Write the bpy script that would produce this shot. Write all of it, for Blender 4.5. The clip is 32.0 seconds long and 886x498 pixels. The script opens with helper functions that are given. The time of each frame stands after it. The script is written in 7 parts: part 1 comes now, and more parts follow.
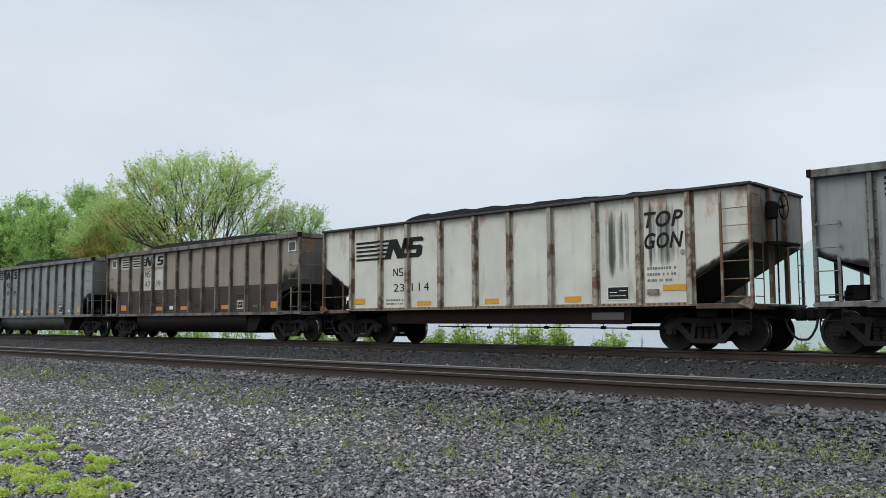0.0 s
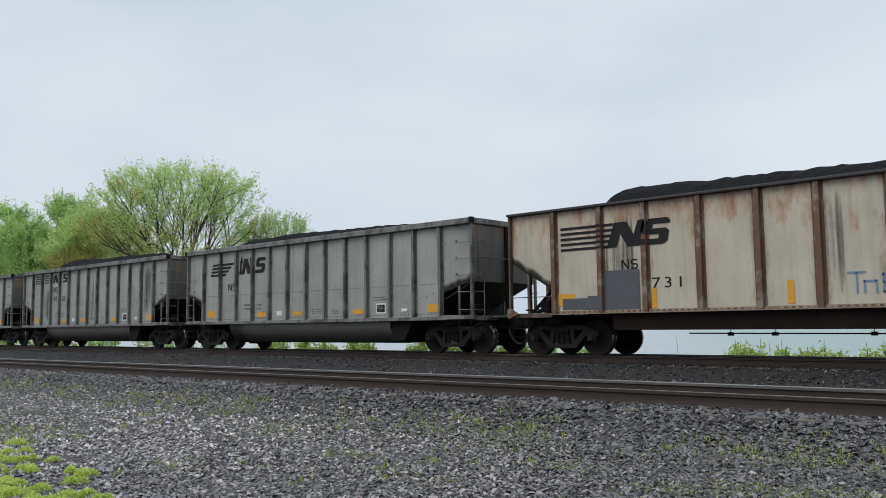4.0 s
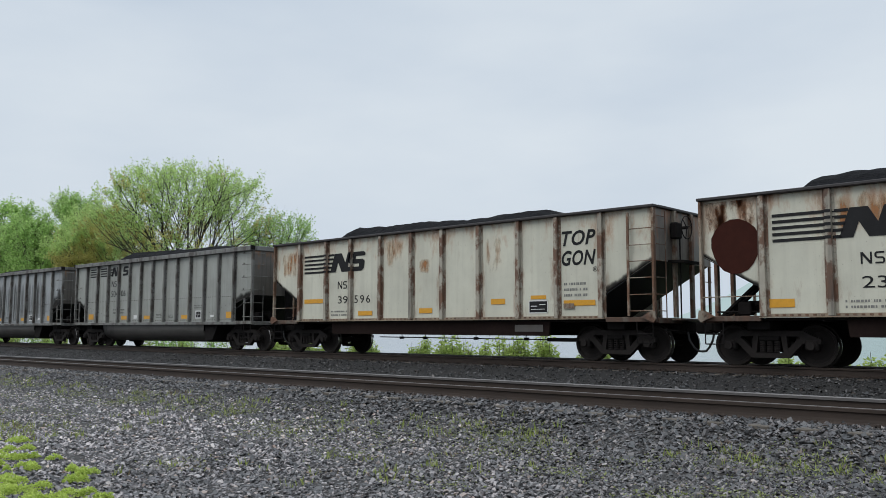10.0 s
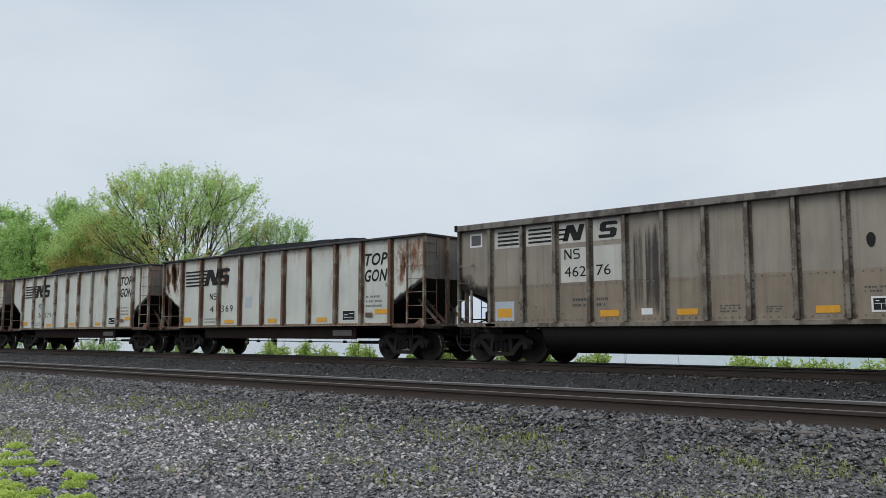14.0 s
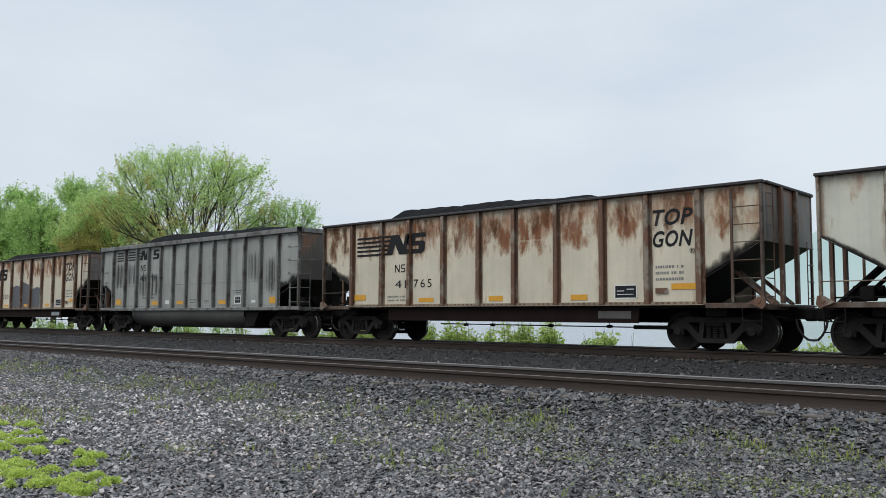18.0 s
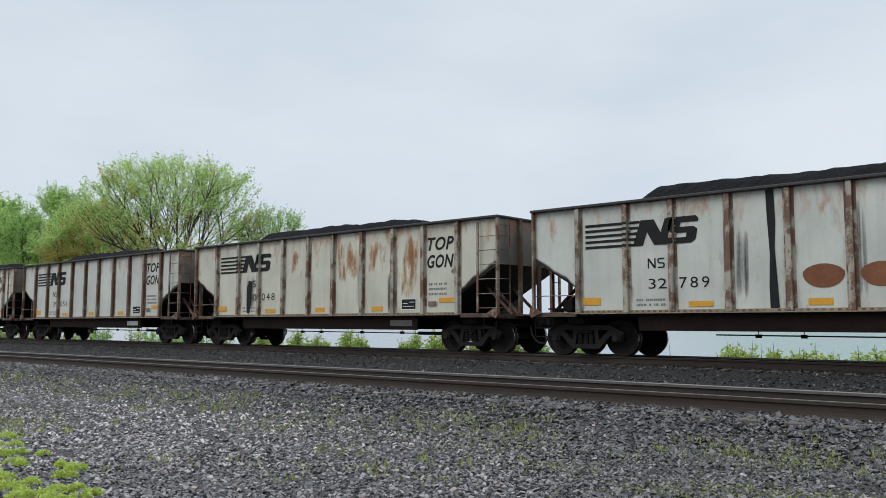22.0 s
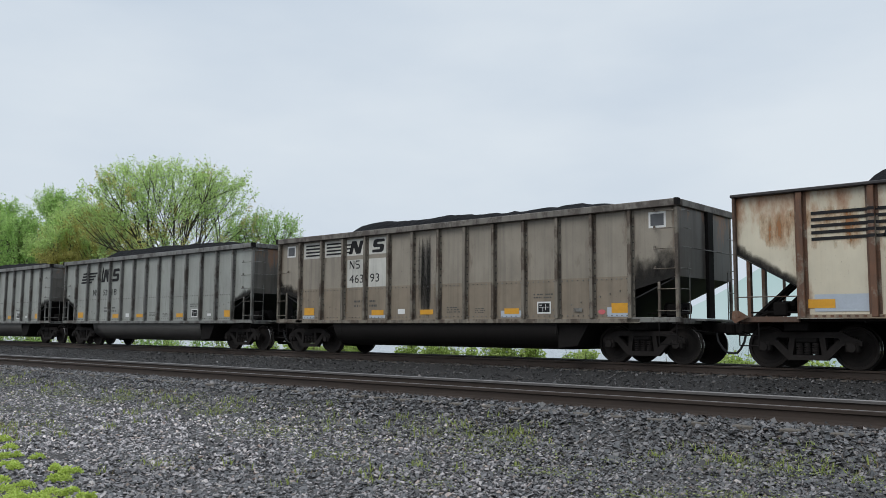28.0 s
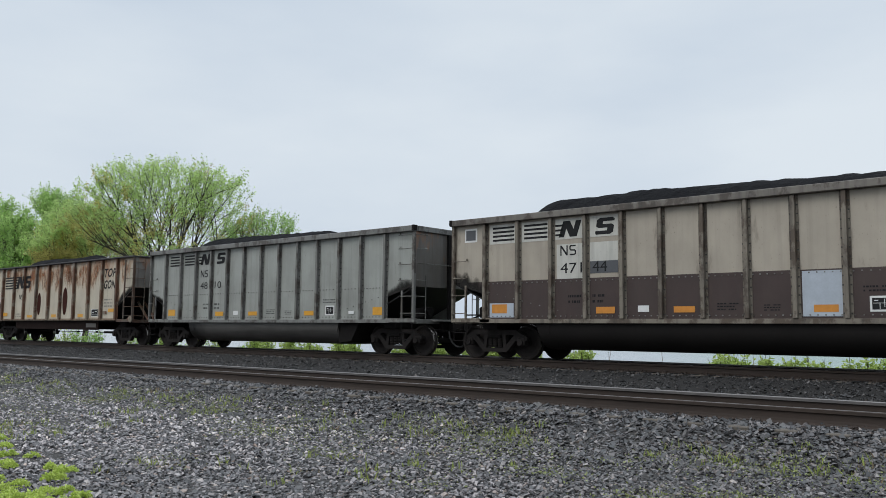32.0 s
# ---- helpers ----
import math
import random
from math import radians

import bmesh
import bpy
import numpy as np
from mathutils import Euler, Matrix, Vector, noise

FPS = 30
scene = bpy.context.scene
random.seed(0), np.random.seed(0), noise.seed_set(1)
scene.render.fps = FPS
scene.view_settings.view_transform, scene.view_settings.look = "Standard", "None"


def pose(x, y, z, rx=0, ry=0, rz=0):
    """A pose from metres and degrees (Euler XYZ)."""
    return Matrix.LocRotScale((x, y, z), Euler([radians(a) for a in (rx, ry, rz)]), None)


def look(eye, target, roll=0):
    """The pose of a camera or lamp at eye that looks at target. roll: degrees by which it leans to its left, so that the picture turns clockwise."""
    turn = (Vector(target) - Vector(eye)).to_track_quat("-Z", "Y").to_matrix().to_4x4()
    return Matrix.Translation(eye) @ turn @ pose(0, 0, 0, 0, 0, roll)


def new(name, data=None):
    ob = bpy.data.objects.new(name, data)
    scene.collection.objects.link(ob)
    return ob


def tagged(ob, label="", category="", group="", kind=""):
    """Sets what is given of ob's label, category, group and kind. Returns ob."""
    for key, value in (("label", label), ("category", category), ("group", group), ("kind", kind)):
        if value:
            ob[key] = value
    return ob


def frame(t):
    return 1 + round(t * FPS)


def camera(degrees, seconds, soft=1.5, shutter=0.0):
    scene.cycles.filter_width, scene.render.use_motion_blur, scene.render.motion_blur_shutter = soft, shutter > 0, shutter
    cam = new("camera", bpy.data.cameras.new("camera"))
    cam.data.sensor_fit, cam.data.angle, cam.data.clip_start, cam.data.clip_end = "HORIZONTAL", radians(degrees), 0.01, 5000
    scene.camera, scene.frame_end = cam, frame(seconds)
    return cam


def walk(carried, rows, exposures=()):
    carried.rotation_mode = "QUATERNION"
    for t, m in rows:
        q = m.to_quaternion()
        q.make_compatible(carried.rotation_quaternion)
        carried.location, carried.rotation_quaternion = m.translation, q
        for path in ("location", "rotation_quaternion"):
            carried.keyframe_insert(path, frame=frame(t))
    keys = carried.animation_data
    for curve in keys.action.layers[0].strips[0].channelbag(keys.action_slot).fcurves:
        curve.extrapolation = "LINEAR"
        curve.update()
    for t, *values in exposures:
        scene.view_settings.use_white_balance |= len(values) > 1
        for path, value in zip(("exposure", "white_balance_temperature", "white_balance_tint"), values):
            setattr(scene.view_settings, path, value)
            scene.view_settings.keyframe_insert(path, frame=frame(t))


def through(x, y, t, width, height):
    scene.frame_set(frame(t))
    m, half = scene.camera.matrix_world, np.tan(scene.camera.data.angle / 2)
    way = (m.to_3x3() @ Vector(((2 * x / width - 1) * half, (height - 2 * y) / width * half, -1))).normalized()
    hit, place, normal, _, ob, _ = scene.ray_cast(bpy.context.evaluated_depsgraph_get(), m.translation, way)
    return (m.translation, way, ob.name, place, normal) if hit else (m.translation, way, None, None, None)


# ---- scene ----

# ================= camera =================
cam = camera(55.67, 32.0, soft=0.7)
# seconds; metres; yaw, pitch and roll in degrees
PATH = [
    (0, -0.021, 0.004, 0.763, 43.11, 4.81, 0.26),
    (0.5, -0.006, 0.003, 0.764, 42.66, 4.70, 0.31),
    (1, -0.015, 0.004, 0.766, 42.45, 4.60, 0.22),
    (1.5, -0.021, -0.002, 0.763, 42.38, 4.54, 0.29),
    (2, -0.018, 0.007, 0.765, 41.83, 4.78, 0.55),
    (2.5, -0.018, 0.001, 0.768, 41.52, 5.02, 0.56),
    (3, -0.011, 0.001, 0.772, 41.76, 5.21, 0.62),
    (3.5, 0.000, -0.002, 0.769, 41.98, 5.33, 0.69),
    (5.5, -0.020, -0.003, 0.763, 42.12, 5.18, 0.27),
    (6, -0.016, 0.002, 0.765, 42.57, 5.10, 0.25),
    (6.5, -0.019, -0.005, 0.764, 42.87, 5.12, 0.11),
    (7, -0.019, -0.004, 0.764, 43.10, 5.11, 0.10),
    (7.5, -0.020, -0.002, 0.763, 43.14, 5.09, 0.31),
    (8, -0.015, -0.005, 0.767, 43.08, 5.26, 0.33),
    (8.5, -0.012, -0.002, 0.768, 42.70, 5.33, 0.22),
    (9, 0.000, -0.000, 0.770, 42.38, 5.39, 0.11),
    (9.5, 0.010, -0.004, 0.768, 42.28, 5.55, -0.11),
    (10, 0.000, 0.001, 0.769, 42.19, 5.54, -0.14),
    (10.5, -0.002, 0.009, 0.767, 42.06, 5.40, -0.09),
    (11, -0.001, 0.002, 0.768, 41.89, 5.34, 0.05),
    (11.5, -0.016, 0.005, 0.764, 41.97, 5.51, 0.02),
    (12, -0.014, -0.004, 0.767, 42.31, 5.64, 0.08),
    (12.5, -0.017, 0.003, 0.769, 42.47, 5.84, 0.16),
    (13, -0.008, -0.002, 0.769, 42.37, 5.99, 0.20),
    (13.5, -0.010, 0.001, 0.770, 42.23, 6.05, 0.06),
    (14, -0.018, 0.005, 0.766, 42.03, 5.84, 0.04),
    (14.5, -0.005, 0.005, 0.768, 41.85, 5.44, -0.05),
    (16.5, -0.013, -0.000, 0.765, 42.04, 4.95, -0.25),
    (17, -0.024, 0.001, 0.760, 42.19, 4.79, -0.36),
    (17.5, -0.030, -0.002, 0.761, 42.44, 4.61, -0.34),
    (18, -0.031, 0.002, 0.762, 42.49, 4.62, -0.27),
    (18.5, -0.023, -0.003, 0.760, 42.35, 4.72, -0.23),
    (19, -0.013, 0.003, 0.764, 42.21, 4.79, -0.19),
    (19.5, -0.015, 0.004, 0.765, 41.90, 4.87, -0.12),
    (20, -0.012, 0.005, 0.762, 41.82, 4.87, -0.07),
    (20.5, -0.012, 0.004, 0.765, 41.97, 4.87, -0.00),
    (21, -0.011, 0.001, 0.766, 41.98, 4.92, 0.10),
    (21.5, -0.012, 0.003, 0.769, 41.77, 4.99, 0.05),
    (22, -0.007, 0.001, 0.770, 41.51, 5.19, -0.10),
    (22.5, -0.016, 0.006, 0.769, 41.33, 5.41, -0.25),
    (23, -0.005, 0.004, 0.769, 41.26, 5.53, -0.26),
    (23.5, -0.000, -0.000, 0.768, 41.21, 5.60, -0.29),
    (24, -0.006, 0.008, 0.771, 41.23, 5.54, -0.45),
    (24.5, -0.014, 0.010, 0.770, 41.26, 5.52, -0.64),
    (26.5, 0.003, 0.001, 0.773, 41.14, 5.82, -0.47),
    (27, 0.007, -0.004, 0.770, 41.21, 5.87, -0.52),
    (27.5, -0.007, 0.005, 0.772, 41.27, 5.74, -0.56),
    (28, 0.007, 0.001, 0.772, 41.29, 5.52, -0.37),
    (28.5, 0.001, 0.003, 0.768, 41.46, 5.46, -0.30),
    (29, 0.005, -0.001, 0.768, 41.52, 5.53, -0.43),
    (29.5, 0.013, -0.003, 0.769, 41.50, 5.73, -0.55),
    (30, 0.019, -0.004, 0.771, 41.51, 5.82, -0.41),
    (30.5, 0.005, 0.010, 0.771, 41.30, 5.70, -0.34),
    (31, 0.006, 0.005, 0.769, 41.08, 5.58, -0.28),
    (31.5, 0.003, 0.008, 0.768, 41.02, 5.54, -0.21),
    (32, 0.004, 0.006, 0.769, 41.05, 5.52, -0.54),
]
walk(cam, [(t, pose(x, y, z, 90 + p, r, w)) for t, x, y, z, w, p, r in PATH], [(0, 0.09), (2, 0.09), (4, 0.05), (6, 0.02), (12, 0.0), (16, 0.04), (18, 0.09), (22, 0.06), (26, 0.03), (32, 0.04)])

# ================= light =================
SUN_DIR = Vector((-0.25, -0.72, 0.9)).normalized()      # towards the brightest part of the cloud
world = bpy.data.worlds.new("overcast_sky")
world.use_nodes = True
scene.world = world
wn, wl = world.node_tree.nodes, world.node_tree.links
wn.clear()
w_out = wn.new("ShaderNodeOutputWorld")
w_bg = wn.new("ShaderNodeBackground")
w_sky = wn.new("ShaderNodeTexSky")
w_sky.sky_type, w_sky.sun_disc = "NISHITA", False
w_sky.sun_elevation = math.asin(SUN_DIR.z)
w_sky.sun_rotation = math.atan2(SUN_DIR.x, SUN_DIR.y)
w_sky.dust_density = 4.0
w_dim = wn.new("ShaderNodeVectorMath"); w_dim.operation = "SCALE"; w_dim.inputs["Scale"].default_value = 0.06
w_geo = wn.new("ShaderNodeTexCoord")
w_map = wn.new("ShaderNodeMapping"); w_map.inputs["Scale"].default_value = (1.2, 1.2, 3.4)
w_noise = wn.new("ShaderNodeTexNoise"); w_noise.inputs["Scale"].default_value = 1.5
w_noise.inputs["Detail"].default_value = 5.0; w_noise.inputs["Roughness"].default_value = 0.5
w_ramp = wn.new("ShaderNodeValToRGB")
w_ramp.color_ramp.elements[0].position, w_ramp.color_ramp.elements[0].color = 0.32, (0.59, 0.68, 0.79, 1)
w_ramp.color_ramp.elements[1].position, w_ramp.color_ramp.elements[1].color = 0.68, (0.755, 0.825, 0.89, 1)
w_sep = wn.new("ShaderNodeSeparateXYZ")
w_up = wn.new("ShaderNodeMapRange")        # an overcast sky is brighter overhead than at its foot
w_up.inputs["From Min"].default_value, w_up.inputs["From Max"].default_value = 0.42, 1.0
w_up.inputs["To Min"].default_value, w_up.inputs["To Max"].default_value = 1.0, 2.4
w_cloud = wn.new("ShaderNodeVectorMath"); w_cloud.operation = "SCALE"
w_mix = wn.new("ShaderNodeMix"); w_mix.data_type = "RGBA"; w_mix.inputs["Factor"].default_value = 0.9
wl.new(w_sky.outputs["Color"], w_dim.inputs[0])
wl.new(w_geo.outputs["Generated"], w_map.inputs["Vector"])
wl.new(w_map.outputs["Vector"], w_noise.inputs["Vector"])
wl.new(w_noise.outputs["Fac"], w_ramp.inputs["Fac"])
wl.new(w_geo.outputs["Generated"], w_sep.inputs[0])
wl.new(w_sep.outputs["Z"], w_up.inputs["Value"])
wl.new(w_ramp.outputs["Color"], w_cloud.inputs[0])
wl.new(w_up.outputs["Result"], w_cloud.inputs["Scale"])
wl.new(w_dim.outputs["Vector"], w_mix.inputs["A"])
wl.new(w_cloud.outputs["Vector"], w_mix.inputs["B"])
wl.new(w_mix.outputs["Result"], w_bg.inputs["Color"])
wl.new(w_bg.outputs["Background"], w_out.inputs["Surface"])
w_bg.inputs["Strength"].default_value = 1.0

sun_data = bpy.data.lights.new("veiled_sun", "SUN")
sun_data.energy, sun_data.angle, sun_data.color = 1.1, radians(35), (1.0, 0.97, 0.93)
sun = new("veiled_sun", sun_data)
sun.matrix_world = look((0, 0, 60), Vector((0, 0, 60)) - SUN_DIR)

# ================= materials =================
def shader(name, rough=0.6, metal=0.0, spec=0.5):
    m = bpy.data.materials.new(name)
    m.use_nodes = True
    nt = m.node_tree
    b = nt.nodes["Principled BSDF"]
    b.inputs["Roughness"].default_value = rough
    b.inputs["Metallic"].default_value = metal
    b.inputs["Specular IOR Level"].default_value = spec
    return m, nt, b


def add(nt, kind, **values):
    n = nt.nodes.new(kind)
    for k, v in values.items():
        n.inputs[k.replace("_", " ")].default_value = v
    return n


def noise_of(nt, scale, stretch=(1, 1, 1), detail=4.0, rough=0.55, shift=0.0):
    """Noise in the thing's own space, shifted from object to object."""
    tc = nt.nodes.new("ShaderNodeTexCoord")
    mp = add(nt, "ShaderNodeMapping", Scale=stretch)
    nt.links.new(tc.outputs["Object"], mp.inputs["Vector"])
    vec = mp.outputs["Vector"]
    if shift:
        oi = nt.nodes.new("ShaderNodeObjectInfo")
        mul = nt.nodes.new("ShaderNodeMath"); mul.operation = "MULTIPLY"; mul.inputs[1].default_value = shift
        nt.links.new(oi.outputs["Random"], mul.inputs[0])
        ad = nt.nodes.new("ShaderNodeVectorMath"); ad.operation = "ADD"
        nt.links.new(vec, ad.inputs[0]); nt.links.new(mul.outputs[0], ad.inputs[1])
        vec = ad.outputs[0]
    n = add(nt, "ShaderNodeTexNoise", Scale=scale, Detail=detail, Roughness=rough)
    nt.links.new(vec, n.inputs["Vector"])
    return n.outputs["Fac"]


def ramp(nt, fac, stops):
    r = nt.nodes.new("ShaderNodeValToRGB")
    e = r.color_ramp.elements
    while len(e) < len(stops):
        e.new(0.5)
    for i, (p, c) in enumerate(stops):
        e[i].position = p
        e[i].color = (c, c, c, 1) if isinstance(c, (int, float)) else (*c, 1)
    nt.links.new(fac, r.inputs["Fac"])
    return r.outputs["Color"]


def mix(nt, fac, a, b, mode="MIX"):
    m = nt.nodes.new("ShaderNodeMix"); m.data_type = "RGBA"; m.blend_type = mode
    for socket, v in ((m.inputs["Factor"], fac), (m.inputs["A"], a), (m.inputs["B"], b)):
        if isinstance(v, (int, float)):
            socket.default_value = v
        elif isinstance(v, tuple):
            socket.default_value = (*v, 1)
        else:
            nt.links.new(v, socket)
    return m.outputs["Result"]


def math_of(nt, op, a, b=0.0):
    m = nt.nodes.new("ShaderNodeMath"); m.operation = op; m.use_clamp = False
    for s, v in ((m.inputs[0], a), (m.inputs[1], b)):
        if isinstance(v, (int, float)):
            s.default_value = v
        else:
            nt.links.new(v, s)
    return m.outputs[0]


def bump(nt, b, fac, strength=0.3, distance=0.01):
    n = add(nt, "ShaderNodeBump", Strength=strength, Distance=distance)
    nt.links.new(fac, n.inputs["Height"])
    nt.links.new(n.outputs["Normal"], b.inputs["Normal"])


def height_of(nt):
    tc = nt.nodes.new("ShaderNodeTexCoord")
    s = nt.nodes.new("ShaderNodeSeparateXYZ")
    nt.links.new(tc.outputs["Object"], s.inputs[0])
    return s.outputs["Z"]


def plain(name, colour, rough=0.7, metal=0.0, vary=0.25, scale=6.0, spec=0.5, bumps=0.15):
    """A surface of one stuff: its colour wanders at two scales, with fine relief."""
    m, nt, b = shader(name, rough, metal, spec)
    dark = tuple(c * (1 - vary) for c in colour)
    light = tuple(min(1, c * (1 + vary)) for c in colour)
    c = mix(nt, noise_of(nt, scale, shift=40), dark, light)
    c = mix(nt, ramp(nt, noise_of(nt, scale * 9, shift=17), [(0.35, 0.0), (0.7, 0.35)]), c, dark)
    nt.links.new(c, b.inputs["Base Color"])
    bump(nt, b, noise_of(nt, scale * 14), bumps, 0.004)
    return m


RUST, RUST_DARK, GRIME = (0.34, 0.115, 0.03), (0.11, 0.036, 0.015), (0.035, 0.032, 0.03)


def car_paint(name, colour, rust=0.0, grime=0.3, rough=0.55, metal=0.0, band=None, bleed=0.0, bleed_colour=(0.12, 0.06, 0.032)):
    """Weathered car paint: rain streaks, coal dust, chalking, rust from the top edge, stains that creep out from the ribs."""
    m, nt, b = shader(name, rough, metal)
    c = mix(nt, ramp(nt, noise_of(nt, 0.9, shift=60), [(0.3, 0.0), (0.72, 1.0)]), tuple(v * 0.86 for v in colour), tuple(min(1, v * 1.08) for v in colour))
    if band:
        z = height_of(nt)
        low = mix(nt, noise_of(nt, 2.0, shift=9), tuple(v * 0.75 for v in band), tuple(v * 1.3 for v in band))
        c = mix(nt, math_of(nt, "LESS_THAN", z, 2.09), c, low)
    cloud = noise_of(nt, 1.0, (0.8, 0.8, 0.55), 7.0, 0.62, 45)
    c = mix(nt, ramp(nt, cloud, [(0.46, 0.0), (0.78, grime * 0.9)]), c, (0.085, 0.068, 0.05))
    runs = noise_of(nt, 1.0, (6.5, 6.5, 0.2), 6.0, 0.6, 80)
    c = mix(nt, ramp(nt, runs, [(0.5, 0.0), (0.8, grime)]), c, GRIME)
    dust = noise_of(nt, 1.6, (1.6, 1.6, 0.35), 7.0, 0.6, 31)
    c = mix(nt, ramp(nt, dust, [(0.45, 0.0), (0.85, grime * 0.8)]), c, (0.10, 0.085, 0.068))
    specks = noise_of(nt, 26.0, (1, 1, 0.7), 3.0, 0.6, 66)
    c = mix(nt, ramp(nt, specks, [(0.66, 0.0), (0.74, 0.35 + 0.3 * grime)]), c, (0.06, 0.045, 0.035))
    if rust:
        z = height_of(nt)
        rise = math_of(nt, "MULTIPLY", math_of(nt, "SUBTRACT", z, 2.75), 0.17)
        fac = math_of(nt, "ADD", noise_of(nt, 1.25, (2.0, 2.0, 0.75), 8.0, 0.66, 120), rise)
        edge = 0.76 - rust * 0.2
        stain = ramp(nt, fac, [(edge - 0.12, 0.0), (edge, 0.5), (edge + 0.14, 0.95)])
        col = mix(nt, ramp(nt, fac, [(edge - 0.1, 0.0), (edge + 0.12, 1.0)]), (0.42, 0.20, 0.075), RUST_DARK)
        col = mix(nt, noise_of(nt, 9.0, (1, 1, 0.6), 5.0, 0.6, 7), col, RUST)
        c = mix(nt, stain, c, col)
        halo = ramp(nt, noise_of(nt, 0.8, (1.6, 1.6, 0.4), 5.0, 0.6, 51), [(0.5, 0.0), (0.8, 0.35 * rust)])
        c = mix(nt, halo, c, (0.36, 0.22, 0.10))
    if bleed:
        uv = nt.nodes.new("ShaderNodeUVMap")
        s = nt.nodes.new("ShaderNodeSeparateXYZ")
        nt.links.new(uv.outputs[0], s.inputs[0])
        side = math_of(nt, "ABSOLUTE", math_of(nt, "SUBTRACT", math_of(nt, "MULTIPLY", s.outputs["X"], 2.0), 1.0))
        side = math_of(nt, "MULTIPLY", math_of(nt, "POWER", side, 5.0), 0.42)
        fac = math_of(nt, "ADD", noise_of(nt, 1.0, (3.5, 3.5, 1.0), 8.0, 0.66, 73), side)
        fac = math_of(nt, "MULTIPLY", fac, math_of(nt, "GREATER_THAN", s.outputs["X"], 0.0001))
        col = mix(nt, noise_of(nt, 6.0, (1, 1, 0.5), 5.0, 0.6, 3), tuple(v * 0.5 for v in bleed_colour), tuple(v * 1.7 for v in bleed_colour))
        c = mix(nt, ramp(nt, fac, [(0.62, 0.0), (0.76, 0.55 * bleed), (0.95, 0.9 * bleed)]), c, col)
    nt.links.new(c, b.inputs["Base Color"])
    bump(nt, b, noise_of(nt, 1.7, (1, 1, 0.5), 3.0, 0.5, 22), 0.25, 0.03)
    return m


def rib_paint(name, colour, dark, share, rust=RUST):
    """A post whose paint has flaked: patches of rust and soot between what is left of it."""
    m, nt, b = shader(name, 0.65)
    c = mix(nt, noise_of(nt, 2.5, shift=33), tuple(v * 0.75 for v in colour), tuple(min(1, v * 1.2) for v in colour))
    n = noise_of(nt, 1.0, (2.2, 2.2, 1.5), 8.0, 0.68, 150)
    col = mix(nt, noise_of(nt, 8.0, (1, 1, 0.5), 5.0, 0.6, 21), dark, tuple(0.45 * r + 0.55 * d for r, d in zip(rust, dark)))
    c = mix(nt, ramp(nt, n, [(0.60 - share * 0.25, 0.0), (0.68 - share * 0.25, 0.9)]), c, col)
    c = mix(nt, ramp(nt, noise_of(nt, 1.0, (5, 5, 0.4), 6.0, 0.6, 92), [(0.5, 0.0), (0.75, 0.75)]), c, (0.03, 0.026, 0.023))
    nt.links.new(c, b.inputs["Base Color"])
    bump(nt, b, noise_of(nt, 30.0, shift=5), 0.3, 0.006)
    return m


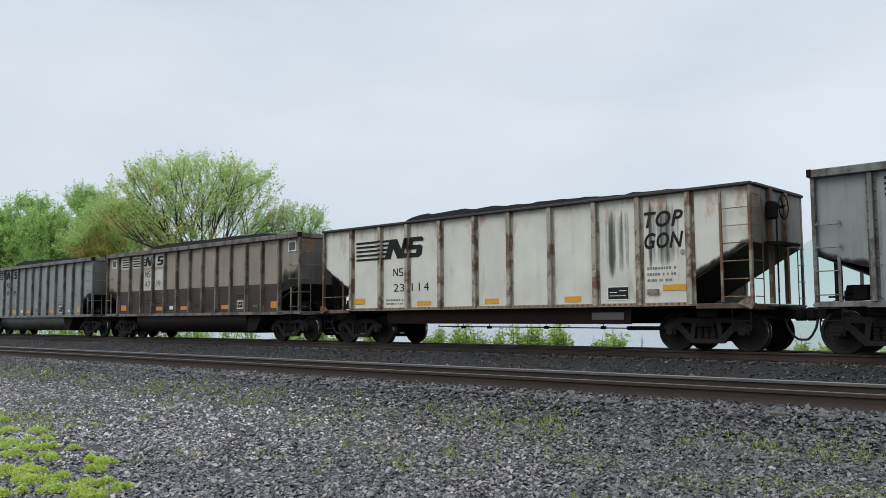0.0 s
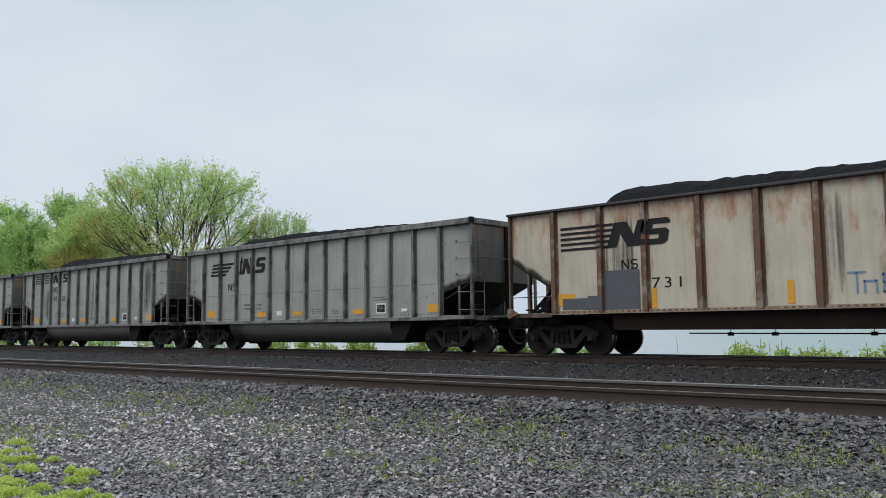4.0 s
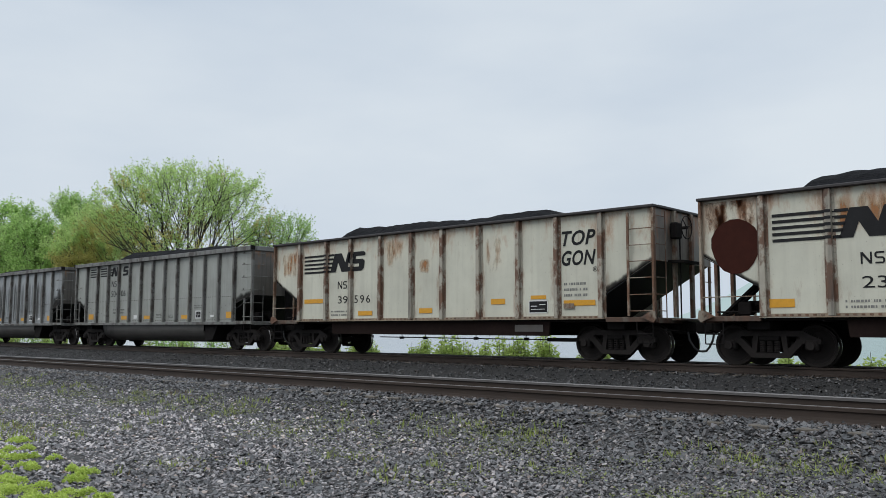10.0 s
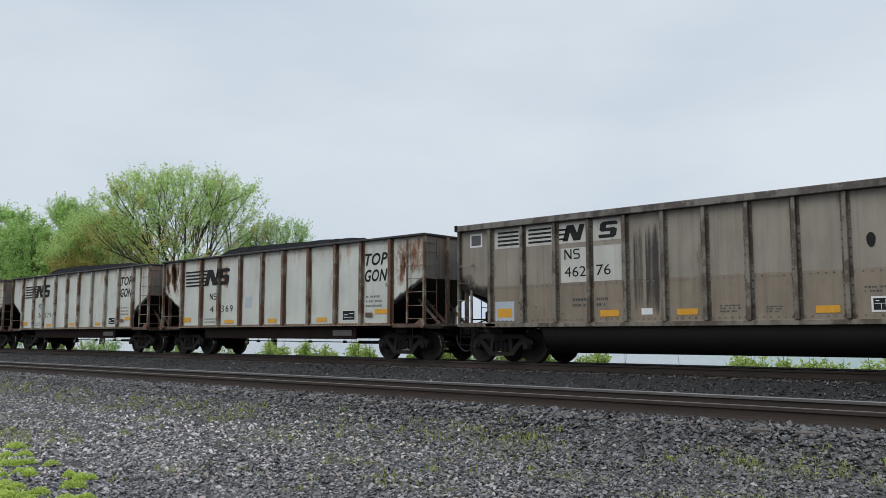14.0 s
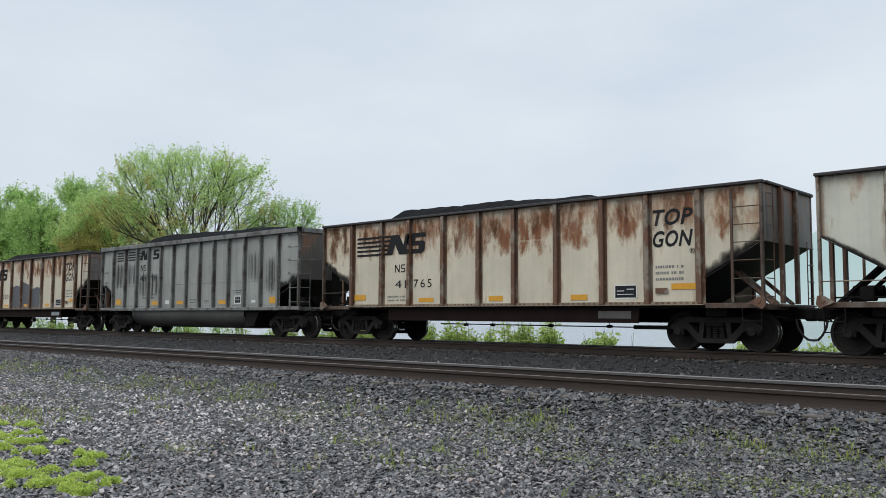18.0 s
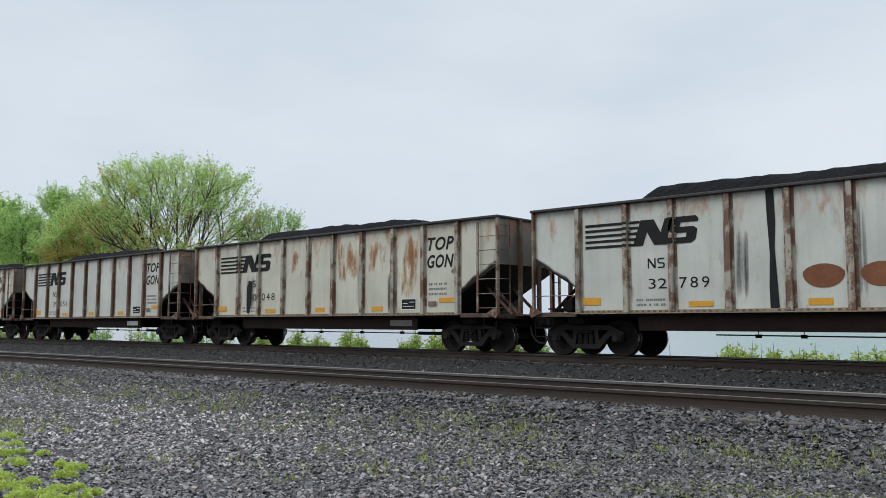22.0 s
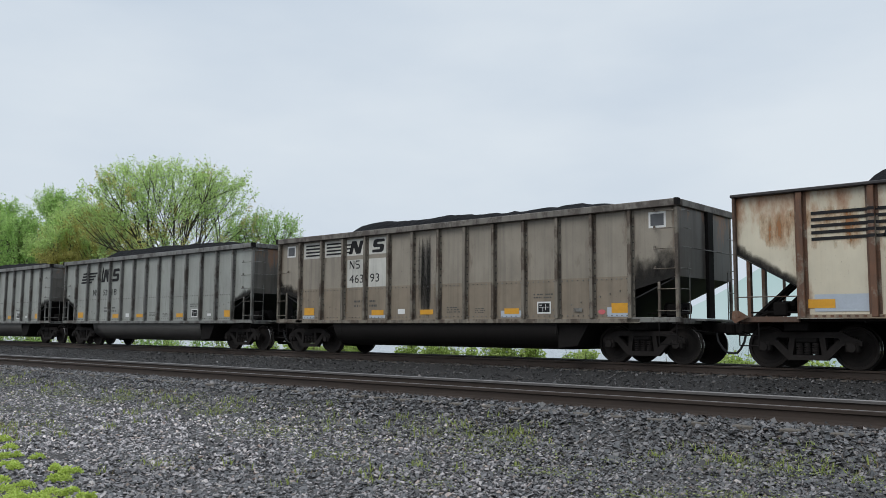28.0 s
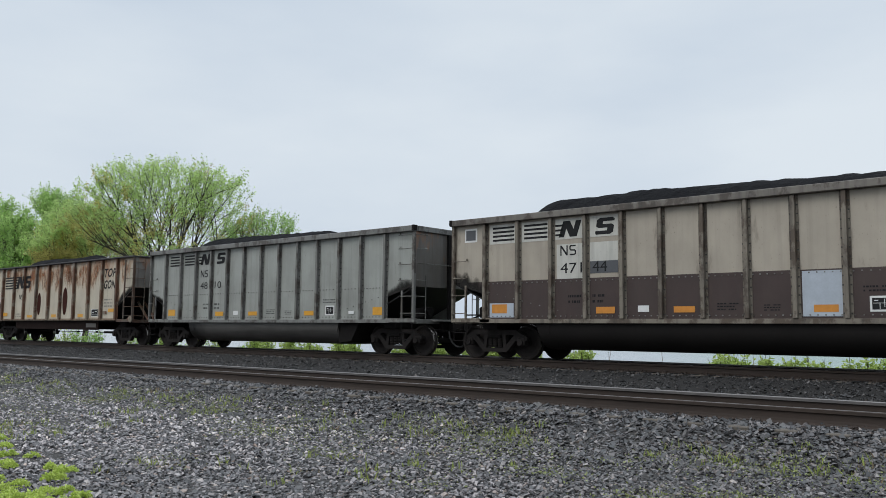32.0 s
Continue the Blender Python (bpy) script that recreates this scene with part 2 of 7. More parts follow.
M = {
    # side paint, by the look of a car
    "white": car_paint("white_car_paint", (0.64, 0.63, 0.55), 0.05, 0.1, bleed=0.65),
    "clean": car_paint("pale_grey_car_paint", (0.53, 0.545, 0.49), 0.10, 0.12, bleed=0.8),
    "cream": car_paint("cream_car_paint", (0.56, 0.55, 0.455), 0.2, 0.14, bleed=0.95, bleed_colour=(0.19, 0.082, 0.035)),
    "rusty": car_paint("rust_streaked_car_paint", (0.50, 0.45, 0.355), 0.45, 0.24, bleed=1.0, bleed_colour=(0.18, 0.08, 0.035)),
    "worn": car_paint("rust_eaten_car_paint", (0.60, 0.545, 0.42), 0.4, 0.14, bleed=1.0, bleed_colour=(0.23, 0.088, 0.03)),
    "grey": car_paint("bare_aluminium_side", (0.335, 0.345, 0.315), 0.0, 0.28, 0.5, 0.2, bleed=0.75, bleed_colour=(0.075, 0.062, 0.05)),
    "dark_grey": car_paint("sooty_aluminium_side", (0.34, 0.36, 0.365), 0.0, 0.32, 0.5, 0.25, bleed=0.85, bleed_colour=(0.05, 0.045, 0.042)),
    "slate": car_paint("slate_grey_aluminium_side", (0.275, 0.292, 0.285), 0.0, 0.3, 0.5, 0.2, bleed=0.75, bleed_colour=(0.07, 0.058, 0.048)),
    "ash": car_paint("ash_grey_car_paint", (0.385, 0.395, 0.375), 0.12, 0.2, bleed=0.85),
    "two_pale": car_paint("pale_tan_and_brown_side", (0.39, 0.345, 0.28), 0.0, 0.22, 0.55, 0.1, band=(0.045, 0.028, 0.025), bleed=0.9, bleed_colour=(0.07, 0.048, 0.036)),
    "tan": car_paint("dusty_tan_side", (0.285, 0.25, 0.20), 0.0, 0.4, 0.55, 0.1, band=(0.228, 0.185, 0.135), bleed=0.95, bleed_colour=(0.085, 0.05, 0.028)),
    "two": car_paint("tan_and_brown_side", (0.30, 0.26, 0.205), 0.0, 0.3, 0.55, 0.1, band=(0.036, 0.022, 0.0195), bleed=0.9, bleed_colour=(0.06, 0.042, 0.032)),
    # ribs and frames
    "rib_a": rib_paint("rust_flaked_rib", (0.22, 0.185, 0.14), (0.045, 0.025, 0.018), 0.75),
    "rib_p": rib_paint("pale_flaking_rib", (0.36, 0.33, 0.27), (0.05, 0.028, 0.02), 0.5),
    "rib_b": rib_paint("dull_aluminium_rib", (0.175, 0.172, 0.158), (0.05, 0.044, 0.038), 0.42, (0.12, 0.09, 0.06)),
    "rib_t": rib_paint("tan_rib", (0.19, 0.165, 0.13), (0.05, 0.038, 0.03), 0.5, (0.14, 0.09, 0.05)),
    "chord_a": plain("dark_steel_chord", (0.028, 0.024, 0.024), 0.6),
    "chord_b": rib_paint("aluminium_chord", (0.17, 0.17, 0.16), (0.055, 0.05, 0.045), 0.4, (0.1, 0.08, 0.06)),
    "chord_t": rib_paint("dusty_chord", (0.16, 0.145, 0.125), (0.05, 0.042, 0.036), 0.5, (0.1, 0.07, 0.05)),
    "rail_d": rib_paint("sooty_ladder_steel", (0.115, 0.092, 0.072), (0.028, 0.019, 0.015), 0.7, (0.22, 0.09, 0.035)),
    "rail_a": rib_paint("rusty_ladder_steel", (0.30, 0.25, 0.19), (0.055, 0.028, 0.018), 0.62, (0.36, 0.14, 0.045)),
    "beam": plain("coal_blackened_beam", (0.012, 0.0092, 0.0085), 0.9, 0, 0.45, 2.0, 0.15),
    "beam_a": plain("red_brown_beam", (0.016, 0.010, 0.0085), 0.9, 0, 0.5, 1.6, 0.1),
    "plate_pale": car_paint("pale_stencil_plate", (0.32, 0.36, 0.37), 0.0, 0.6),
    "plate_dull": car_paint("sooty_stencil_plate", (0.075, 0.07, 0.066), 0.0, 0.6),
    "sill_a": car_paint("rust_edged_sill", (0.30, 0.235, 0.165), 0.9, 0.7),
    "faint_dark": plain("faded_dark_stencil", (0.085, 0.085, 0.08), 0.6, 0, 0.3, 8.0, 0.2),
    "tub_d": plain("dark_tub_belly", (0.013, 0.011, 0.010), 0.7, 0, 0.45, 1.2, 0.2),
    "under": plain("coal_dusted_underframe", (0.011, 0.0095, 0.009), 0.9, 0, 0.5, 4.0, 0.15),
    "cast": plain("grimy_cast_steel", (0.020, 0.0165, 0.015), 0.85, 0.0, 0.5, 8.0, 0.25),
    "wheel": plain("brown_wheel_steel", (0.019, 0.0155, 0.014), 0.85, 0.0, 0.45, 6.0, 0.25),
    "tread": plain("polished_wheel_tread", (0.30, 0.28, 0.26), 0.25, 0.9, 0.2, 6.0),
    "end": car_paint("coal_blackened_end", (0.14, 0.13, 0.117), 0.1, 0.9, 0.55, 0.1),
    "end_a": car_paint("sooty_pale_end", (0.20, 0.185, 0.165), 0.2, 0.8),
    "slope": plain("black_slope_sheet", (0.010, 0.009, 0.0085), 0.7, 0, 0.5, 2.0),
    # lettering
    "rivet": plain("grimy_rivets", (0.045, 0.04, 0.036), 0.7, 0, 0.4, 5.0),
    "ink": plain("black_stencil_paint", (0.016, 0.016, 0.017), 0.7, 0, 0.4, 3.0, 0.2),
    "faint": plain("faded_stencil_paint", (0.20, 0.20, 0.185), 0.6, 0, 0.3, 8.0, 0.2),
    "yellow": plain("amber_reflector_tape", (0.62, 0.30, 0.02), 0.4, 0, 0.22, 9.0),
    "orange": plain("orange_reflector_tape", (0.55, 0.22, 0.03), 0.45, 0, 0.25, 9.0),
    "sign_white": plain("white_label", (0.66, 0.66, 0.64), 0.5, 0, 0.12, 9.0),
    "field_white": car_paint("dirty_white_field", (0.54, 0.53, 0.48), 0.0, 0.35),
    "patch_grey": plain("dark_grey_touch_up_paint", (0.075, 0.078, 0.085), 0.5, 0, 0.25, 2.5),
    "patch_blue": plain("pale_blue_primer_patch", (0.39, 0.43, 0.48), 0.6, 0, 0.2, 3.0),
    "patch_brown": plain("brown_primer_patch", (0.20, 0.082, 0.042), 0.7, 0, 0.55, 2.2, 0.2),
    "patch_maroon": plain("dark_maroon_rust_patch", (0.040, 0.010, 0.006), 0.8, 0, 0.4, 5.0, 0.15),
    "red": plain("pink_red_tape", (0.55, 0.12, 0.13), 0.5, 0, 0.2, 9.0),
    "tag_blue": plain("blue_spray_paint", (0.14, 0.24, 0.36), 0.6, 0, 0.2, 9.0),
    "air_hose": plain("black_rubber", (0.012, 0.012, 0.012), 0.6),
}


def streak_material(name, core, rim_colour, dense, scale, low, high, detail=6.0, slant=0.1):
    """A dried run or rust stain on paint: a dark core, a thin paler rim, thinning out downwards and sideways."""
    m, nt, b = shader(name, 0.7)
    uv = nt.nodes.new("ShaderNodeUVMap")
    s = nt.nodes.new("ShaderNodeSeparateXYZ")
    nt.links.new(uv.outputs[0], s.inputs[0])
    rim = []
    for axis, power in (("X", 7.0), ("Y", 4.0)):
        p = math_of(nt, "MULTIPLY", math_of(nt, "SUBTRACT", s.outputs[axis], 0.5), 2.0)
        rim.append(math_of(nt, "POWER", math_of(nt, "ABSOLUTE", p), power))
    away = math_of(nt, "MULTIPLY", math_of(nt, "ADD", rim[0], rim[1]), 0.25)
    away = math_of(nt, "ADD", away, math_of(nt, "MULTIPLY", math_of(nt, "SUBTRACT", 0.6, s.outputs["Y"]), slant))
    fac = math_of(nt, "SUBTRACT", noise_of(nt, 1.0, scale, detail, 0.6, 90), away)
    grain = noise_of(nt, 12.0, (1, 1, 0.5), 5, 0.6, 13)
    deep = math_of(nt, "ADD", fac, math_of(nt, "MULTIPLY", math_of(nt, "SUBTRACT", grain, 0.5), 0.14))
    c = mix(nt, ramp(nt, deep, [(low, 0.0), (high + 0.06, 1.0)]), rim_colour, core)
    nt.links.new(c, b.inputs["Base Color"])
    veil = math_of(nt, "MULTIPLY", ramp(nt, deep, [(low, 0.0), (0.5 * (low + high), 0.45), (high, 1.0)]), dense)
    clear = nt.nodes.new("ShaderNodeBsdfTransparent")
    ms = nt.nodes.new("ShaderNodeMixShader")
    nt.links.new(veil, ms.inputs[0])
    nt.links.new(clear.outputs[0], ms.inputs[1]); nt.links.new(b.outputs[0], ms.inputs[2])
    nt.links.new(ms.outputs[0], nt.nodes["Material Output"].inputs["Surface"])
    return m


def soot_material():
    """Coal dust caked on paint, thick along an opening's edge and thinning upwards in smears."""
    m, nt, b = shader("caked_coal_dust", 0.85, 0, 0.2)
    c = mix(nt, noise_of(nt, 9.0), (0.008, 0.0075, 0.007), (0.03, 0.027, 0.024))
    nt.links.new(c, b.inputs["Base Color"])
    uv = nt.nodes.new("ShaderNodeUVMap")
    s = nt.nodes.new("ShaderNodeSeparateXYZ")
    nt.links.new(uv.outputs[0], s.inputs[0])
    fac = math_of(nt, "SUBTRACT", math_of(nt, "ADD", math_of(nt, "MULTIPLY", noise_of(nt, 1.0, (2.6, 2.6, 1.5), 8, 0.6, 44), 1.5), 0.05), s.outputs["Y"])
    clear = nt.nodes.new("ShaderNodeBsdfTransparent")
    ms = nt.nodes.new("ShaderNodeMixShader")
    nt.links.new(ramp(nt, fac, [(0.18, 0.0), (0.5, 0.75), (0.75, 0.97)]), ms.inputs[0])
    nt.links.new(clear.outputs[0], ms.inputs[1]); nt.links.new(b.outputs[0], ms.inputs[2])
    nt.links.new(ms.outputs[0], nt.nodes["Material Output"].inputs["Surface"])
    return m


def tub_material():
    """Dull grey belly plate; the rear wheels have thrown black dust on it."""
    m, nt, b = shader("grey_tub_belly", 0.55, 0.2)
    c = mix(nt, noise_of(nt, 1.2, shift=40), (0.05, 0.047, 0.043), (0.115, 0.108, 0.10))
    c = mix(nt, ramp(nt, noise_of(nt, 1.0, (0.5, 3, 6), 6, 0.6, 12), [(0.45, 0.0), (0.75, 0.6)]), c, (0.03, 0.027, 0.025))
    tc = nt.nodes.new("ShaderNodeTexCoord")
    sp = nt.nodes.new("ShaderNodeSeparateXYZ")
    nt.links.new(tc.outputs["Object"], sp.inputs[0])
    reach = math_of(nt, "ADD", sp.outputs["X"], math_of(nt, "MULTIPLY", noise_of(nt, 1.3, detail=6, shift=8), 2.4))
    c = mix(nt, ramp(nt, math_of(nt, "ADD", reach, 3.2), [(0.2, 0.95), (1.0, 0.0)]), c, (0.012, 0.0105, 0.0095))
    nt.links.new(c, b.inputs["Base Color"])
    bump(nt, b, noise_of(nt, 16.0), 0.15, 0.004)
    return m


def coal_material():
    m, nt, b = shader("wet_coal", 0.85, 0, 0.08)
    c = mix(nt, noise_of(nt, 22.0), (0.003, 0.003, 0.0036), (0.011, 0.011, 0.0125))
    nt.links.new(c, b.inputs["Base Color"])
    bump(nt, b, noise_of(nt, 16.0, detail=6), 0.9, 0.06)
    return m


def rail_material():
    m, nt, b = shader("rusted_rail_web", 0.8)
    c = mix(nt, noise_of(nt, 7.0, (0.25, 1, 1), 6), (0.016, 0.0105, 0.008), (0.050, 0.033, 0.024))
    nt.links.new(c, b.inputs["Base Color"])
    bump(nt, b, noise_of(nt, 60.0), 0.2, 0.002)
    return m


def stone_material(name, tone, dusty=False):
    """Crushed stone: every piece has its own grey, a few brown or pale."""
    m, nt, b = shader(name, 0.42, 0, 0.7)
    g = nt.nodes.new("ShaderNodeNewGeometry")
    stops = [(0.0, (0.010, 0.010, 0.011)), (0.35, (0.035, 0.036, 0.038)), (0.62, (0.11, 0.112, 0.115)), (0.88, (0.27, 0.272, 0.274)), (0.95, (0.36, 0.36, 0.35)), (0.975, (0.17, 0.12, 0.085)), (1.0, (0.40, 0.38, 0.34))]
    c = ramp(nt, g.outputs["Random Per Island"], [(p, (q[0] * tone * 1.12, q[1] * tone * 0.99, q[2] * tone * 0.97)) for p, q in stops])
    c = mix(nt, 0.15, c, ramp(nt, noise_of(nt, 0.45, detail=5), [(0.3, (0.05 * tone, 0.051 * tone, 0.053 * tone)), (0.7, (0.17 * tone, 0.17 * tone, 0.168 * tone))]))
    c = mix(nt, ramp(nt, noise_of(nt, 70.0), [(0.3, 0.0), (0.7, 0.35)]), c, (0.05 * tone, 0.05 * tone, 0.05 * tone))
    if dusty:                       # tone falls as x rises, broken up by noise, down to 0.38
        tc = nt.nodes.new("ShaderNodeTexCoord")
        sp = nt.nodes.new("ShaderNodeSeparateXYZ")
        nt.links.new(tc.outputs["Object"], sp.inputs[0])
        where = math_of(nt, "ADD", math_of(nt, "MULTIPLY", sp.outputs["X"], 0.09), math_of(nt, "MULTIPLY", noise_of(nt, 0.4, detail=5), 0.9))
        c = mix(nt, 1.0, c, ramp(nt, math_of(nt, "ADD", where, 0.75), [(0.2, 1.0), (0.9, 0.38)]), "MULTIPLY")
    nt.links.new(c, b.inputs["Base Color"])
    bump(nt, b, noise_of(nt, 120.0), 0.35, 0.003)
    return m


def ground_material():
    """The sheet under the stones: fine grit, dust and moss near the tracks, grass and earth away from them."""
    m, nt, b = shader("gravel_ground", 0.85)
    vo = add(nt, "ShaderNodeTexVoronoi", Scale=34.0)
    tc = nt.nodes.new("ShaderNodeTexCoord")
    nt.links.new(tc.outputs["Object"], vo.inputs["Vector"])
    grit = ramp(nt, vo.outputs["Distance"], [(0.05, (0.10, 0.10, 0.102)), (0.55, (0.025, 0.025, 0.026))])
    tint = nt.nodes.new("ShaderNodeSeparateColor")
    nt.links.new(vo.outputs["Color"], tint.inputs["Color"])
    grit = mix(nt, 0.6, grit, ramp(nt, tint.outputs[0], [(0.0, (0.016, 0.016, 0.017)), (0.5, (0.06, 0.061, 0.063)), (0.85, (0.14, 0.141, 0.144)), (1.0, (0.26, 0.255, 0.24))]))
    grit = mix(nt, ramp(nt, noise_of(nt, 0.35, detail=5), [(0.45, 0.0), (0.72, 0.3)]), grit, (0.075, 0.075, 0.076))
    moss = ramp(nt, noise_of(nt, 0.8, detail=6, rough=0.7), [(0.56, 0.0), (0.74, 0.5)])
    grit = mix(nt, moss, grit, (0.075, 0.085, 0.04))
    sep = nt.nodes.new("ShaderNodeSeparateXYZ")
    nt.links.new(tc.outputs["Object"], sep.inputs[0])
    edge = math_of(nt, "ADD", sep.outputs["Y"], math_of(nt, "MULTIPLY", noise_of(nt, 0.5), 2.0))
    bank = ramp(nt, math_of(nt, "MULTIPLY", math_of(nt, "SUBTRACT", edge, 22.5), 0.6), [(0.0, 0.0), (1.0, 1.0)])
    grass = mix(nt, noise_of(nt, 3.0, detail=6), (0.035, 0.055, 0.018), (0.10, 0.12, 0.045))
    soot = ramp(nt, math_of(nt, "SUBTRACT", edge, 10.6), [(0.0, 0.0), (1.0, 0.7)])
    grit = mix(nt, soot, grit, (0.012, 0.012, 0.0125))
    # grit darkened evenly: shade in the gaps between stones is put into its colour
    grit = mix(nt, 1.0, grit, (0.50, 0.45, 0.42), "MULTIPLY")
    c = mix(nt, bank, grit, grass)
    nt.links.new(c, b.inputs["Base Color"])
    bump(nt, b, vo.outputs["Distance"], 0.8, 0.03)
    return m


def leaf_material(name, dark, light, through=0.35):
    m, nt, b = shader(name, 0.55)
    g = nt.nodes.new("ShaderNodeNewGeometry")
    c = mix(nt, g.outputs["Random Per Island"], dark, light)
    c = mix(nt, ramp(nt, noise_of(nt, 0.5, detail=3), [(0.35, 0.0), (0.7, 0.6)]), c, tuple(0.5 * (a + q) for a, q in zip(dark, light)))
    nt.links.new(c, b.inputs["Base Color"])
    tr = nt.nodes.new("ShaderNodeBsdfTranslucent")
    nt.links.new(c, tr.inputs["Color"])
    ms = nt.nodes.new("ShaderNodeMixShader"); ms.inputs[0].default_value = through
    nt.links.new(b.outputs[0], ms.inputs[1]); nt.links.new(tr.outputs[0], ms.inputs[2])
    nt.links.new(ms.outputs[0], nt.nodes["Material Output"].inputs["Surface"])
    return m


def water_material():
    m, nt, b = shader("river_water", 0.12)
    b.inputs["Base Color"].default_value = (0.10, 0.125, 0.13, 1)
    bump(nt, b, noise_of(nt, 0.9, (0.35, 1, 1), 4), 0.25, 0.12)
    return m


def hill_material():
    """A wooded ridge far off: its mist is painted in as a pale colour that glows."""
    m, nt, b = shader("painted_mist_hillside", 1.0, 0, 0)
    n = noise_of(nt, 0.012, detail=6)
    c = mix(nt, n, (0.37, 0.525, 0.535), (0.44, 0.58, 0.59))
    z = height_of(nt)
    # painted mist: blends towards the sky's tone at the top and foot
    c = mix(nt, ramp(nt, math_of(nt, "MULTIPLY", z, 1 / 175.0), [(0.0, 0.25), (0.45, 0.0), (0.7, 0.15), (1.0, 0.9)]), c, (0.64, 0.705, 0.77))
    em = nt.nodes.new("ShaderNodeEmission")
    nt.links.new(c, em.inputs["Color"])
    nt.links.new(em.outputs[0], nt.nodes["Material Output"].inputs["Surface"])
    return m


M["tub_g"] = tub_material()
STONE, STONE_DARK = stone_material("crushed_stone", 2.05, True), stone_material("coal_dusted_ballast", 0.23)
STONE_BANK = stone_material("coarse_ballast", 0.52)
COAL, RAIL, GROUND, WATER, HILL = coal_material(), rail_material(), ground_material(), water_material(), hill_material()
RAIL_TOP = plain("worn_rail_head", (0.16, 0.148, 0.142), 0.45, 0.5, 0.3, 3.0)
TIE = plain("grey_crosstie", (0.10, 0.085, 0.07), 0.85, 0, 0.35, 5.0)
BARK = plain("grey_brown_bark", (0.06, 0.05, 0.042), 0.9, 0, 0.4, 6.0)
LEAF_TREE = leaf_material("spring_leaves", (0.34, 0.49, 0.15), (0.64, 0.80, 0.32), 0.65)
LEAF_DENSE = leaf_material("fresh_green_leaves", (0.26, 0.42, 0.12), (0.52, 0.71, 0.25), 0.65)
LEAF_BUD = leaf_material("reddish_bud_leaves", (0.40, 0.38, 0.11), (0.64, 0.58, 0.21), 0.65)
LEAF_BUSH = leaf_material("bank_bush_leaves", (0.26, 0.36, 0.08), (0.52, 0.62, 0.20), 0.5)
WEED = leaf_material("weed_leaves", (0.17, 0.22, 0.045), (0.40, 0.45, 0.12), 0.4)
MOSS = leaf_material("olive_moss", (0.13, 0.155, 0.05), (0.30, 0.33, 0.12), 0.25)
CLOVER = leaf_material("yellow_green_stonecrop", (0.33, 0.43, 0.075), (0.64, 0.75, 0.19), 0.4)
DRY = plain("dry_stems", (0.20, 0.15, 0.09), 0.9)

# ================= mesh helpers =================
def finish(name, bm, smooth=False):
    bm.normal_update()
    me = bpy.data.meshes.new(name)
    bm.to_mesh(me)
    bm.free()
    if smooth:
        me.shade_smooth()
    return me


def hang(name, me, material, parent=None, label=""):
    """One mesh object, under its thing or part. Alike parts share a mesh and take their own material."""
    ob = new(name, me)
    if parent is not None:
        ob.parent = parent
    if not me.materials:
        me.materials.append(material)
    if me.materials[0] != material:
        ob.material_slots[0].link = "OBJECT"
        ob.material_slots[0].material = material
    if label:
        tagged(ob, label)
    return ob


def part(name, bm, material, parent, label="", smooth=False):
    return hang(name, finish(name, bm, smooth), material, parent, label)


def from_arrays(name, verts, faces):
    me = bpy.data.meshes.new(name)
    me.from_pydata(verts, [], faces)
    me.update()
    return me


def box(bm, x0, x1, y0, y1, z0, z1, bevel=0.0):
    vs = [bm.verts.new((x, y, z)) for x in (x0, x1) for y in (y0, y1) for z in (z0, z1)]
    fs = [bm.faces.new([vs[i] for i in f]) for f in ((0, 1, 3, 2), (4, 6, 7, 5), (0, 4, 5, 1), (2, 3, 7, 6), (0, 2, 6, 4), (1, 5, 7, 3))]
    if bevel:
        bmesh.ops.bevel(bm, geom=list({e for f in fs for e in f.edges}), offset=bevel, segments=1, affect="EDGES")


def prism(bm, poly, y0, y1):
    """A plate: its outline in x and z, from y0 to y1."""
    a = [bm.verts.new((x, y0, z)) for x, z in poly]
    b = [bm.verts.new((x, y1, z)) for x, z in poly]
    n = len(poly)
    bm.faces.new(a)
    bm.faces.new(b[::-1])
    for i in range(n):
        bm.faces.new((a[i], b[i], b[(i + 1) % n], a[(i + 1) % n]))
    bmesh.ops.recalc_face_normals(bm, faces=bm.faces[:])


def bar(bm, p, q, r, sides=6):
    """A round bar from p to q."""
    p, q = Vector(p), Vector(q)
    d = (q - p).normalized()
    u = d.orthogonal().normalized()
    v = d.cross(u)
    rings = []
    for c in (p, q):
        rings.append([bm.verts.new(c + r * (math.cos(a) * u + math.sin(a) * v)) for a in [2 * math.pi * i / sides for i in range(sides)]])
    for i in range(sides):
        j = (i + 1) % sides
        bm.faces.new((rings[0][i], rings[0][j], rings[1][j], rings[1][i]))
    bm.faces.new(rings[0][::-1])
    bm.faces.new(rings[1])


def lathe(bm, profile, y_axis=True, sides=28):
    """Turns a profile of (radius, offset) about the y axis."""
    rings = []
    for r, o in profile:
        rings.append([bm.verts.new((r * math.cos(a), o, r * math.sin(a))) for a in [2 * math.pi * i / sides for i in range(sides)]])
    for a, b in zip(rings, rings[1:]):
        for i in range(sides):
            j = (i + 1) % sides
            bm.faces.new((a[i], a[j], b[j], b[i]))
    bm.faces.new(rings[0])
    bm.faces.new(rings[-1][::-1])
    bmesh.ops.recalc_face_normals(bm, faces=bm.faces[:])


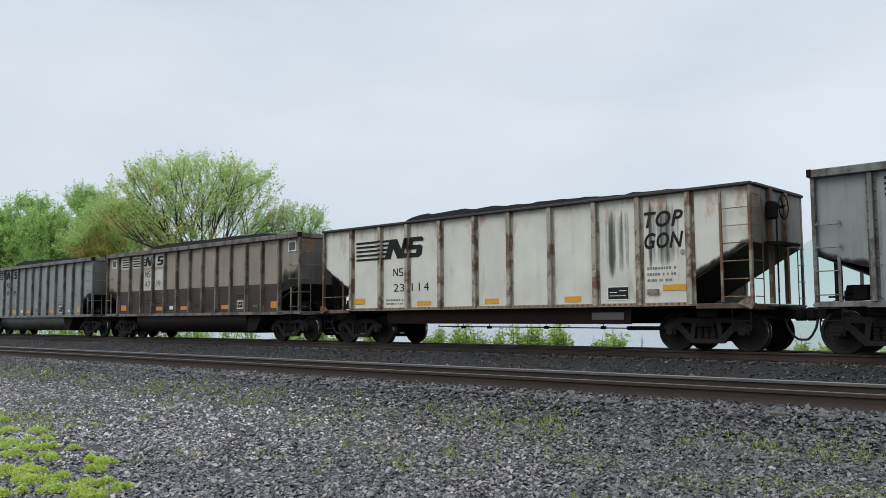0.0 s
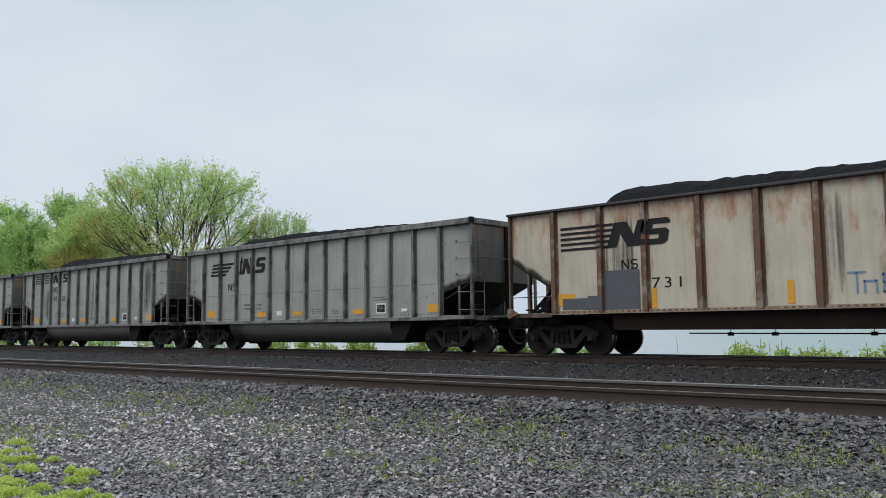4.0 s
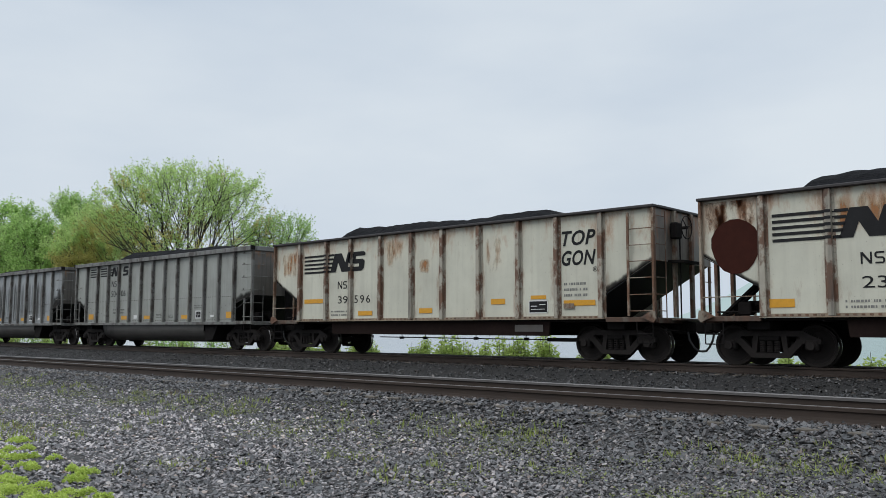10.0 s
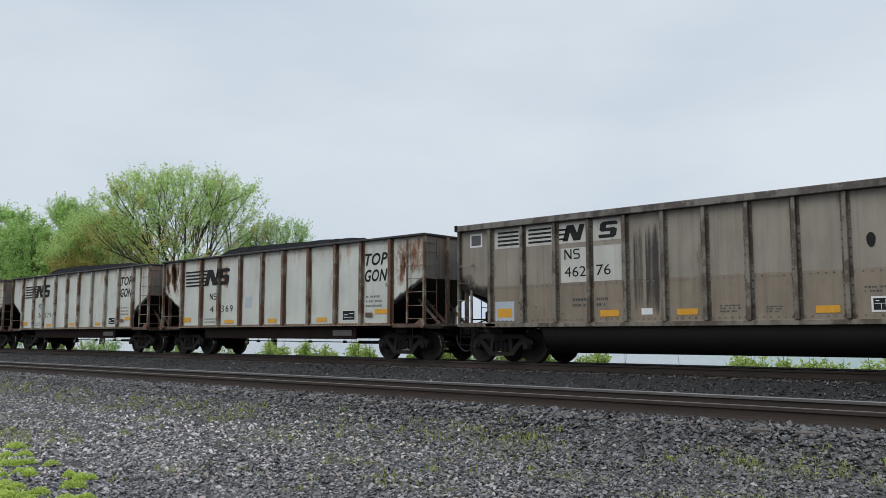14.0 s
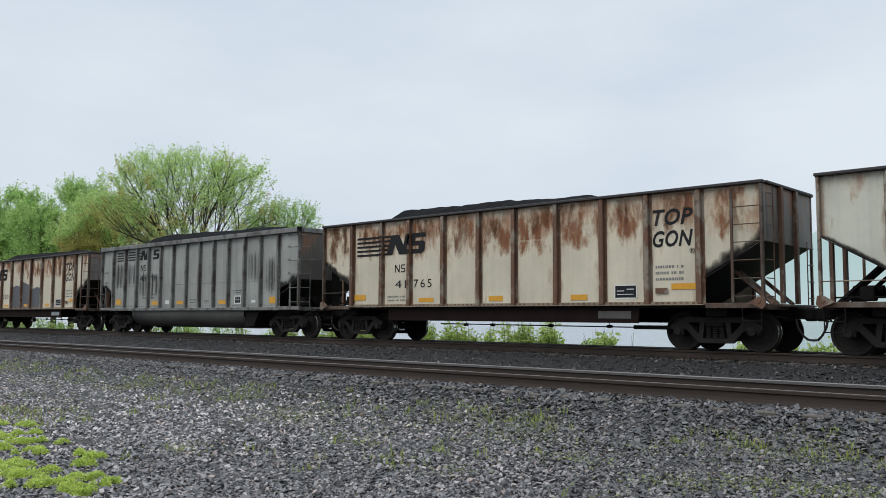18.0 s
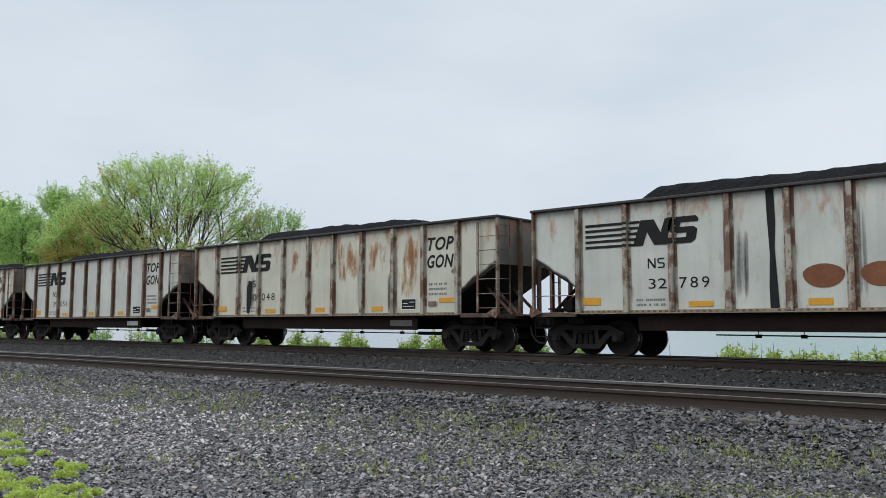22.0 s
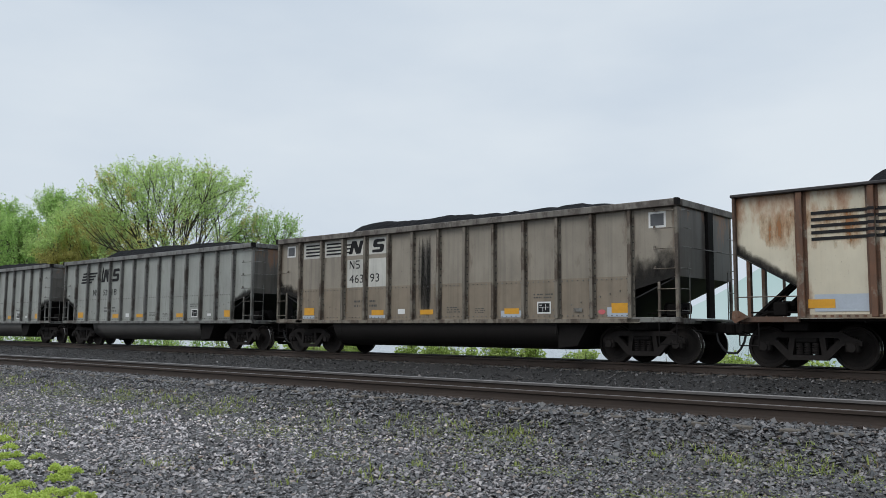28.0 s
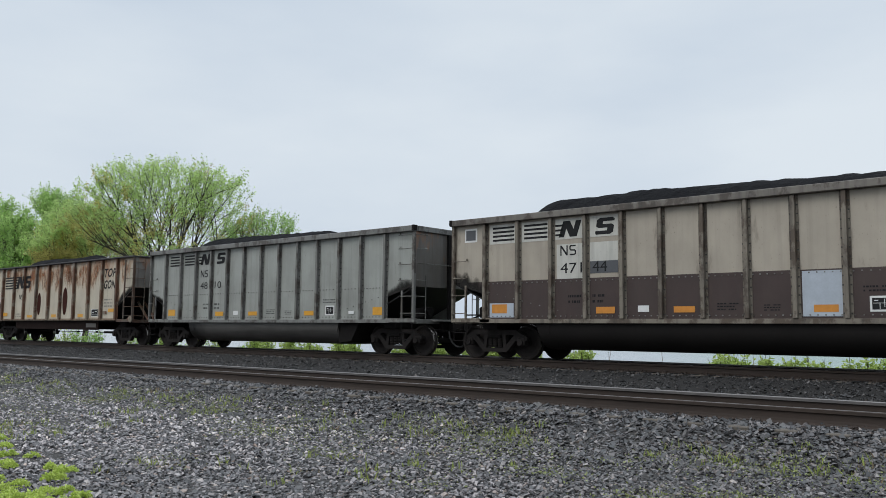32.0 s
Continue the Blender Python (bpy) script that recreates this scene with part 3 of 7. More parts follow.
# ================= ground, river, hill =================
TRACK_Y = 19.47            # centre line of the track with the train
NEAR_Y = 10.37             # centre line of the empty track
PROFILE = [(-400, -0.66), (-40, -0.64), (0, -0.63), (5.0, -0.63), (7.4, -0.60), (8.2, -0.52), (8.75, -0.36), (9.15, -0.255), (9.5, -0.235), (11.3, -0.235), (12.3, -0.30), (13.6, -0.46), (16.0, -0.50), (17.2, -0.36), (17.8, -0.22), (18.6, -0.20), (20.3, -0.20), (21.2, -0.26), (22.3, -0.75), (24.0, -1.05), (28.0, -1.2), (33.0, -1.9), (37.0, -3.4), (44.0, -4.4), (420.0, -4.6)]


GRADE = 0.0025             # the near track and its bed fall away gently along the line


def dip(x, y):
    return np.interp(y, (5.0, 7.5, 12.5, 16.5), (0.0, 1.0, 1.0, 0.0)) * GRADE * np.clip(x + 5.0, -60.0, 0.0)


def ground_z(x, y):
    ys, zs = [p[0] for p in PROFILE], [p[1] for p in PROFILE]
    return float(np.interp(y, ys, zs) + dip(x, y))


def build_ground():
    ys = sorted({-2500.0, -400.0, -120.0, -40.0, -15.0, *np.arange(-6, 24.1, 0.25).tolist(), *np.arange(25, 45.1, 1.0).tolist(), 90.0, 200.0, 420.0, 2500.0})
    xs = sorted({-2500.0, -800.0, -300.0, -160.0, *np.arange(-110, -25, 2.0).tolist(), *np.arange(-25, 12.1, 0.3).tolist(), 16.0, 25.0, 40.0, 80.0, 200.0, 800.0, 2500.0})
    verts, faces = [], []
    for y in ys:
        for x in xs:
            z = ground_z(x, y)
            if -30 < x < 14 and -6 < y < 9.2:
                z += 0.025 * noise.noise((x * 0.7, y * 0.7, 3.0)) + 0.012 * noise.noise((x * 2.2, y * 2.2, 9.0))
            verts.append((x, y, z))
    n = len(xs)
    for j in range(len(ys) - 1):
        for i in range(n - 1):
            faces.append((j * n + i, j * n + i + 1, (j + 1) * n + i + 1, (j + 1) * n + i))
    me = from_arrays("ground", verts, faces)
    me.shade_smooth()
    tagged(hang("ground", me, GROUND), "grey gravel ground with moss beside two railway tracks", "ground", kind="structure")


def build_river():
    bm = bmesh.new()
    box(bm, -2400, 2400, 31, 1100, -2.6, -2.5)
    ob = part("water", bm, WATER, None)
    tagged(ob, "pale grey river reflecting an overcast sky", "river", kind="structure")


def build_hill():
    """A ridge beyond the river that climbs towards the right bank and sinks away, its mist painted on."""
    verts, faces, n = [], [], 140
    for i in range(n):
        x = -1900 + i * 3800 / (n - 1)
        up = 1 / (1 + math.exp(-(x + 455) / 70))
        h = 2 + up * (185 + 10 * noise.noise((x * 0.006, 1.0, 0))) + 4 * noise.noise((x * 0.03, 5, 0)) * up
        for r in range(6):
            s = r / 5
            verts.append((x, 1000 + 260 * s, -5 + (h + 5) * math.sin(s * math.pi / 2)))
    for i in range(n - 1):
        for r in range(5):
            a = i * 6 + r
            faces.append((a, a + 6, a + 7, a + 1))
    me = from_arrays("hill", verts, faces)
    me.shade_smooth()
    tagged(hang("backdrop", me, HILL), "wooded hillside across the river, its mist painted on", "hill", kind="structure")


def stones(name, count, spot, size, label, seed, material):
    """Loose crushed stones, all alike in kind: spot(rng, count) gives x, y; size gives the range of their length."""
    rng = np.random.default_rng(seed)
    shapes = []
    for k in range(10):
        bm = bmesh.new()
        bmesh.ops.create_cube(bm, size=1.0)
        for v in bm.verts:
            v.co = Vector((v.co.x * rng.uniform(0.7, 1.3), v.co.y * rng.uniform(0.45, 0.95), v.co.z * rng.uniform(0.16, 0.42)))
        if k % 2:
            bmesh.ops.bisect_plane(bm, geom=bm.verts[:] + bm.edges[:] + bm.faces[:], plane_co=(0.22, 0.1, 0.12), plane_no=(rng.uniform(0.3, 1), rng.uniform(-0.6, 0.6), rng.uniform(0.3, 1)), clear_outer=True)
            bmesh.ops.holes_fill(bm, edges=bm.edges[:])
        bm.normal_update()
        bmesh.ops.delete(bm, geom=[f for f in bm.faces if f.normal.z < -0.5], context="FACES_ONLY")
        bmesh.ops.triangulate(bm, faces=bm.faces[:])
        bm.verts.index_update()
        shapes.append((np.array([v.co[:] for v in bm.verts]), np.array([[v.index for v in f.verts] for f in bm.faces])))
        bm.free()
    x, y = spot(rng, count)
    ys, zs = np.array([p[0] for p in PROFILE]), np.array([p[1] for p in PROFILE])
    z = np.interp(y, ys, zs) + dip(x, y)
    s = size[0] + (size[1] - size[0]) * rng.random(len(x)) ** 2.2
    yaw, tip = rng.random(len(x)) * 6.283, rng.normal(0, 0.42, (len(x), 2))
    all_v, all_f, base = [], [], 0
    kind = rng.integers(0, 10, len(x))
    for k, (v, f) in enumerate(shapes):
        pick = np.nonzero(kind == k)[0]
        if not len(pick):
            continue
        c, d = np.cos(yaw[pick]), np.sin(yaw[pick])
        a, b = tip[pick, 0], tip[pick, 1]
        p = v[None] * s[pick, None, None]
        px, py, pz = p[..., 0], p[..., 1], p[..., 2]
        pz, px = pz + a[:, None] * px, px - a[:, None] * pz
        pz, py = pz + b[:, None] * py, py - b[:, None] * pz
        wx = px * c[:, None] - py * d[:, None] + x[pick, None]
        wy = px * d[:, None] + py * c[:, None] + y[pick, None]
        wz = pz + z[pick, None] + 0.18 * s[pick, None] + rng.uniform(-0.01, 0.012, len(pick))[:, None]
        all_v.append(np.stack([wx, wy, wz], -1).reshape(-1, 3))
        all_f.append((f[None] + (base + len(v) * np.arange(len(pick)))[:, None, None]).reshape(-1, 3))
        base += len(v) * len(pick)
    v, f = np.concatenate(all_v), np.concatenate(all_f)
    me = bpy.data.meshes.new(name)
    me.vertices.add(len(v)); me.vertices.foreach_set("co", v.ravel())
    me.loops.add(f.size); me.loops.foreach_set("vertex_index", f.ravel().astype(np.int32))
    me.polygons.add(len(f)); me.polygons.foreach_set("loop_start", np.arange(0, f.size, 3, dtype=np.int32))
    me.update(calc_edges=True)
    me.shade_flat()
    tagged(hang(name, me, material), label, "gravel", kind="stuff")


def lot(rng, n):
    """The gravel between the camera and the shoulder, thinning out with distance."""
    r = 5.6 + 24 * rng.random(n) ** 1.5
    a = np.radians(rng.uniform(7, 77, n))
    x, y = -r * np.sin(a), r * np.cos(a)
    keep = (y < 8.6) & (y > 0.5)
    return x[keep], y[keep]


def shoulder(rng, n):
    x = -1 - 38 * rng.random(n) ** 1.5
    y = 7.7 + 1.93 * rng.random(n)
    return x, y


def between(rng, n):
    x = -1 - 46 * rng.random(n) ** 1.2
    y = rng.uniform(11.3, 18.5, n)
    return x, y


build_ground()
build_river()
build_hill()
stones("lot_gravel", 190000, lot, (0.016, 0.050), "loose grey crushed stone spread over the lot", 3, STONE)
stones("shoulder_ballast", 44000, shoulder, (0.02, 0.062), "coarse grey ballast banked against the near track", 4, STONE_BANK)
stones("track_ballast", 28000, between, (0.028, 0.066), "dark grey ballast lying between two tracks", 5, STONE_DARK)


# ================= tracks =================
def rail_mesh():
    """Rail section: foot, web and head, 18 cm high; the head's top is at z = 0."""
    half = [(0.076, -0.185), (0.076, -0.172), (0.016, -0.150), (0.010, -0.120), (0.010, -0.055), (0.035, -0.042), (0.037, -0.008), (0.028, 0.0)]
    sec = half + [(-y, z) for y, z in half[::-1]]
    bm = bmesh.new()
    rows = [[bm.verts.new((x, y, z)) for y, z in sec] for x in (-170, 170)]
    k = len(sec)
    for i in range(k):
        f = bm.faces.new((rows[0][i], rows[0][(i + 1) % k], rows[1][(i + 1) % k], rows[1][i]))
        if i in (7, 8, 9):
            f.material_index = 1
    bm.faces.new(rows[0][::-1])
    bm.faces.new(rows[1])
    bmesh.ops.recalc_face_normals(bm, faces=bm.faces[:])
    me = finish("rail", bm)
    me.materials.append(RAIL)
    me.materials.append(RAIL_TOP)
    return me


def tie_mesh():
    bm = bmesh.new()
    box(bm, -0.115, 0.115, -1.3, 1.3, -0.36, -0.195, 0.012)
    return finish("crosstie", bm)


def clip_mesh():
    """Tie plate with its spikes on both sides of a rail."""
    bm = bmesh.new()
    box(bm, -0.1, 0.1, -0.17, 0.17, -0.196, -0.183, 0.004)
    for sy in (-1, 1):
        for sx in (-0.06, 0.06):
            box(bm, sx - 0.02, sx + 0.02, sy * 0.075 - 0.02, sy * 0.075 + 0.025, -0.184, -0.15, 0.006)
    return finish("tie_plate", bm)


def build_track(y, z, label, count, start, grade=0.0):
    track = tagged(new("railway_track"), label, "railway track", "tracks")
    track.matrix_world = pose(0, y, z, 0, -math.degrees(grade), 0)
    for sy in (-0.754, 0.754):
        r = hang("rail", RAIL_ME, RAIL, track)
        r.matrix_local = pose(0, sy, 0, 0, 0, 0 if sy > 0 else 180)
    for i in range(count):
        x = start - i * 0.51
        t = hang("crosstie", TIE_ME, TIE, track)
        t.location = (x, 0, 0)
        for sy in (-0.754,):
            c = hang("tie_plate", CLIP_ME, RAIL, track)
            c.location = (x, sy, 0)


RAIL_ME, TIE_ME, CLIP_ME = rail_mesh(), tie_mesh(), clip_mesh()
build_track(NEAR_Y, -0.033, "empty rusty near track on stone ballast", 90, 4.0, GRADE)
build_track(TRACK_Y, 0.0, "dark far track carrying the coal train", 70, 4.0)

# ================= lettering =================
FONT_CACHE = {}


def words(text, size, shear=0.0, bold=0.0, spacing=1.0):
    """Flat letters that face the near side, from their lower left corner."""
    key = (text, size, shear, bold, spacing)
    if key not in FONT_CACHE:
        cu = bpy.data.curves.new("letters", "FONT")
        cu.body, cu.size, cu.shear, cu.offset, cu.space_character = text, size, shear, bold, spacing
        cu.resolution_u = 3
        ob = new("letters", cu)
        dg = bpy.context.evaluated_depsgraph_get()
        me = bpy.data.meshes.new_from_object(ob.evaluated_get(dg))
        bpy.data.objects.remove(ob)
        me.transform(Matrix.Rotation(radians(90), 4, "X"))
        lo = min(v.co.x for v in me.vertices)
        zo = min(v.co.z for v in me.vertices)
        me.transform(Matrix.Translation((-lo, 0, -zo)))
        me.materials.clear()
        FONT_CACHE[key] = me
    return FONT_CACHE[key]


def fitted(text, x0, x1, z0, z1, shear=0.0, bold=0.0, spacing=1.0):
    """Letters stretched to fill a painted field."""
    me = words(text, 1.0, shear, bold, spacing).copy()
    w = max(v.co.x for v in me.vertices)
    h = max(v.co.z for v in me.vertices)
    me.transform(Matrix.Translation((x0, 0, z0)) @ Matrix.Diagonal(((x1 - x0) / w, 1, (z1 - z0) / h, 1)))
    return me


def painted(polys, ribs, y_flat, y_rib, rib_half):
    """Flat painted shapes that run over the ribs: split at each rib, the piece on it lies on its face."""
    bm = bmesh.new()
    for poly in polys:
        bm.faces.new([bm.verts.new((x, 0, z)) for x, z in poly])
    for r in ribs:
        for s in (-rib_half, rib_half):
            bmesh.ops.bisect_plane(bm, geom=bm.verts[:] + bm.edges[:] + bm.faces[:], plane_co=(r + s, 0, 0), plane_no=(1, 0, 0))
    bmesh.ops.split_edges(bm, edges=bm.edges[:])
    for f in bm.faces:
        x = f.calc_center_median().x
        y = y_rib if any(abs(x - r) < rib_half for r in ribs) else y_flat
        for v in f.verts:
            v.co.y = y
        f.normal_update()
        if f.normal.y > 0:
            f.normal_flip()
    return finish("painted_mark", bm)


def quad(x0, x1, z0, z1):
    return [(x0, z0), (x1, z0), (x1, z1), (x0, z1)]


def slanted(unit, x0, x1, z0, z1, lean):
    return [(x0 + u * (x1 - x0 - lean) + v * lean, z0 + v * (z1 - z0)) for u, v in unit]


BLOCK_ONE = [(0, 0), (0.3, 0), (0.3, 0.52), (0.62, 0), (1, 0), (1, 1), (0.7, 1), (0.7, 0.48), (0.38, 1), (0, 1)]
BLOCK_TWO = [(0.05, 0), (0.85, 0), (1, 0.12), (1, 0.5), (0.85, 0.61), (0.36, 0.61), (0.36, 0.78), (0.98, 0.78), (0.98, 0.9), (0.86, 1), (0.15, 1), (0, 0.88), (0, 0.5), (0.15, 0.39), (0.64, 0.39), (0.64, 0.22), (0, 0.22), (0, 0.1)]


def oval(x0, x1, z0, z1, n=18):
    return [((x0 + x1) / 2 + (x1 - x0) / 2 * math.cos(a) * (1 + 0.06 * math.sin(3 * a)), (z0 + z1) / 2 + (z1 - z0) / 2 * math.sin(a)) for a in [6.2832 * i / n for i in range(n)]]


# ================= train =================
SHORT = {5, 7, 10, 14, 15, 19}           # cars of the shorter build
REACH = {"a": 0.58, "b": 0.72, "c": 0.72}  # from the body's end to the middle of the coupling
HALF_A, HALF_B = 7.40, 7.38
RIBS_A = [x - HALF_A for x in (1.42, 2.80, 4.02, 5.40, 6.75, 8.00, 9.38, 10.76, 12.0, 13.32)]
RIBS_B = [x - HALF_B for x in (1.15, 2.25, 3.30, 4.32, 5.34, 6.35, 7.37, 8.36, 9.37, 10.38, 11.43, 12.45, 13.51)]
FACE, RIB_FACE = -1.44, -1.55
MESHES = {}


def kept(key, make):
    if key not in MESHES:
        MESHES[key] = make()
    return MESHES[key]


def panel_mesh(x0, x1, low0, low1, top):
    bm = bmesh.new()
    # a sheet that bellies out slightly between its ribs
    n = 4
    front = []
    for i in range(n + 1):
        s = i / n
        x = x0 + (x1 - x0) * s
        low = low0 + (low1 - low0) * s
        col = []
        for j in range(4):
            z = low + (top - low) * j / 3
            belly = 0.006 * math.sin(math.pi * s) * math.sin(math.pi * j / 3)
            col.append((bm.verts.new((x, FACE - belly, z)), bm.verts.new((x, FACE + 0.015, z))))
        front.append(col)
    for i in range(n):
        for j in range(3):
            a, b, c, d = front[i][j], front[i + 1][j], front[i + 1][j + 1], front[i][j + 1]
            bm.faces.new((a[0], b[0], c[0], d[0]))
            bm.faces.new((d[1], c[1], b[1], a[1]))
        bm.faces.new((front[i][0][1], front[i + 1][0][1], front[i + 1][0][0], front[i][0][0]))
        bm.faces.new((front[i][3][0], front[i + 1][3][0], front[i + 1][3][1], front[i][3][1]))
    for col in (front[0], front[-1]):
        for j in range(3):
            bm.faces.new((col[j][0], col[j + 1][0], col[j + 1][1], col[j][1]))
    bmesh.ops.recalc_face_normals(bm, faces=bm.faces[:])
    wide = max(x1 - x0, 0.01)
    layer = bm.loops.layers.uv.new("rim")
    for f in bm.faces:
        for lp in f.loops:
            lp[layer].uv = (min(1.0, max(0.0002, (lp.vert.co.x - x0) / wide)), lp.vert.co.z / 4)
    return finish("panel", bm)


def rib_mesh(low, top, half, flange, bolts):
    """A hat-section post with bolted flanges."""
    bm = bmesh.new()
    box(bm, -half, half, RIB_FACE, FACE - 0.012, low, top, 0.008)
    box(bm, -flange, flange, FACE - 0.014, FACE - 0.007, low, top)
    n = int((top - low) / 0.17)
    for i in range(n):
        z = low + 0.12 + i * 0.17
        for s in bolts:
            x = s * (half + flange) / 2
            box(bm, x - 0.014, x + 0.014, FACE - 0.034, FACE - 0.013, z - 0.014, z + 0.014)
    return finish("rib", bm)


def far_side_mesh(half, ribs, low, top, cut):
    """The sheet of the far side."""
    bm = bmesh.new()
    poly = [(-half, cut[0]), (ribs[0], cut[1]), (ribs[0], low), (ribs[-1], low), (ribs[-1], cut[1]), (half, cut[0]), (half, top), (-half, top)]
    prism(bm, poly, 1.425, 1.44)
    return finish("far_side", bm)


def far_rib_mesh(low, top):
    bm = bmesh.new()
    box(bm, -0.055, 0.055, 1.4405, 1.55, low, top)
    return finish("rib", bm)


def coal_mesh(half, top, seed, start, end, high):
    """The heaped load: highest near its rear hump, sinking towards the front."""
    verts, faces, nx, ny = [], [], 90, 14
    for i in range(nx):
        x = -half + 0.15 + (2 * half - 0.3) * i / (nx - 1)
        u = x + half
        back = min(1, max(0, (u - start + 0.7) / 1.3))
        front = min(1, max(0, (end + 2.2 - u) / 3.2))
        crest = -0.55 + (high + 0.60) * (3 * back ** 2 - 2 * back ** 3) * (3 * front ** 2 - 2 * front ** 3) ** 0.7
        crest -= 0.16 * max(0, (u - start - 2.0)) / 9.0
        crest += 0.06 * noise.noise((x * 0.55, seed * 7.3, 0)) + 0.03 * noise.noise((x * 1.7, seed * 3.1, 4))
        for j in range(ny):
            y = -1.44 + 2.88 * j / (ny - 1)
            side = 1 - abs(y / 1.44) ** 1.7
            z = top - 0.45 + (crest + 0.45) * side
            z += 0.035 * noise.noise((x * 4, y * 4, seed)) + 0.02 * noise.noise((x * 11, y * 11, seed))
            verts.append((x, y, z))
    for i in range(nx - 1):
        for j in range(ny - 1):
            a = i * ny + j
            faces.append((a, a + ny, a + ny + 1, a + 1))
    return from_arrays("coal_load", verts, faces)


# ---- bogies
def side_frame_mesh():
    """Cast side frame: arched top member, sloping tension member and two columns, with openings between."""
    bm = bmesh.new()
    y0, y1 = -0.075, 0.075
    prism(bm, [(-1.08, 0.50), (-0.72, 0.50), (-0.62, 0.66), (0.62, 0.66), (0.72, 0.50), (1.08, 0.50), (1.08, 0.60), (0.88, 0.68), (0.70, 0.78), (-0.70, 0.78), (-0.88, 0.68), (-1.08, 0.60)], y0, y1)
    prism(bm, [(-0.74, 0.54), (-0.62, 0.62), (-0.30, 0.30), (0.30, 0.30), (0.62, 0.62), (0.74, 0.54), (0.40, 0.19), (-0.40, 0.19)], y0, y1)
    for s in (-1, 1):
        prism(bm, [(s * 0.30, 0.28), (s * 0.40, 0.30), (s * 0.36, 0.68), (s * 0.24, 0.68)], y0, y1)
        box(bm, s * 0.89 - 0.13, s * 0.89 + 0.13, -0.11, 0.09, 0.36, 0.58, 0.03)
        bar(bm, (s * 0.89, -0.16, 0.457), (s * 0.89, -0.1, 0.457), 0.085, 12)
    bmesh.ops.recalc_face_normals(bm, faces=bm.faces[:])
    return finish("side_frame", bm)


def spring_mesh():
    bm = bmesh.new()
    for x in (-0.16, 0.0, 0.16):
        for k in range(5):
            z = 0.315 + k * 0.05
            bar(bm, (x, -0.03, z), (x, -0.03, z + 0.032), 0.072, 10)
            bar(bm, (x, 0.03, z + 0.03), (x, 0.03, z + 0.055), 0.05, 8)
    return finish("spring_nest", bm)


def bolster_mesh():
    bm = bmesh.new()
    box(bm, -0.22, 0.22, -1.12, 1.12, 0.56, 0.66, 0.02)
    box(bm, -0.2, 0.2, -0.7, 0.7, 0.50, 0.74, 0.03)
    for s in (-1, 1):
        bar(bm, (s * 0.42, -0.9, 0.42), (s * 0.42, 0.9, 0.42), 0.05, 8)
        box(bm, s * 0.40 - 0.05, s * 0.40 + 0.05, -0.82, -0.66, 0.30, 0.55, 0.01)
        box(bm, s * 0.40 - 0.05, s * 0.40 + 0.05, 0.66, 0.82, 0.30, 0.55, 0.01)
    return finish("bolster", bm)


def wheelset_mesh():
    bm = bmesh.new()
    for s in (-1, 1):
        sub = bmesh.new()
        lathe(sub, [(0.05, -0.80), (0.11, -0.80), (0.13, -0.765), (0.30, -0.745), (0.375, -0.765), (0.39, -0.80), (0.445, -0.805), (0.455, -0.79), (0.458, -0.70), (0.488, -0.69), (0.488, -0.665), (0.40, -0.66), (0.30, -0.70), (0.05, -0.66)], sides=32)
        if s > 0:
            bmesh.ops.scale(sub, vec=(1, -1, 1), verts=sub.verts[:])
            bmesh.ops.reverse_faces(sub, faces=sub.faces[:])
        me = bpy.data.meshes.new("wheel_half")
        sub.to_mesh(me); sub.free()
        bm.from_mesh(me)
        bpy.data.meshes.remove(me)
    bar(bm, (0, -0.98, 0), (0, 0.98, 0), 0.075, 12)
    # the holes and cast marks that show the turning
    for s in (-1, 1):
        for a in (0.4, 2.5, 4.6):
            x, z = 0.24 * math.cos(a), 0.24 * math.sin(a)
            bar(bm, (x, s * 0.762, z), (x, s * 0.735, z), 0.028, 8)
    bm.normal_update()
    me = finish("wheelset", bm)
    me.materials.append(M["wheel"]); me.materials.append(M["tread"])
    for p in me.polygons:
        r = math.hypot(p.center.x, p.center.z)
        if r > 0.435 and abs(p.normal.y) < 0.6:
            p.material_index = 1
    return me


WHEELSETS = ([], [])


def build_bogie(car, x):
    b = new("bogie")
    b.parent = car
    b.location = (x, 0, 0)
    for s in (-1, 1):
        f = hang("side_frame", kept("frame", side_frame_mesh), M["cast"], b)
        f.matrix_local = pose(0, s * 0.99, 0, 0, 0, 0 if s < 0 else 180)
        g = hang("spring_nest", kept("spring", spring_mesh), M["cast"], b)
        g.location = (0, s * 0.99, 0)
    hang("bolster", kept("bolster", bolster_mesh), M["under"], b)
    for i, s in enumerate((-1, 1)):
        w = hang("wheelset", kept("wheels", wheelset_mesh), M["wheel"], b, "dark steel wheels with a polished tread")
        w.location = (s * 0.89, 0, 0.457)
        WHEELSETS[i].append(w)


# ---- underframe, ends, ladders
def coupler_mesh():
    bm = bmesh.new()
    box(bm, 7.5, 7.86, -0.13, 0.13, 0.74, 0.98, 0.02)
    box(bm, 7.84, 8.08, -0.17, 0.15, 0.70, 1.0, 0.05)
    box(bm, 7.40, 7.54, -0.42, 0.42, 0.70, 1.04, 0.02)
    bar(bm, (7.55, -1.1, 0.80), (7.75, -0.1, 0.72), 0.018)
    return finish("coupler", bm)


def hose_mesh():
    bm = bmesh.new()
    pts = [Vector((7.74, -0.35, 0.74)), Vector((7.78, -0.36, 0.55)), Vector((7.88, -0.34, 0.38)), Vector((7.98, -0.3, 0.29)), Vector((8.085, -0.28, 0.28))]
    for a, b in zip(pts, pts[1:]):
        bar(bm, a, b, 0.027, 7)
    return finish("air_hose", bm)


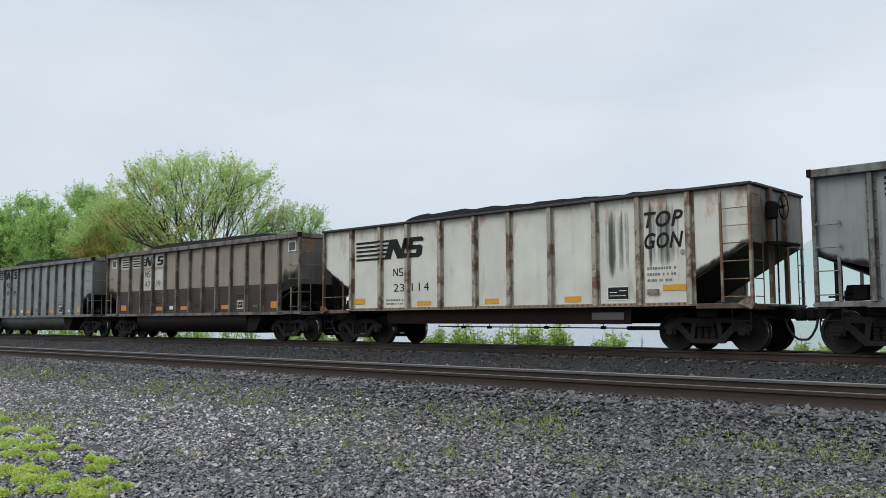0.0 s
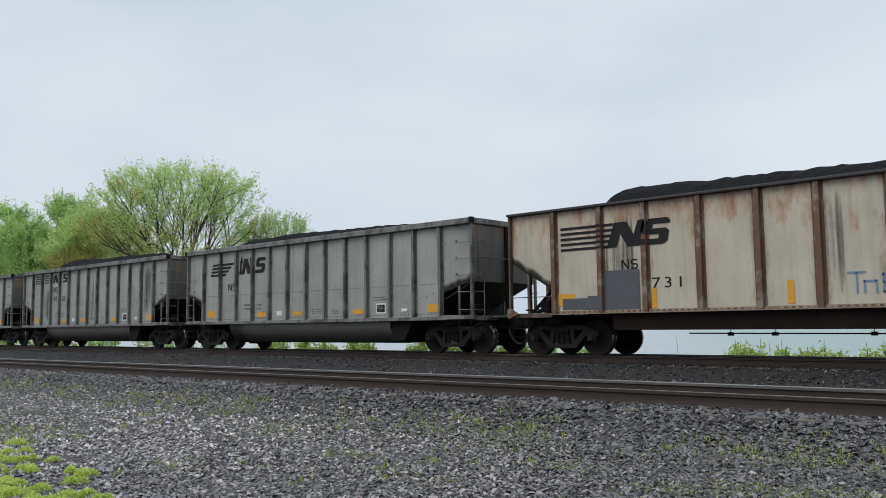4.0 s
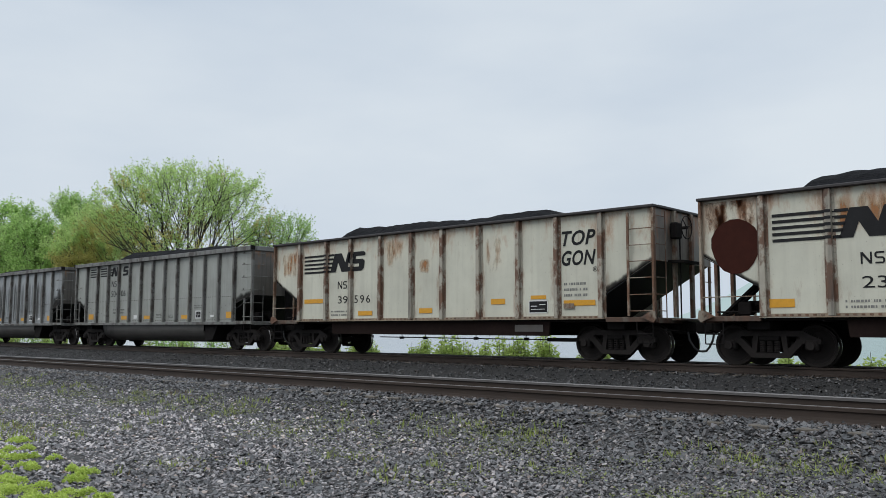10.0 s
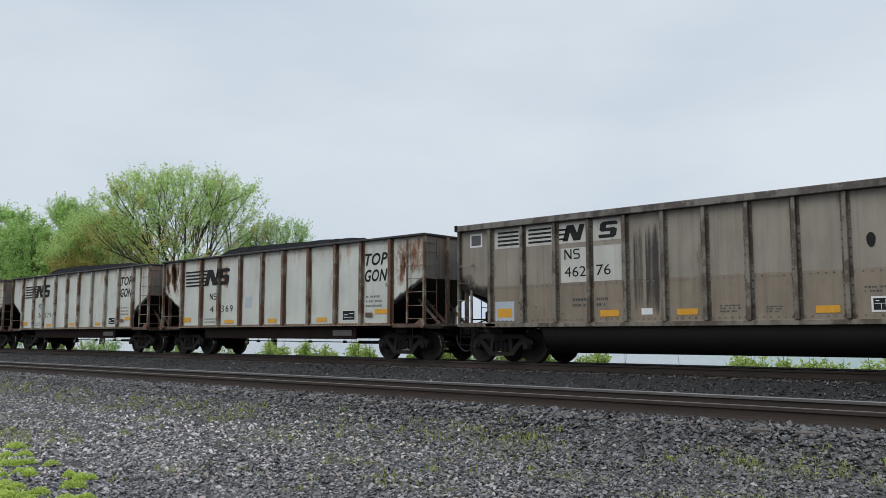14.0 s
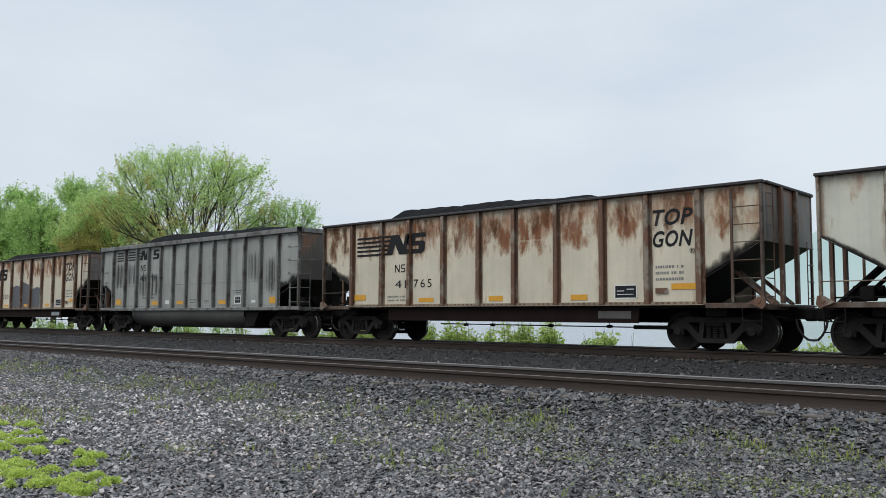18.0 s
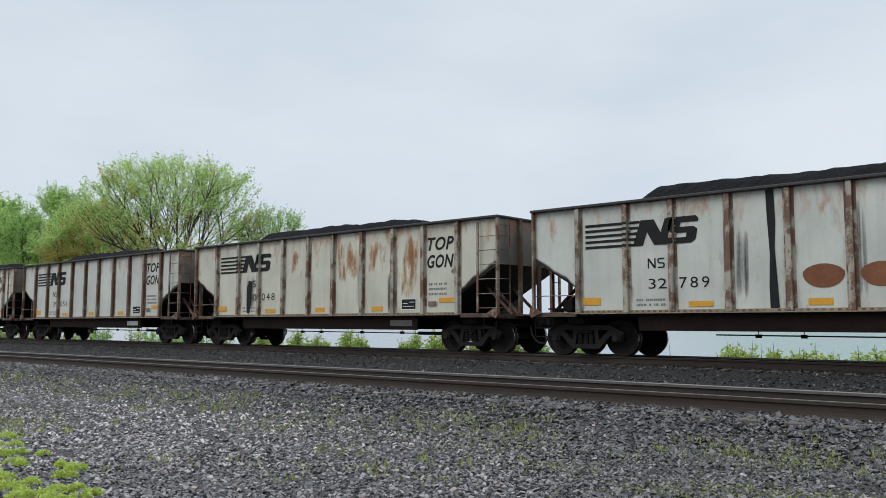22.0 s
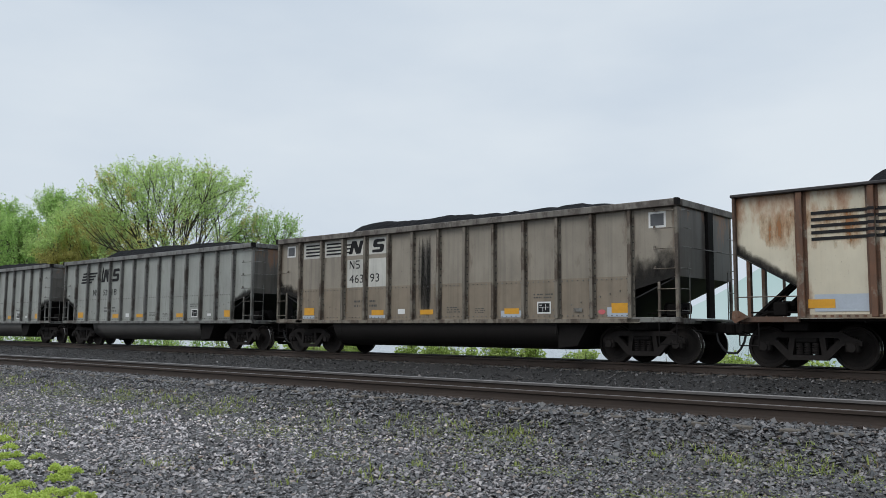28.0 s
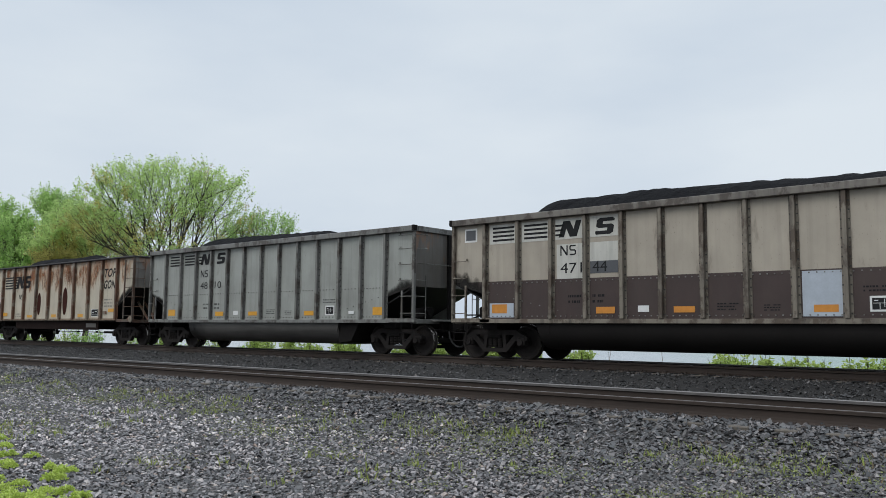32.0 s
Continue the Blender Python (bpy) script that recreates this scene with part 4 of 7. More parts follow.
def sill_mesh_a():
    bm = bmesh.new()
    box(bm, RIBS_A[0] - 0.1, RIBS_A[-1] + 0.1, -1.56, -1.46, 1.055, 1.075)
    box(bm, RIBS_A[0] - 0.1, RIBS_A[-1] + 0.1, FACE - 0.02, FACE - 0.004, 1.0751, 1.14)
    return finish("side_sill", bm)


def sill_bolts_mesh():
    bm = bmesh.new()
    for i in range(76):
        x = RIBS_A[0] + 0.1 + i * 0.155
        if min(abs(x - r) for r in RIBS_A) > 0.09:
            box(bm, x - 0.032, x + 0.032, FACE - 0.037, FACE - 0.0201, 1.09, 1.125)
    return finish("bolt_row", bm)


def beam_mesh_a():
    bm = bmesh.new()
    poly = [(-4.35, 1.0), (-4.30, 0.65), (4.30, 0.63), (4.33, 1.0)]
    prism(bm, poly, -0.03, 0.03)
    return finish("side_beam", bm)


def deck_mesh_a():
    bm = bmesh.new()
    box(bm, -7.3, 7.3, -1.44, 1.44, 1.0, 1.053)
    return finish("floor_deck", bm)


def bearer_mesh():
    bm = bmesh.new()
    box(bm, -0.06, 0.06, -1.35, 1.35, 0.75, 0.998)
    return finish("cross_bearer", bm)


def centre_sill_mesh():
    bm = bmesh.new()
    box(bm, -7.5, 7.5, -0.22, 0.22, 0.72, 1.0, 0.02)
    for s in (-1, 1):
        box(bm, s * 6.2 - 0.25, s * 6.2 + 0.25, -1.3, 1.3, 0.80, 0.998, 0.02)
    return finish("centre_sill", bm)


def brake_rod_mesh():
    bm = bmesh.new()
    bar(bm, (-2.6, -0.9, 0.56), (5.2, -0.9, 0.52), 0.016)
    bar(bm, (3.9, -0.9, 0.53), (5.6, -0.9, 0.53), 0.05, 8)
    for x in (-1.6, -0.6, 1.4, 3.2):
        bar(bm, (x, -0.9, 0.54), (x, -0.9, 1.0), 0.010)
        box(bm, x - 0.06, x + 0.06, -0.94, -0.86, 0.50, 0.58)
    return finish("brake_rod", bm)


def tub_mesh():
    """The round-bottomed belly that hangs between the bogies, with sloped ends."""
    bm = bmesh.new()
    half = [(1.42, 0.965), (1.42, 0.80), (1.39, 0.66), (1.31, 0.52), (1.18, 0.41), (1.0, 0.33), (0.75, 0.29)]
    sec = [(-y, z) for y, z in half] + half[::-1]
    stations = [(-4.62, 0.9), (-4.5, 0.0), (3.95, 0.0), (4.0, 0.12)]
    rows = []
    for x, lift in stations:
        rows.append([bm.verts.new((x, y * (1 - 0.02 * lift), z + (0.965 - z) * lift)) for y, z in sec])
    for a, b in zip(rows, rows[1:]):
        for i in range(len(sec) - 1):
            bm.faces.new((a[i], b[i], b[i + 1], a[i + 1]))
    bmesh.ops.recalc_face_normals(bm, faces=bm.faces[:])
    for x in (-4.2, 3.95):
        box(bm, x - 0.015, x + 0.015, -1.425, -1.39, 0.70, 0.96)
    me = finish("tub", bm, True)
    me.set_sharp_from_angle(angle=radians(40))
    return me


def tub_end_mesh():
    """The blackened plate that closes the belly towards the front bogie."""
    bm = bmesh.new()
    prism(bm, [(3.99, 0.34), (4.55, 0.40), (4.9, 0.965), (3.99, 0.965)], -1.36, 1.36)
    return finish("tub_end", bm)


def slope_mesh(half, high, inner, low):
    bm = bmesh.new()
    prism(bm, [(half, high), (inner, low), (inner, low - 0.03), (half, high - 0.03)], -1.42, 1.42)
    return finish("slope_sheet", bm)


def end_mesh(half, low, top):
    bm = bmesh.new()
    box(bm, half - 0.03, half, -1.438, 1.438, low, top)
    return finish("end_sheet", bm)


def post_mesh(x0, x1, y0, y1, z0, z1, bolts=False):
    bm = bmesh.new()
    box(bm, x0, x1, y0, y1, z0, z1, 0.006)
    if bolts:
        for i in range(int((z1 - z0) / 0.16)):
            z = z0 + 0.1 + 0.16 * i
            box(bm, (x0 + x1) / 2 - 0.018, (x0 + x1) / 2 + 0.018, y0 - 0.014, y0 - 0.0002, z - 0.016, z + 0.016)
    return finish("corner_post", bm)


def rungs_mesh(x0, x1, zs, y=-1.56, bend=0.0):
    bm = bmesh.new()
    for z in zs:
        bar(bm, (x0, y, z), (x1, y, z), 0.012)
        if bend:
            bar(bm, (x0, y, z), (x0, y + bend, z + 0.03), 0.012)
            box(bm, x0 - 0.025, x0 + 0.025, y + bend - 0.02, y + bend, z + 0.0, z + 0.07)
    return finish("ladder_rungs", bm)


def end_rungs_mesh(x, y0, y1, zs):
    bm = bmesh.new()
    for z in zs:
        bar(bm, (x, y0, z), (x, y1, z), 0.012)
    bar(bm, (x, y1, zs[0] - 0.2), (x, y1, zs[-1] + 0.15), 0.014)
    return finish("end_ladder", bm)


def stirrup_mesh(x0, x1):
    bm = bmesh.new()
    for x in (x0, x1):
        bar(bm, (x, -1.5, 1.0), (x, -1.5, 0.48), 0.014)
    for z in (0.48, 0.70):
        bar(bm, (x0, -1.5, z), (x1, -1.5, z), 0.014)
    return finish("step", bm)


def hand_brake_mesh(x):
    bm = bmesh.new()
    box(bm, x + 0.02, x + 0.2, -0.75, -0.45, 3.0, 3.4, 0.03)
    for i in range(18):
        a, b = 6.2832 * i / 18, 6.2832 * (i + 1) / 18
        bar(bm, (x + 0.3, -0.42 + 0.28 * math.cos(a), 3.28 + 0.28 * math.sin(a)), (x + 0.3, -0.42 + 0.28 * math.cos(b), 3.28 + 0.28 * math.sin(b)), 0.014)
    for a in (0.3, 2.4, 4.5):
        bar(bm, (x + 0.3, -0.42, 3.28), (x + 0.3, -0.42 + 0.28 * math.cos(a), 3.28 + 0.28 * math.sin(a)), 0.012)
    bar(bm, (x + 0.1, -0.42, 3.28), (x + 0.31, -0.42, 3.28), 0.04, 8)
    prism(bm, [(x, 2.42), (x + 0.42, 2.40), (x + 0.42, 2.46), (x, 2.48)], -0.85, 0.2)
    bar(bm, (x + 0.2, -0.6, 3.0), (x + 0.2, -0.6, 1.05), 0.02)
    return finish("hand_brake", bm)


def brace_mesh(half):
    """The two struts between slope sheet and platform, with the post on the end."""
    bm = bmesh.new()
    bar(bm, (half - 1.0, 0, 1.85), (half - 0.12, 0, 1.08), 0.05, 5)
    return finish("end_brace", bm)


def end_post_mesh(x, ys, z0, z1, w):
    bm = bmesh.new()
    for y in ys:
        box(bm, x + 0.003, x + 0.09, y - w / 2, y + w / 2, z0, z1, 0.008)
    return finish("end_post", bm)


def brake_gear_mesh(x):
    """Cylinder, valve and pipes on the platform under the slope sheet."""
    bm = bmesh.new()
    bar(bm, (x - 0.35, -0.55, 1.32), (x + 0.25, -0.55, 1.32), 0.14, 12)
    box(bm, x - 0.1, x + 0.2, -1.05, -0.8, 1.12, 1.42, 0.03)
    box(bm, x - 0.55, x - 0.3, -0.2, 0.15, 1.1, 1.36, 0.03)
    bar(bm, (x - 0.6, -1.0, 1.2), (x + 0.5, -1.0, 1.2), 0.02)
    bar(bm, (x - 0.6, -0.75, 1.1), (x + 0.3, -0.75, 1.36), 0.02)
    return finish("brake_gear", bm)


def platform_mesh(half):
    bm = bmesh.new()
    box(bm, half - 1.35, half + 0.02, -1.52, -1.40, 0.98, 1.10, 0.01)
    box(bm, half - 0.25, half + 0.04, -1.399, 1.45, 0.95, 1.08, 0.01)
    box(bm, half + 0.041, half + 0.30, -0.8, 0.8, 1.02, 1.06, 0.005)
    return finish("end_platform", bm)


def bracket_mesh(half):
    """Roping bracket on the corner of the side sill."""
    bm = bmesh.new()
    prism(bm, [(half - 0.34, 1.09), (half - 0.12, 1.22), (half + 0.02, 1.23), (half + 0.05, 1.05), (half - 0.02, 0.96), (half - 0.15, 1.02)], -1.60, -1.553)
    bar(bm, (half - 0.1, -1.615, 1.13), (half - 0.1, -1.6, 1.13), 0.045, 10)
    return finish("corner_bracket", bm)


def grab_mesh(x0, x1, zs, y0=-1.48):
    bm = bmesh.new()
    for z in zs:
        bar(bm, (x0, y0 - 0.09, z), (x1, y0 - 0.09, z), 0.011)
        for x in (x0, x1):
            bar(bm, (x, y0 - 0.09, z), (x, y0, z + 0.04), 0.011)
            box(bm, x - 0.025, x + 0.025, y0 - 0.03, y0 - 0.006, z + 0.01, z + 0.08)
    return finish("grab_iron", bm)


def chord_mesh(half, z0, z1, y0, y1):
    bm = bmesh.new()
    box(bm, -half - 0.03, half + 0.03, y0, y1, z0, z1, 0.012)
    return finish("top_chord", bm)


def end_chord_mesh(x0, x1, z0, z1):
    bm = bmesh.new()
    box(bm, x0, x1, -1.388, 1.388, z0, z1, 0.012)
    return finish("end_chord", bm)


def mirrored(me):
    m2 = me.copy()
    m2.transform(Matrix.Diagonal((-1, 1, 1, 1)))
    m2.flip_normals()
    return m2


def rivets_mesh(x0, x1, low0, low1):
    """Bolt rows of one side sheet: one across the middle and one along the foot, and a sloping row by the ends."""
    bm = bmesh.new()
    n = int((x1 - x0) / 0.15)
    for i in range(n):
        x = x0 + 0.12 + (x1 - x0 - 0.24) * i / max(1, n - 1)
        for z in (2.03, 1.15):
            if z > max(low0, low1) - 0.02:
                box(bm, x - 0.014, x + 0.014, FACE - 0.022, FACE - 0.001, z - 0.014, z + 0.014)
    return finish("bolt_row", bm)


def slant_rivets_mesh(x0, x1, z0, z1):
    bm = bmesh.new()
    n = int((x1 - x0) / 0.22)
    for i in range(n):
        s = i / (n - 1)
        x, z = x0 + (x1 - x0) * s, z0 + (z1 - z0) * s
        if min(abs(x - r) for r in RIBS_B) < 0.1:
            continue
        box(bm, x - 0.014, x + 0.014, FACE - 0.022, FACE - 0.001, z - 0.014, z + 0.014)
    return finish("bolt_row", bm)


def rivet_strip_mesh(low, top, out):
    """Bolt heads down both flanges of one rib."""
    bm = bmesh.new()
    n = int((top - low - 0.1) / 0.19)
    for i in range(n):
        z = low + 0.1 + 0.19 * i
        for s in (-out, out):
            box(bm, s - 0.016, s + 0.016, FACE - 0.034, FACE - 0.0142, z - 0.016, z + 0.016)
    return finish("rivet_strip", bm)


def mark(car, name, polys, material, ribs, lift=0.0, label=""):
    """Paint, tape or a stain on the near side."""
    me = painted(polys, ribs, FACE - (0.016 if ribs else 0.0095) - lift, RIB_FACE - 0.004 - lift, 0.062)
    return hang(name, me, material, car, label)


def letters(car, name, text, x0, x1, z0, z1, material, shear=0.0, bold=0.0, spacing=1.0, lift=0.0):
    me = fitted(text, x0, x1, z0, z1, shear, bold, spacing)
    ob = hang(name, me, material, car)
    ob.location = (0, FACE - 0.0105 - lift, 0)
    return ob


def lines(x0, x1, z0, z1, rows, seed=1):
    """Small print that cannot be read, as plain bars."""
    rng = random.Random(seed)
    out = []
    h = (z1 - z0) / (rows * 2.3)
    for r in range(rows):
        z = z1 - (r + 1) * (z1 - z0) / rows + 0.3 * h
        x = x0
        while x < x1 - 0.05:
            w = min(x1 - x, rng.uniform(0.025, 0.07))
            out.append(quad(x, x + w, z, z + h))
            x += w + (0.018 if rng.random() < 0.8 else 0.07)
    return out


THIN_ONE = [(0, 0), (0.17, 0), (0.17, 0.72), (0.80, 0), (1, 0), (1, 1), (0.83, 1), (0.83, 0.28), (0.20, 1), (0, 1)]
THIN_TWO = [(0.05, 0), (0.8, 0), (1, 0.14), (1, 0.42), (0.8, 0.56), (0.25, 0.58), (0.2, 0.66), (0.2, 0.8), (0.3, 0.86), (0.95, 0.86), (0.95, 1), (0.2, 1), (0, 0.86), (0, 0.6), (0.18, 0.45), (0.75, 0.42), (0.8, 0.36), (0.8, 0.2), (0.74, 0.14), (0.05, 0.14)]


def small_marks(car, x, z, wide, high):
    """The two small shapes above the number."""
    for unit, x0, x1 in ((THIN_ONE, x, x + wide * 0.92), (THIN_TWO, x + wide * 1.12, x + wide * 1.95)):
        mark(car, "reporting_mark", [slanted(unit, x0, x1, z, z + high, 0.0)], M["ink"], [], 0.003)


def common(car, half, k, paint, top, pull):
    centre = 6.06 if half == HALF_A else 6.2
    build_bogie(car, -centre)
    build_bogie(car, centre)
    c = kept("coupler", coupler_mesh)
    h = kept("hose", hose_mesh)
    hang("coupler", c, M["under"], car).location = (-pull, 0, 0)
    hang("coupler", kept("coupler_back", lambda: mirrored(c)), M["under"], car).location = (pull, 0, 0)
    hang("air_hose", h, M["air_hose"], car).location = (-pull, 0, 0)
    hang("air_hose", kept("hose_back", lambda: mirrored(h)), M["air_hose"], car).location = (pull, 0, 0)
    hang("centre_sill", kept("centre_sill", centre_sill_mesh), M["under"], car)
    rng = random.Random(k * 13 + 5)
    start, end, high = LOADS.get(k, (rng.uniform(1.9, 2.7), rng.uniform(9.5, 13.0), rng.uniform(0.46, 0.54)))
    hang("coal_load", coal_mesh(half, top, k * 1.37 + 0.5, start, end, high), COAL, car, "heaped black coal")


# ---- gondola with sloped ends and bolted steel sides
def car_a(k, paint, left_no, right_no, end="brake"):
    rail = M["rail_a" if paint in ("white", "cream", "clean") else "rail_d"]
    rib = "rib_p" if paint in ("cream", "white") or k in (14, 19) else "rib_a"
    car = tagged(new("coal_gondola"), LOOKS[paint], "freight car", "cars of the coal train")
    top, low, cut = 3.70, 1.08, (2.45, 1.68)
    xs = [-HALF_A + 0.04] + RIBS_A + [HALF_A - 0.04]
    for i, (a, b) in enumerate(zip(xs, xs[1:])):
        l0, l1 = (cut[0], cut[1]) if i == 0 else (cut[1], cut[0]) if i == len(xs) - 2 else (low, low)
        hang("panel", kept(("pa", i), lambda: panel_mesh(a, b, l0, l1, top)), M[paint], car)
    for i, r in enumerate(RIBS_A):
        ob = hang("rib", kept("rib_a", lambda: rib_mesh(1.085, top - 0.002, 0.06, 0.12, (1,))), M[rib], car)
        ob.location = (r, 0, 0)
    hang("far_side", kept("far_a", lambda: far_side_mesh(HALF_A - 0.04, RIBS_A, low, top, cut)), M[paint], car)
    for r in RIBS_A:
        hang("rib", kept("far_rib_a", lambda: far_rib_mesh(low, top)), M[rib], car).location = (r, 0, 0)
    for y0, y1 in ((-1.585, -1.39), (1.39, 1.585)):
        hang("top_chord", kept(("chord_a", y0), lambda: chord_mesh(HALF_A, 3.702, 3.77, y0, y1)), M["chord_a"], car, "dark steel top edge")
    for s in (-1, 1):
        x0, x1 = sorted((s * (HALF_A - 0.06), s * (HALF_A + 0.07)))
        hang("end_chord", kept(("echord_a", s), lambda: end_chord_mesh(x0, x1, 3.702, 3.765)), M["chord_a"], car)
    common(car, HALF_A, k, paint, 3.72, 0.11)
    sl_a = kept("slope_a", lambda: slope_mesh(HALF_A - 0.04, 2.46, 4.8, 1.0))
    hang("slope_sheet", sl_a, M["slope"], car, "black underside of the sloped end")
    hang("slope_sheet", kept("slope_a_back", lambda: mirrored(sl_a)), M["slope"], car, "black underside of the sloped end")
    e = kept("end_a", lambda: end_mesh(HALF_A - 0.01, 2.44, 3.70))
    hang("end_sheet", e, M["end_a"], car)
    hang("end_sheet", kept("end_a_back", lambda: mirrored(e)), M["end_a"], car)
    hang("side_sill", kept("sill_a", sill_mesh_a), M["sill_a"], car)
    tagged(hang("bolt_row", kept("sill_bolts", sill_bolts_mesh), M["rib_a"], car), kind="stuff")
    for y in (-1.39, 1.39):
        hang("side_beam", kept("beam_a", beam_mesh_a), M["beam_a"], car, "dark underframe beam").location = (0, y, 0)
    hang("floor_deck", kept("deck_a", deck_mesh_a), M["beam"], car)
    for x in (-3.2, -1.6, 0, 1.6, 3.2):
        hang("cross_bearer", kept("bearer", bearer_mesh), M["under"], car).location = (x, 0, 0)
    mark(car, "stencil_plate", [quad(3.2, 4.12, 0.74, 0.92)], M["plate_pale" if k in (8, 18, 21) else "plate_dull"], [], -0.018)
    hang("brake_rod", kept("rod", brake_rod_mesh), M["under"], car)
    corner = kept("corner_a", lambda: post_mesh(HALF_A - 0.06, HALF_A + 0.0, -1.55, -1.442, 1.101, 3.70, True))
    hang("corner_post", corner, rail, car)
    hang("corner_post", kept("corner_a_back", lambda: mirrored(corner)), rail, car)
    far_c = kept("corner_a_far", lambda: post_mesh(HALF_A - 0.05, HALF_A + 0.0, 1.442, 1.53, 1.081, 3.70))
    hang("corner_post", far_c, rail, car)
    hang("corner_post", kept("corner_a_far_back", lambda: mirrored(far_c)), rail, car)
    hang("ladder_stile", kept("stile_a", lambda: post_mesh(6.69, 6.75, -1.58, -1.53, 1.12, 3.62)), rail, car)
    zs = [1.24, 1.63, 2.03, 2.43, 2.82, 3.21]
    for z in zs:
        hang("rung", kept("rung_a", lambda: rungs_mesh(6.74, 7.36, [0.0])), rail, car).location = (0, 0, z)
    hang("end_ladder", kept("erungs_a", lambda: end_rungs_mesh(HALF_A + 0.05, -1.5, -1.05, zs + [3.5])), M["rib_a"], car)
    hang("end_ladder", kept("erungs_af", lambda: end_rungs_mesh(HALF_A + 0.02, 1.5, 1.08, zs[:4])), M["rib_a"], car)
    hang("handrail", kept("hand_a", lambda: rungs_mesh(-7.36, -6.0, [1.52], -1.54)), rail, car)
    p = kept("plat_a", lambda: platform_mesh(HALF_A))
    hang("end_platform", p, M["rail_d"], car)
    hang("end_platform", kept("plat_a_back", lambda: mirrored(p)), M["rail_d"], car)
    b = kept("brk_a", lambda: bracket_mesh(HALF_A))
    hang("corner_bracket", b, M["rib_a"], car)
    hang("corner_bracket", kept("brk_a_back", lambda: mirrored(b)), M["rib_a"], car)
    st = kept("step_a", lambda: stirrup_mesh(6.9, 7.32))
    hang("step", st, M["under"], car)
    hang("step", kept("step_a_back", lambda: mirrored(st)), M["under"], car)
    posts = kept("eposts_a", lambda: end_post_mesh(HALF_A - 0.01, (0.0,), 1.09, 3.70, 0.13))
    for y in (-0.55, 0.35):
        hang("end_post", posts, M["rib_a"], car).location = (0, y, 0)
        hang("end_post", kept("eposts_a_back", lambda: mirrored(posts)), M["rib_a"], car).location = (0, y, 0)
    gear = kept("gear_a", lambda: brake_gear_mesh(-HALF_A + 0.75))
    hang("brake_gear", gear, M["under"], car)
    br = kept("brace_a", lambda: brace_mesh(HALF_A))
    for y in (-0.72, -0.42, 0.5):
        hang("end_brace", kept("brace_a_back", lambda: mirrored(br)), M["under"], car).location = (0, y, 0)
        if end != "brake":
            hang("end_brace", br, M["rib_a"], car).location = (0, y, 0)
    if end == "brake":
        hang("hand_brake", kept("hand_brake_a", lambda: hand_brake_mesh(HALF_A)), M["under"], car)

    # lettering
    d = HALF_A
    stripes = [quad(1.63 - d, 3.02 + 0.04 * i - d, 2.66 + 0.135 * i, 2.725 + 0.135 * i) for i in range(5)]
    for p in stripes:
        mark(car, "emblem_stripe", [p], M["ink"], RIBS_A)
    for p in ([slanted(BLOCK_ONE, 2.98 - d, 4.12 - d, 2.66, 3.27, 0.22), slanted(BLOCK_TWO, 3.90 - d, 4.72 - d, 2.66, 3.28, 0.12)]):
        mark(car, "emblem_block", [p], M["ink"], RIBS_A)
    small_marks(car, 3.37 - d, 2.11, 0.23, 0.24)
    if left_no:
        letters(car, "number", left_no, 3.38 - d, 3.86 - d, 1.63, 1.87, M["ink"])
    if right_no:
        letters(car, "number", right_no, 4.18 - d, 4.92 - d, 1.63, 1.88, M["ink"], spacing=1.3)
    letters(car, "lettering", "TOP", 12.14 - d, 13.16 - d, 2.93, 3.32, M["ink"], 0.25, 0.025, 1.08)
    letters(car, "lettering", "GON", 12.14 - d, 13.16 - d, 2.42, 2.81, M["ink"], 0.25, 0.025, 1.08)
    letters(car, "lettering", "\u00ae", 13.07 - d, 13.2 - d, 2.24, 2.37, M["ink"])
    tagged(mark(car, "small_print", lines(12.2 - d, 12.95 - d, 1.62, 2.05, 3, k), M["faint"], []), kind="stuff")
    tagged(mark(car, "small_print", lines(3.05 - d, 3.85 - d, 1.22, 1.45, 2, k), M["faint"], []), kind="stuff")
    mark(car, "data_plate", [quad(11.08 - d, 11.70 - d, 1.22, 1.56)], M["ink"], [], 0, "black data plate with a white border")
    mark(car, "data_plate_text", [quad(11.08 - d, 11.70 - d, 1.535, 1.56), quad(11.08 - d, 11.70 - d, 1.22, 1.245), quad(11.08 - d, 11.105 - d, 1.22, 1.56), quad(11.675 - d, 11.70 - d, 1.22, 1.56), quad(11.15 - d, 11.35 - d, 1.40, 1.42), quad(11.42 - d, 11.62 - d, 1.44, 1.46), quad(11.15 - d, 11.6 - d, 1.32, 1.335)], M["sign_white"], [], 0.003)
    mark(car, "routing_box", [quad(12.2 - d, 12.52 - d, 1.33, 1.46)], M["rib_a"], [], 0.03)
    for x0, x1, z0, z1 in TAPE.get(k, TAPE["a"]):
        mark(car, "reflector_tape", [quad(x0 - d, x1 - d, z0, z1)], M["yellow"], [], 0.005)
    return car


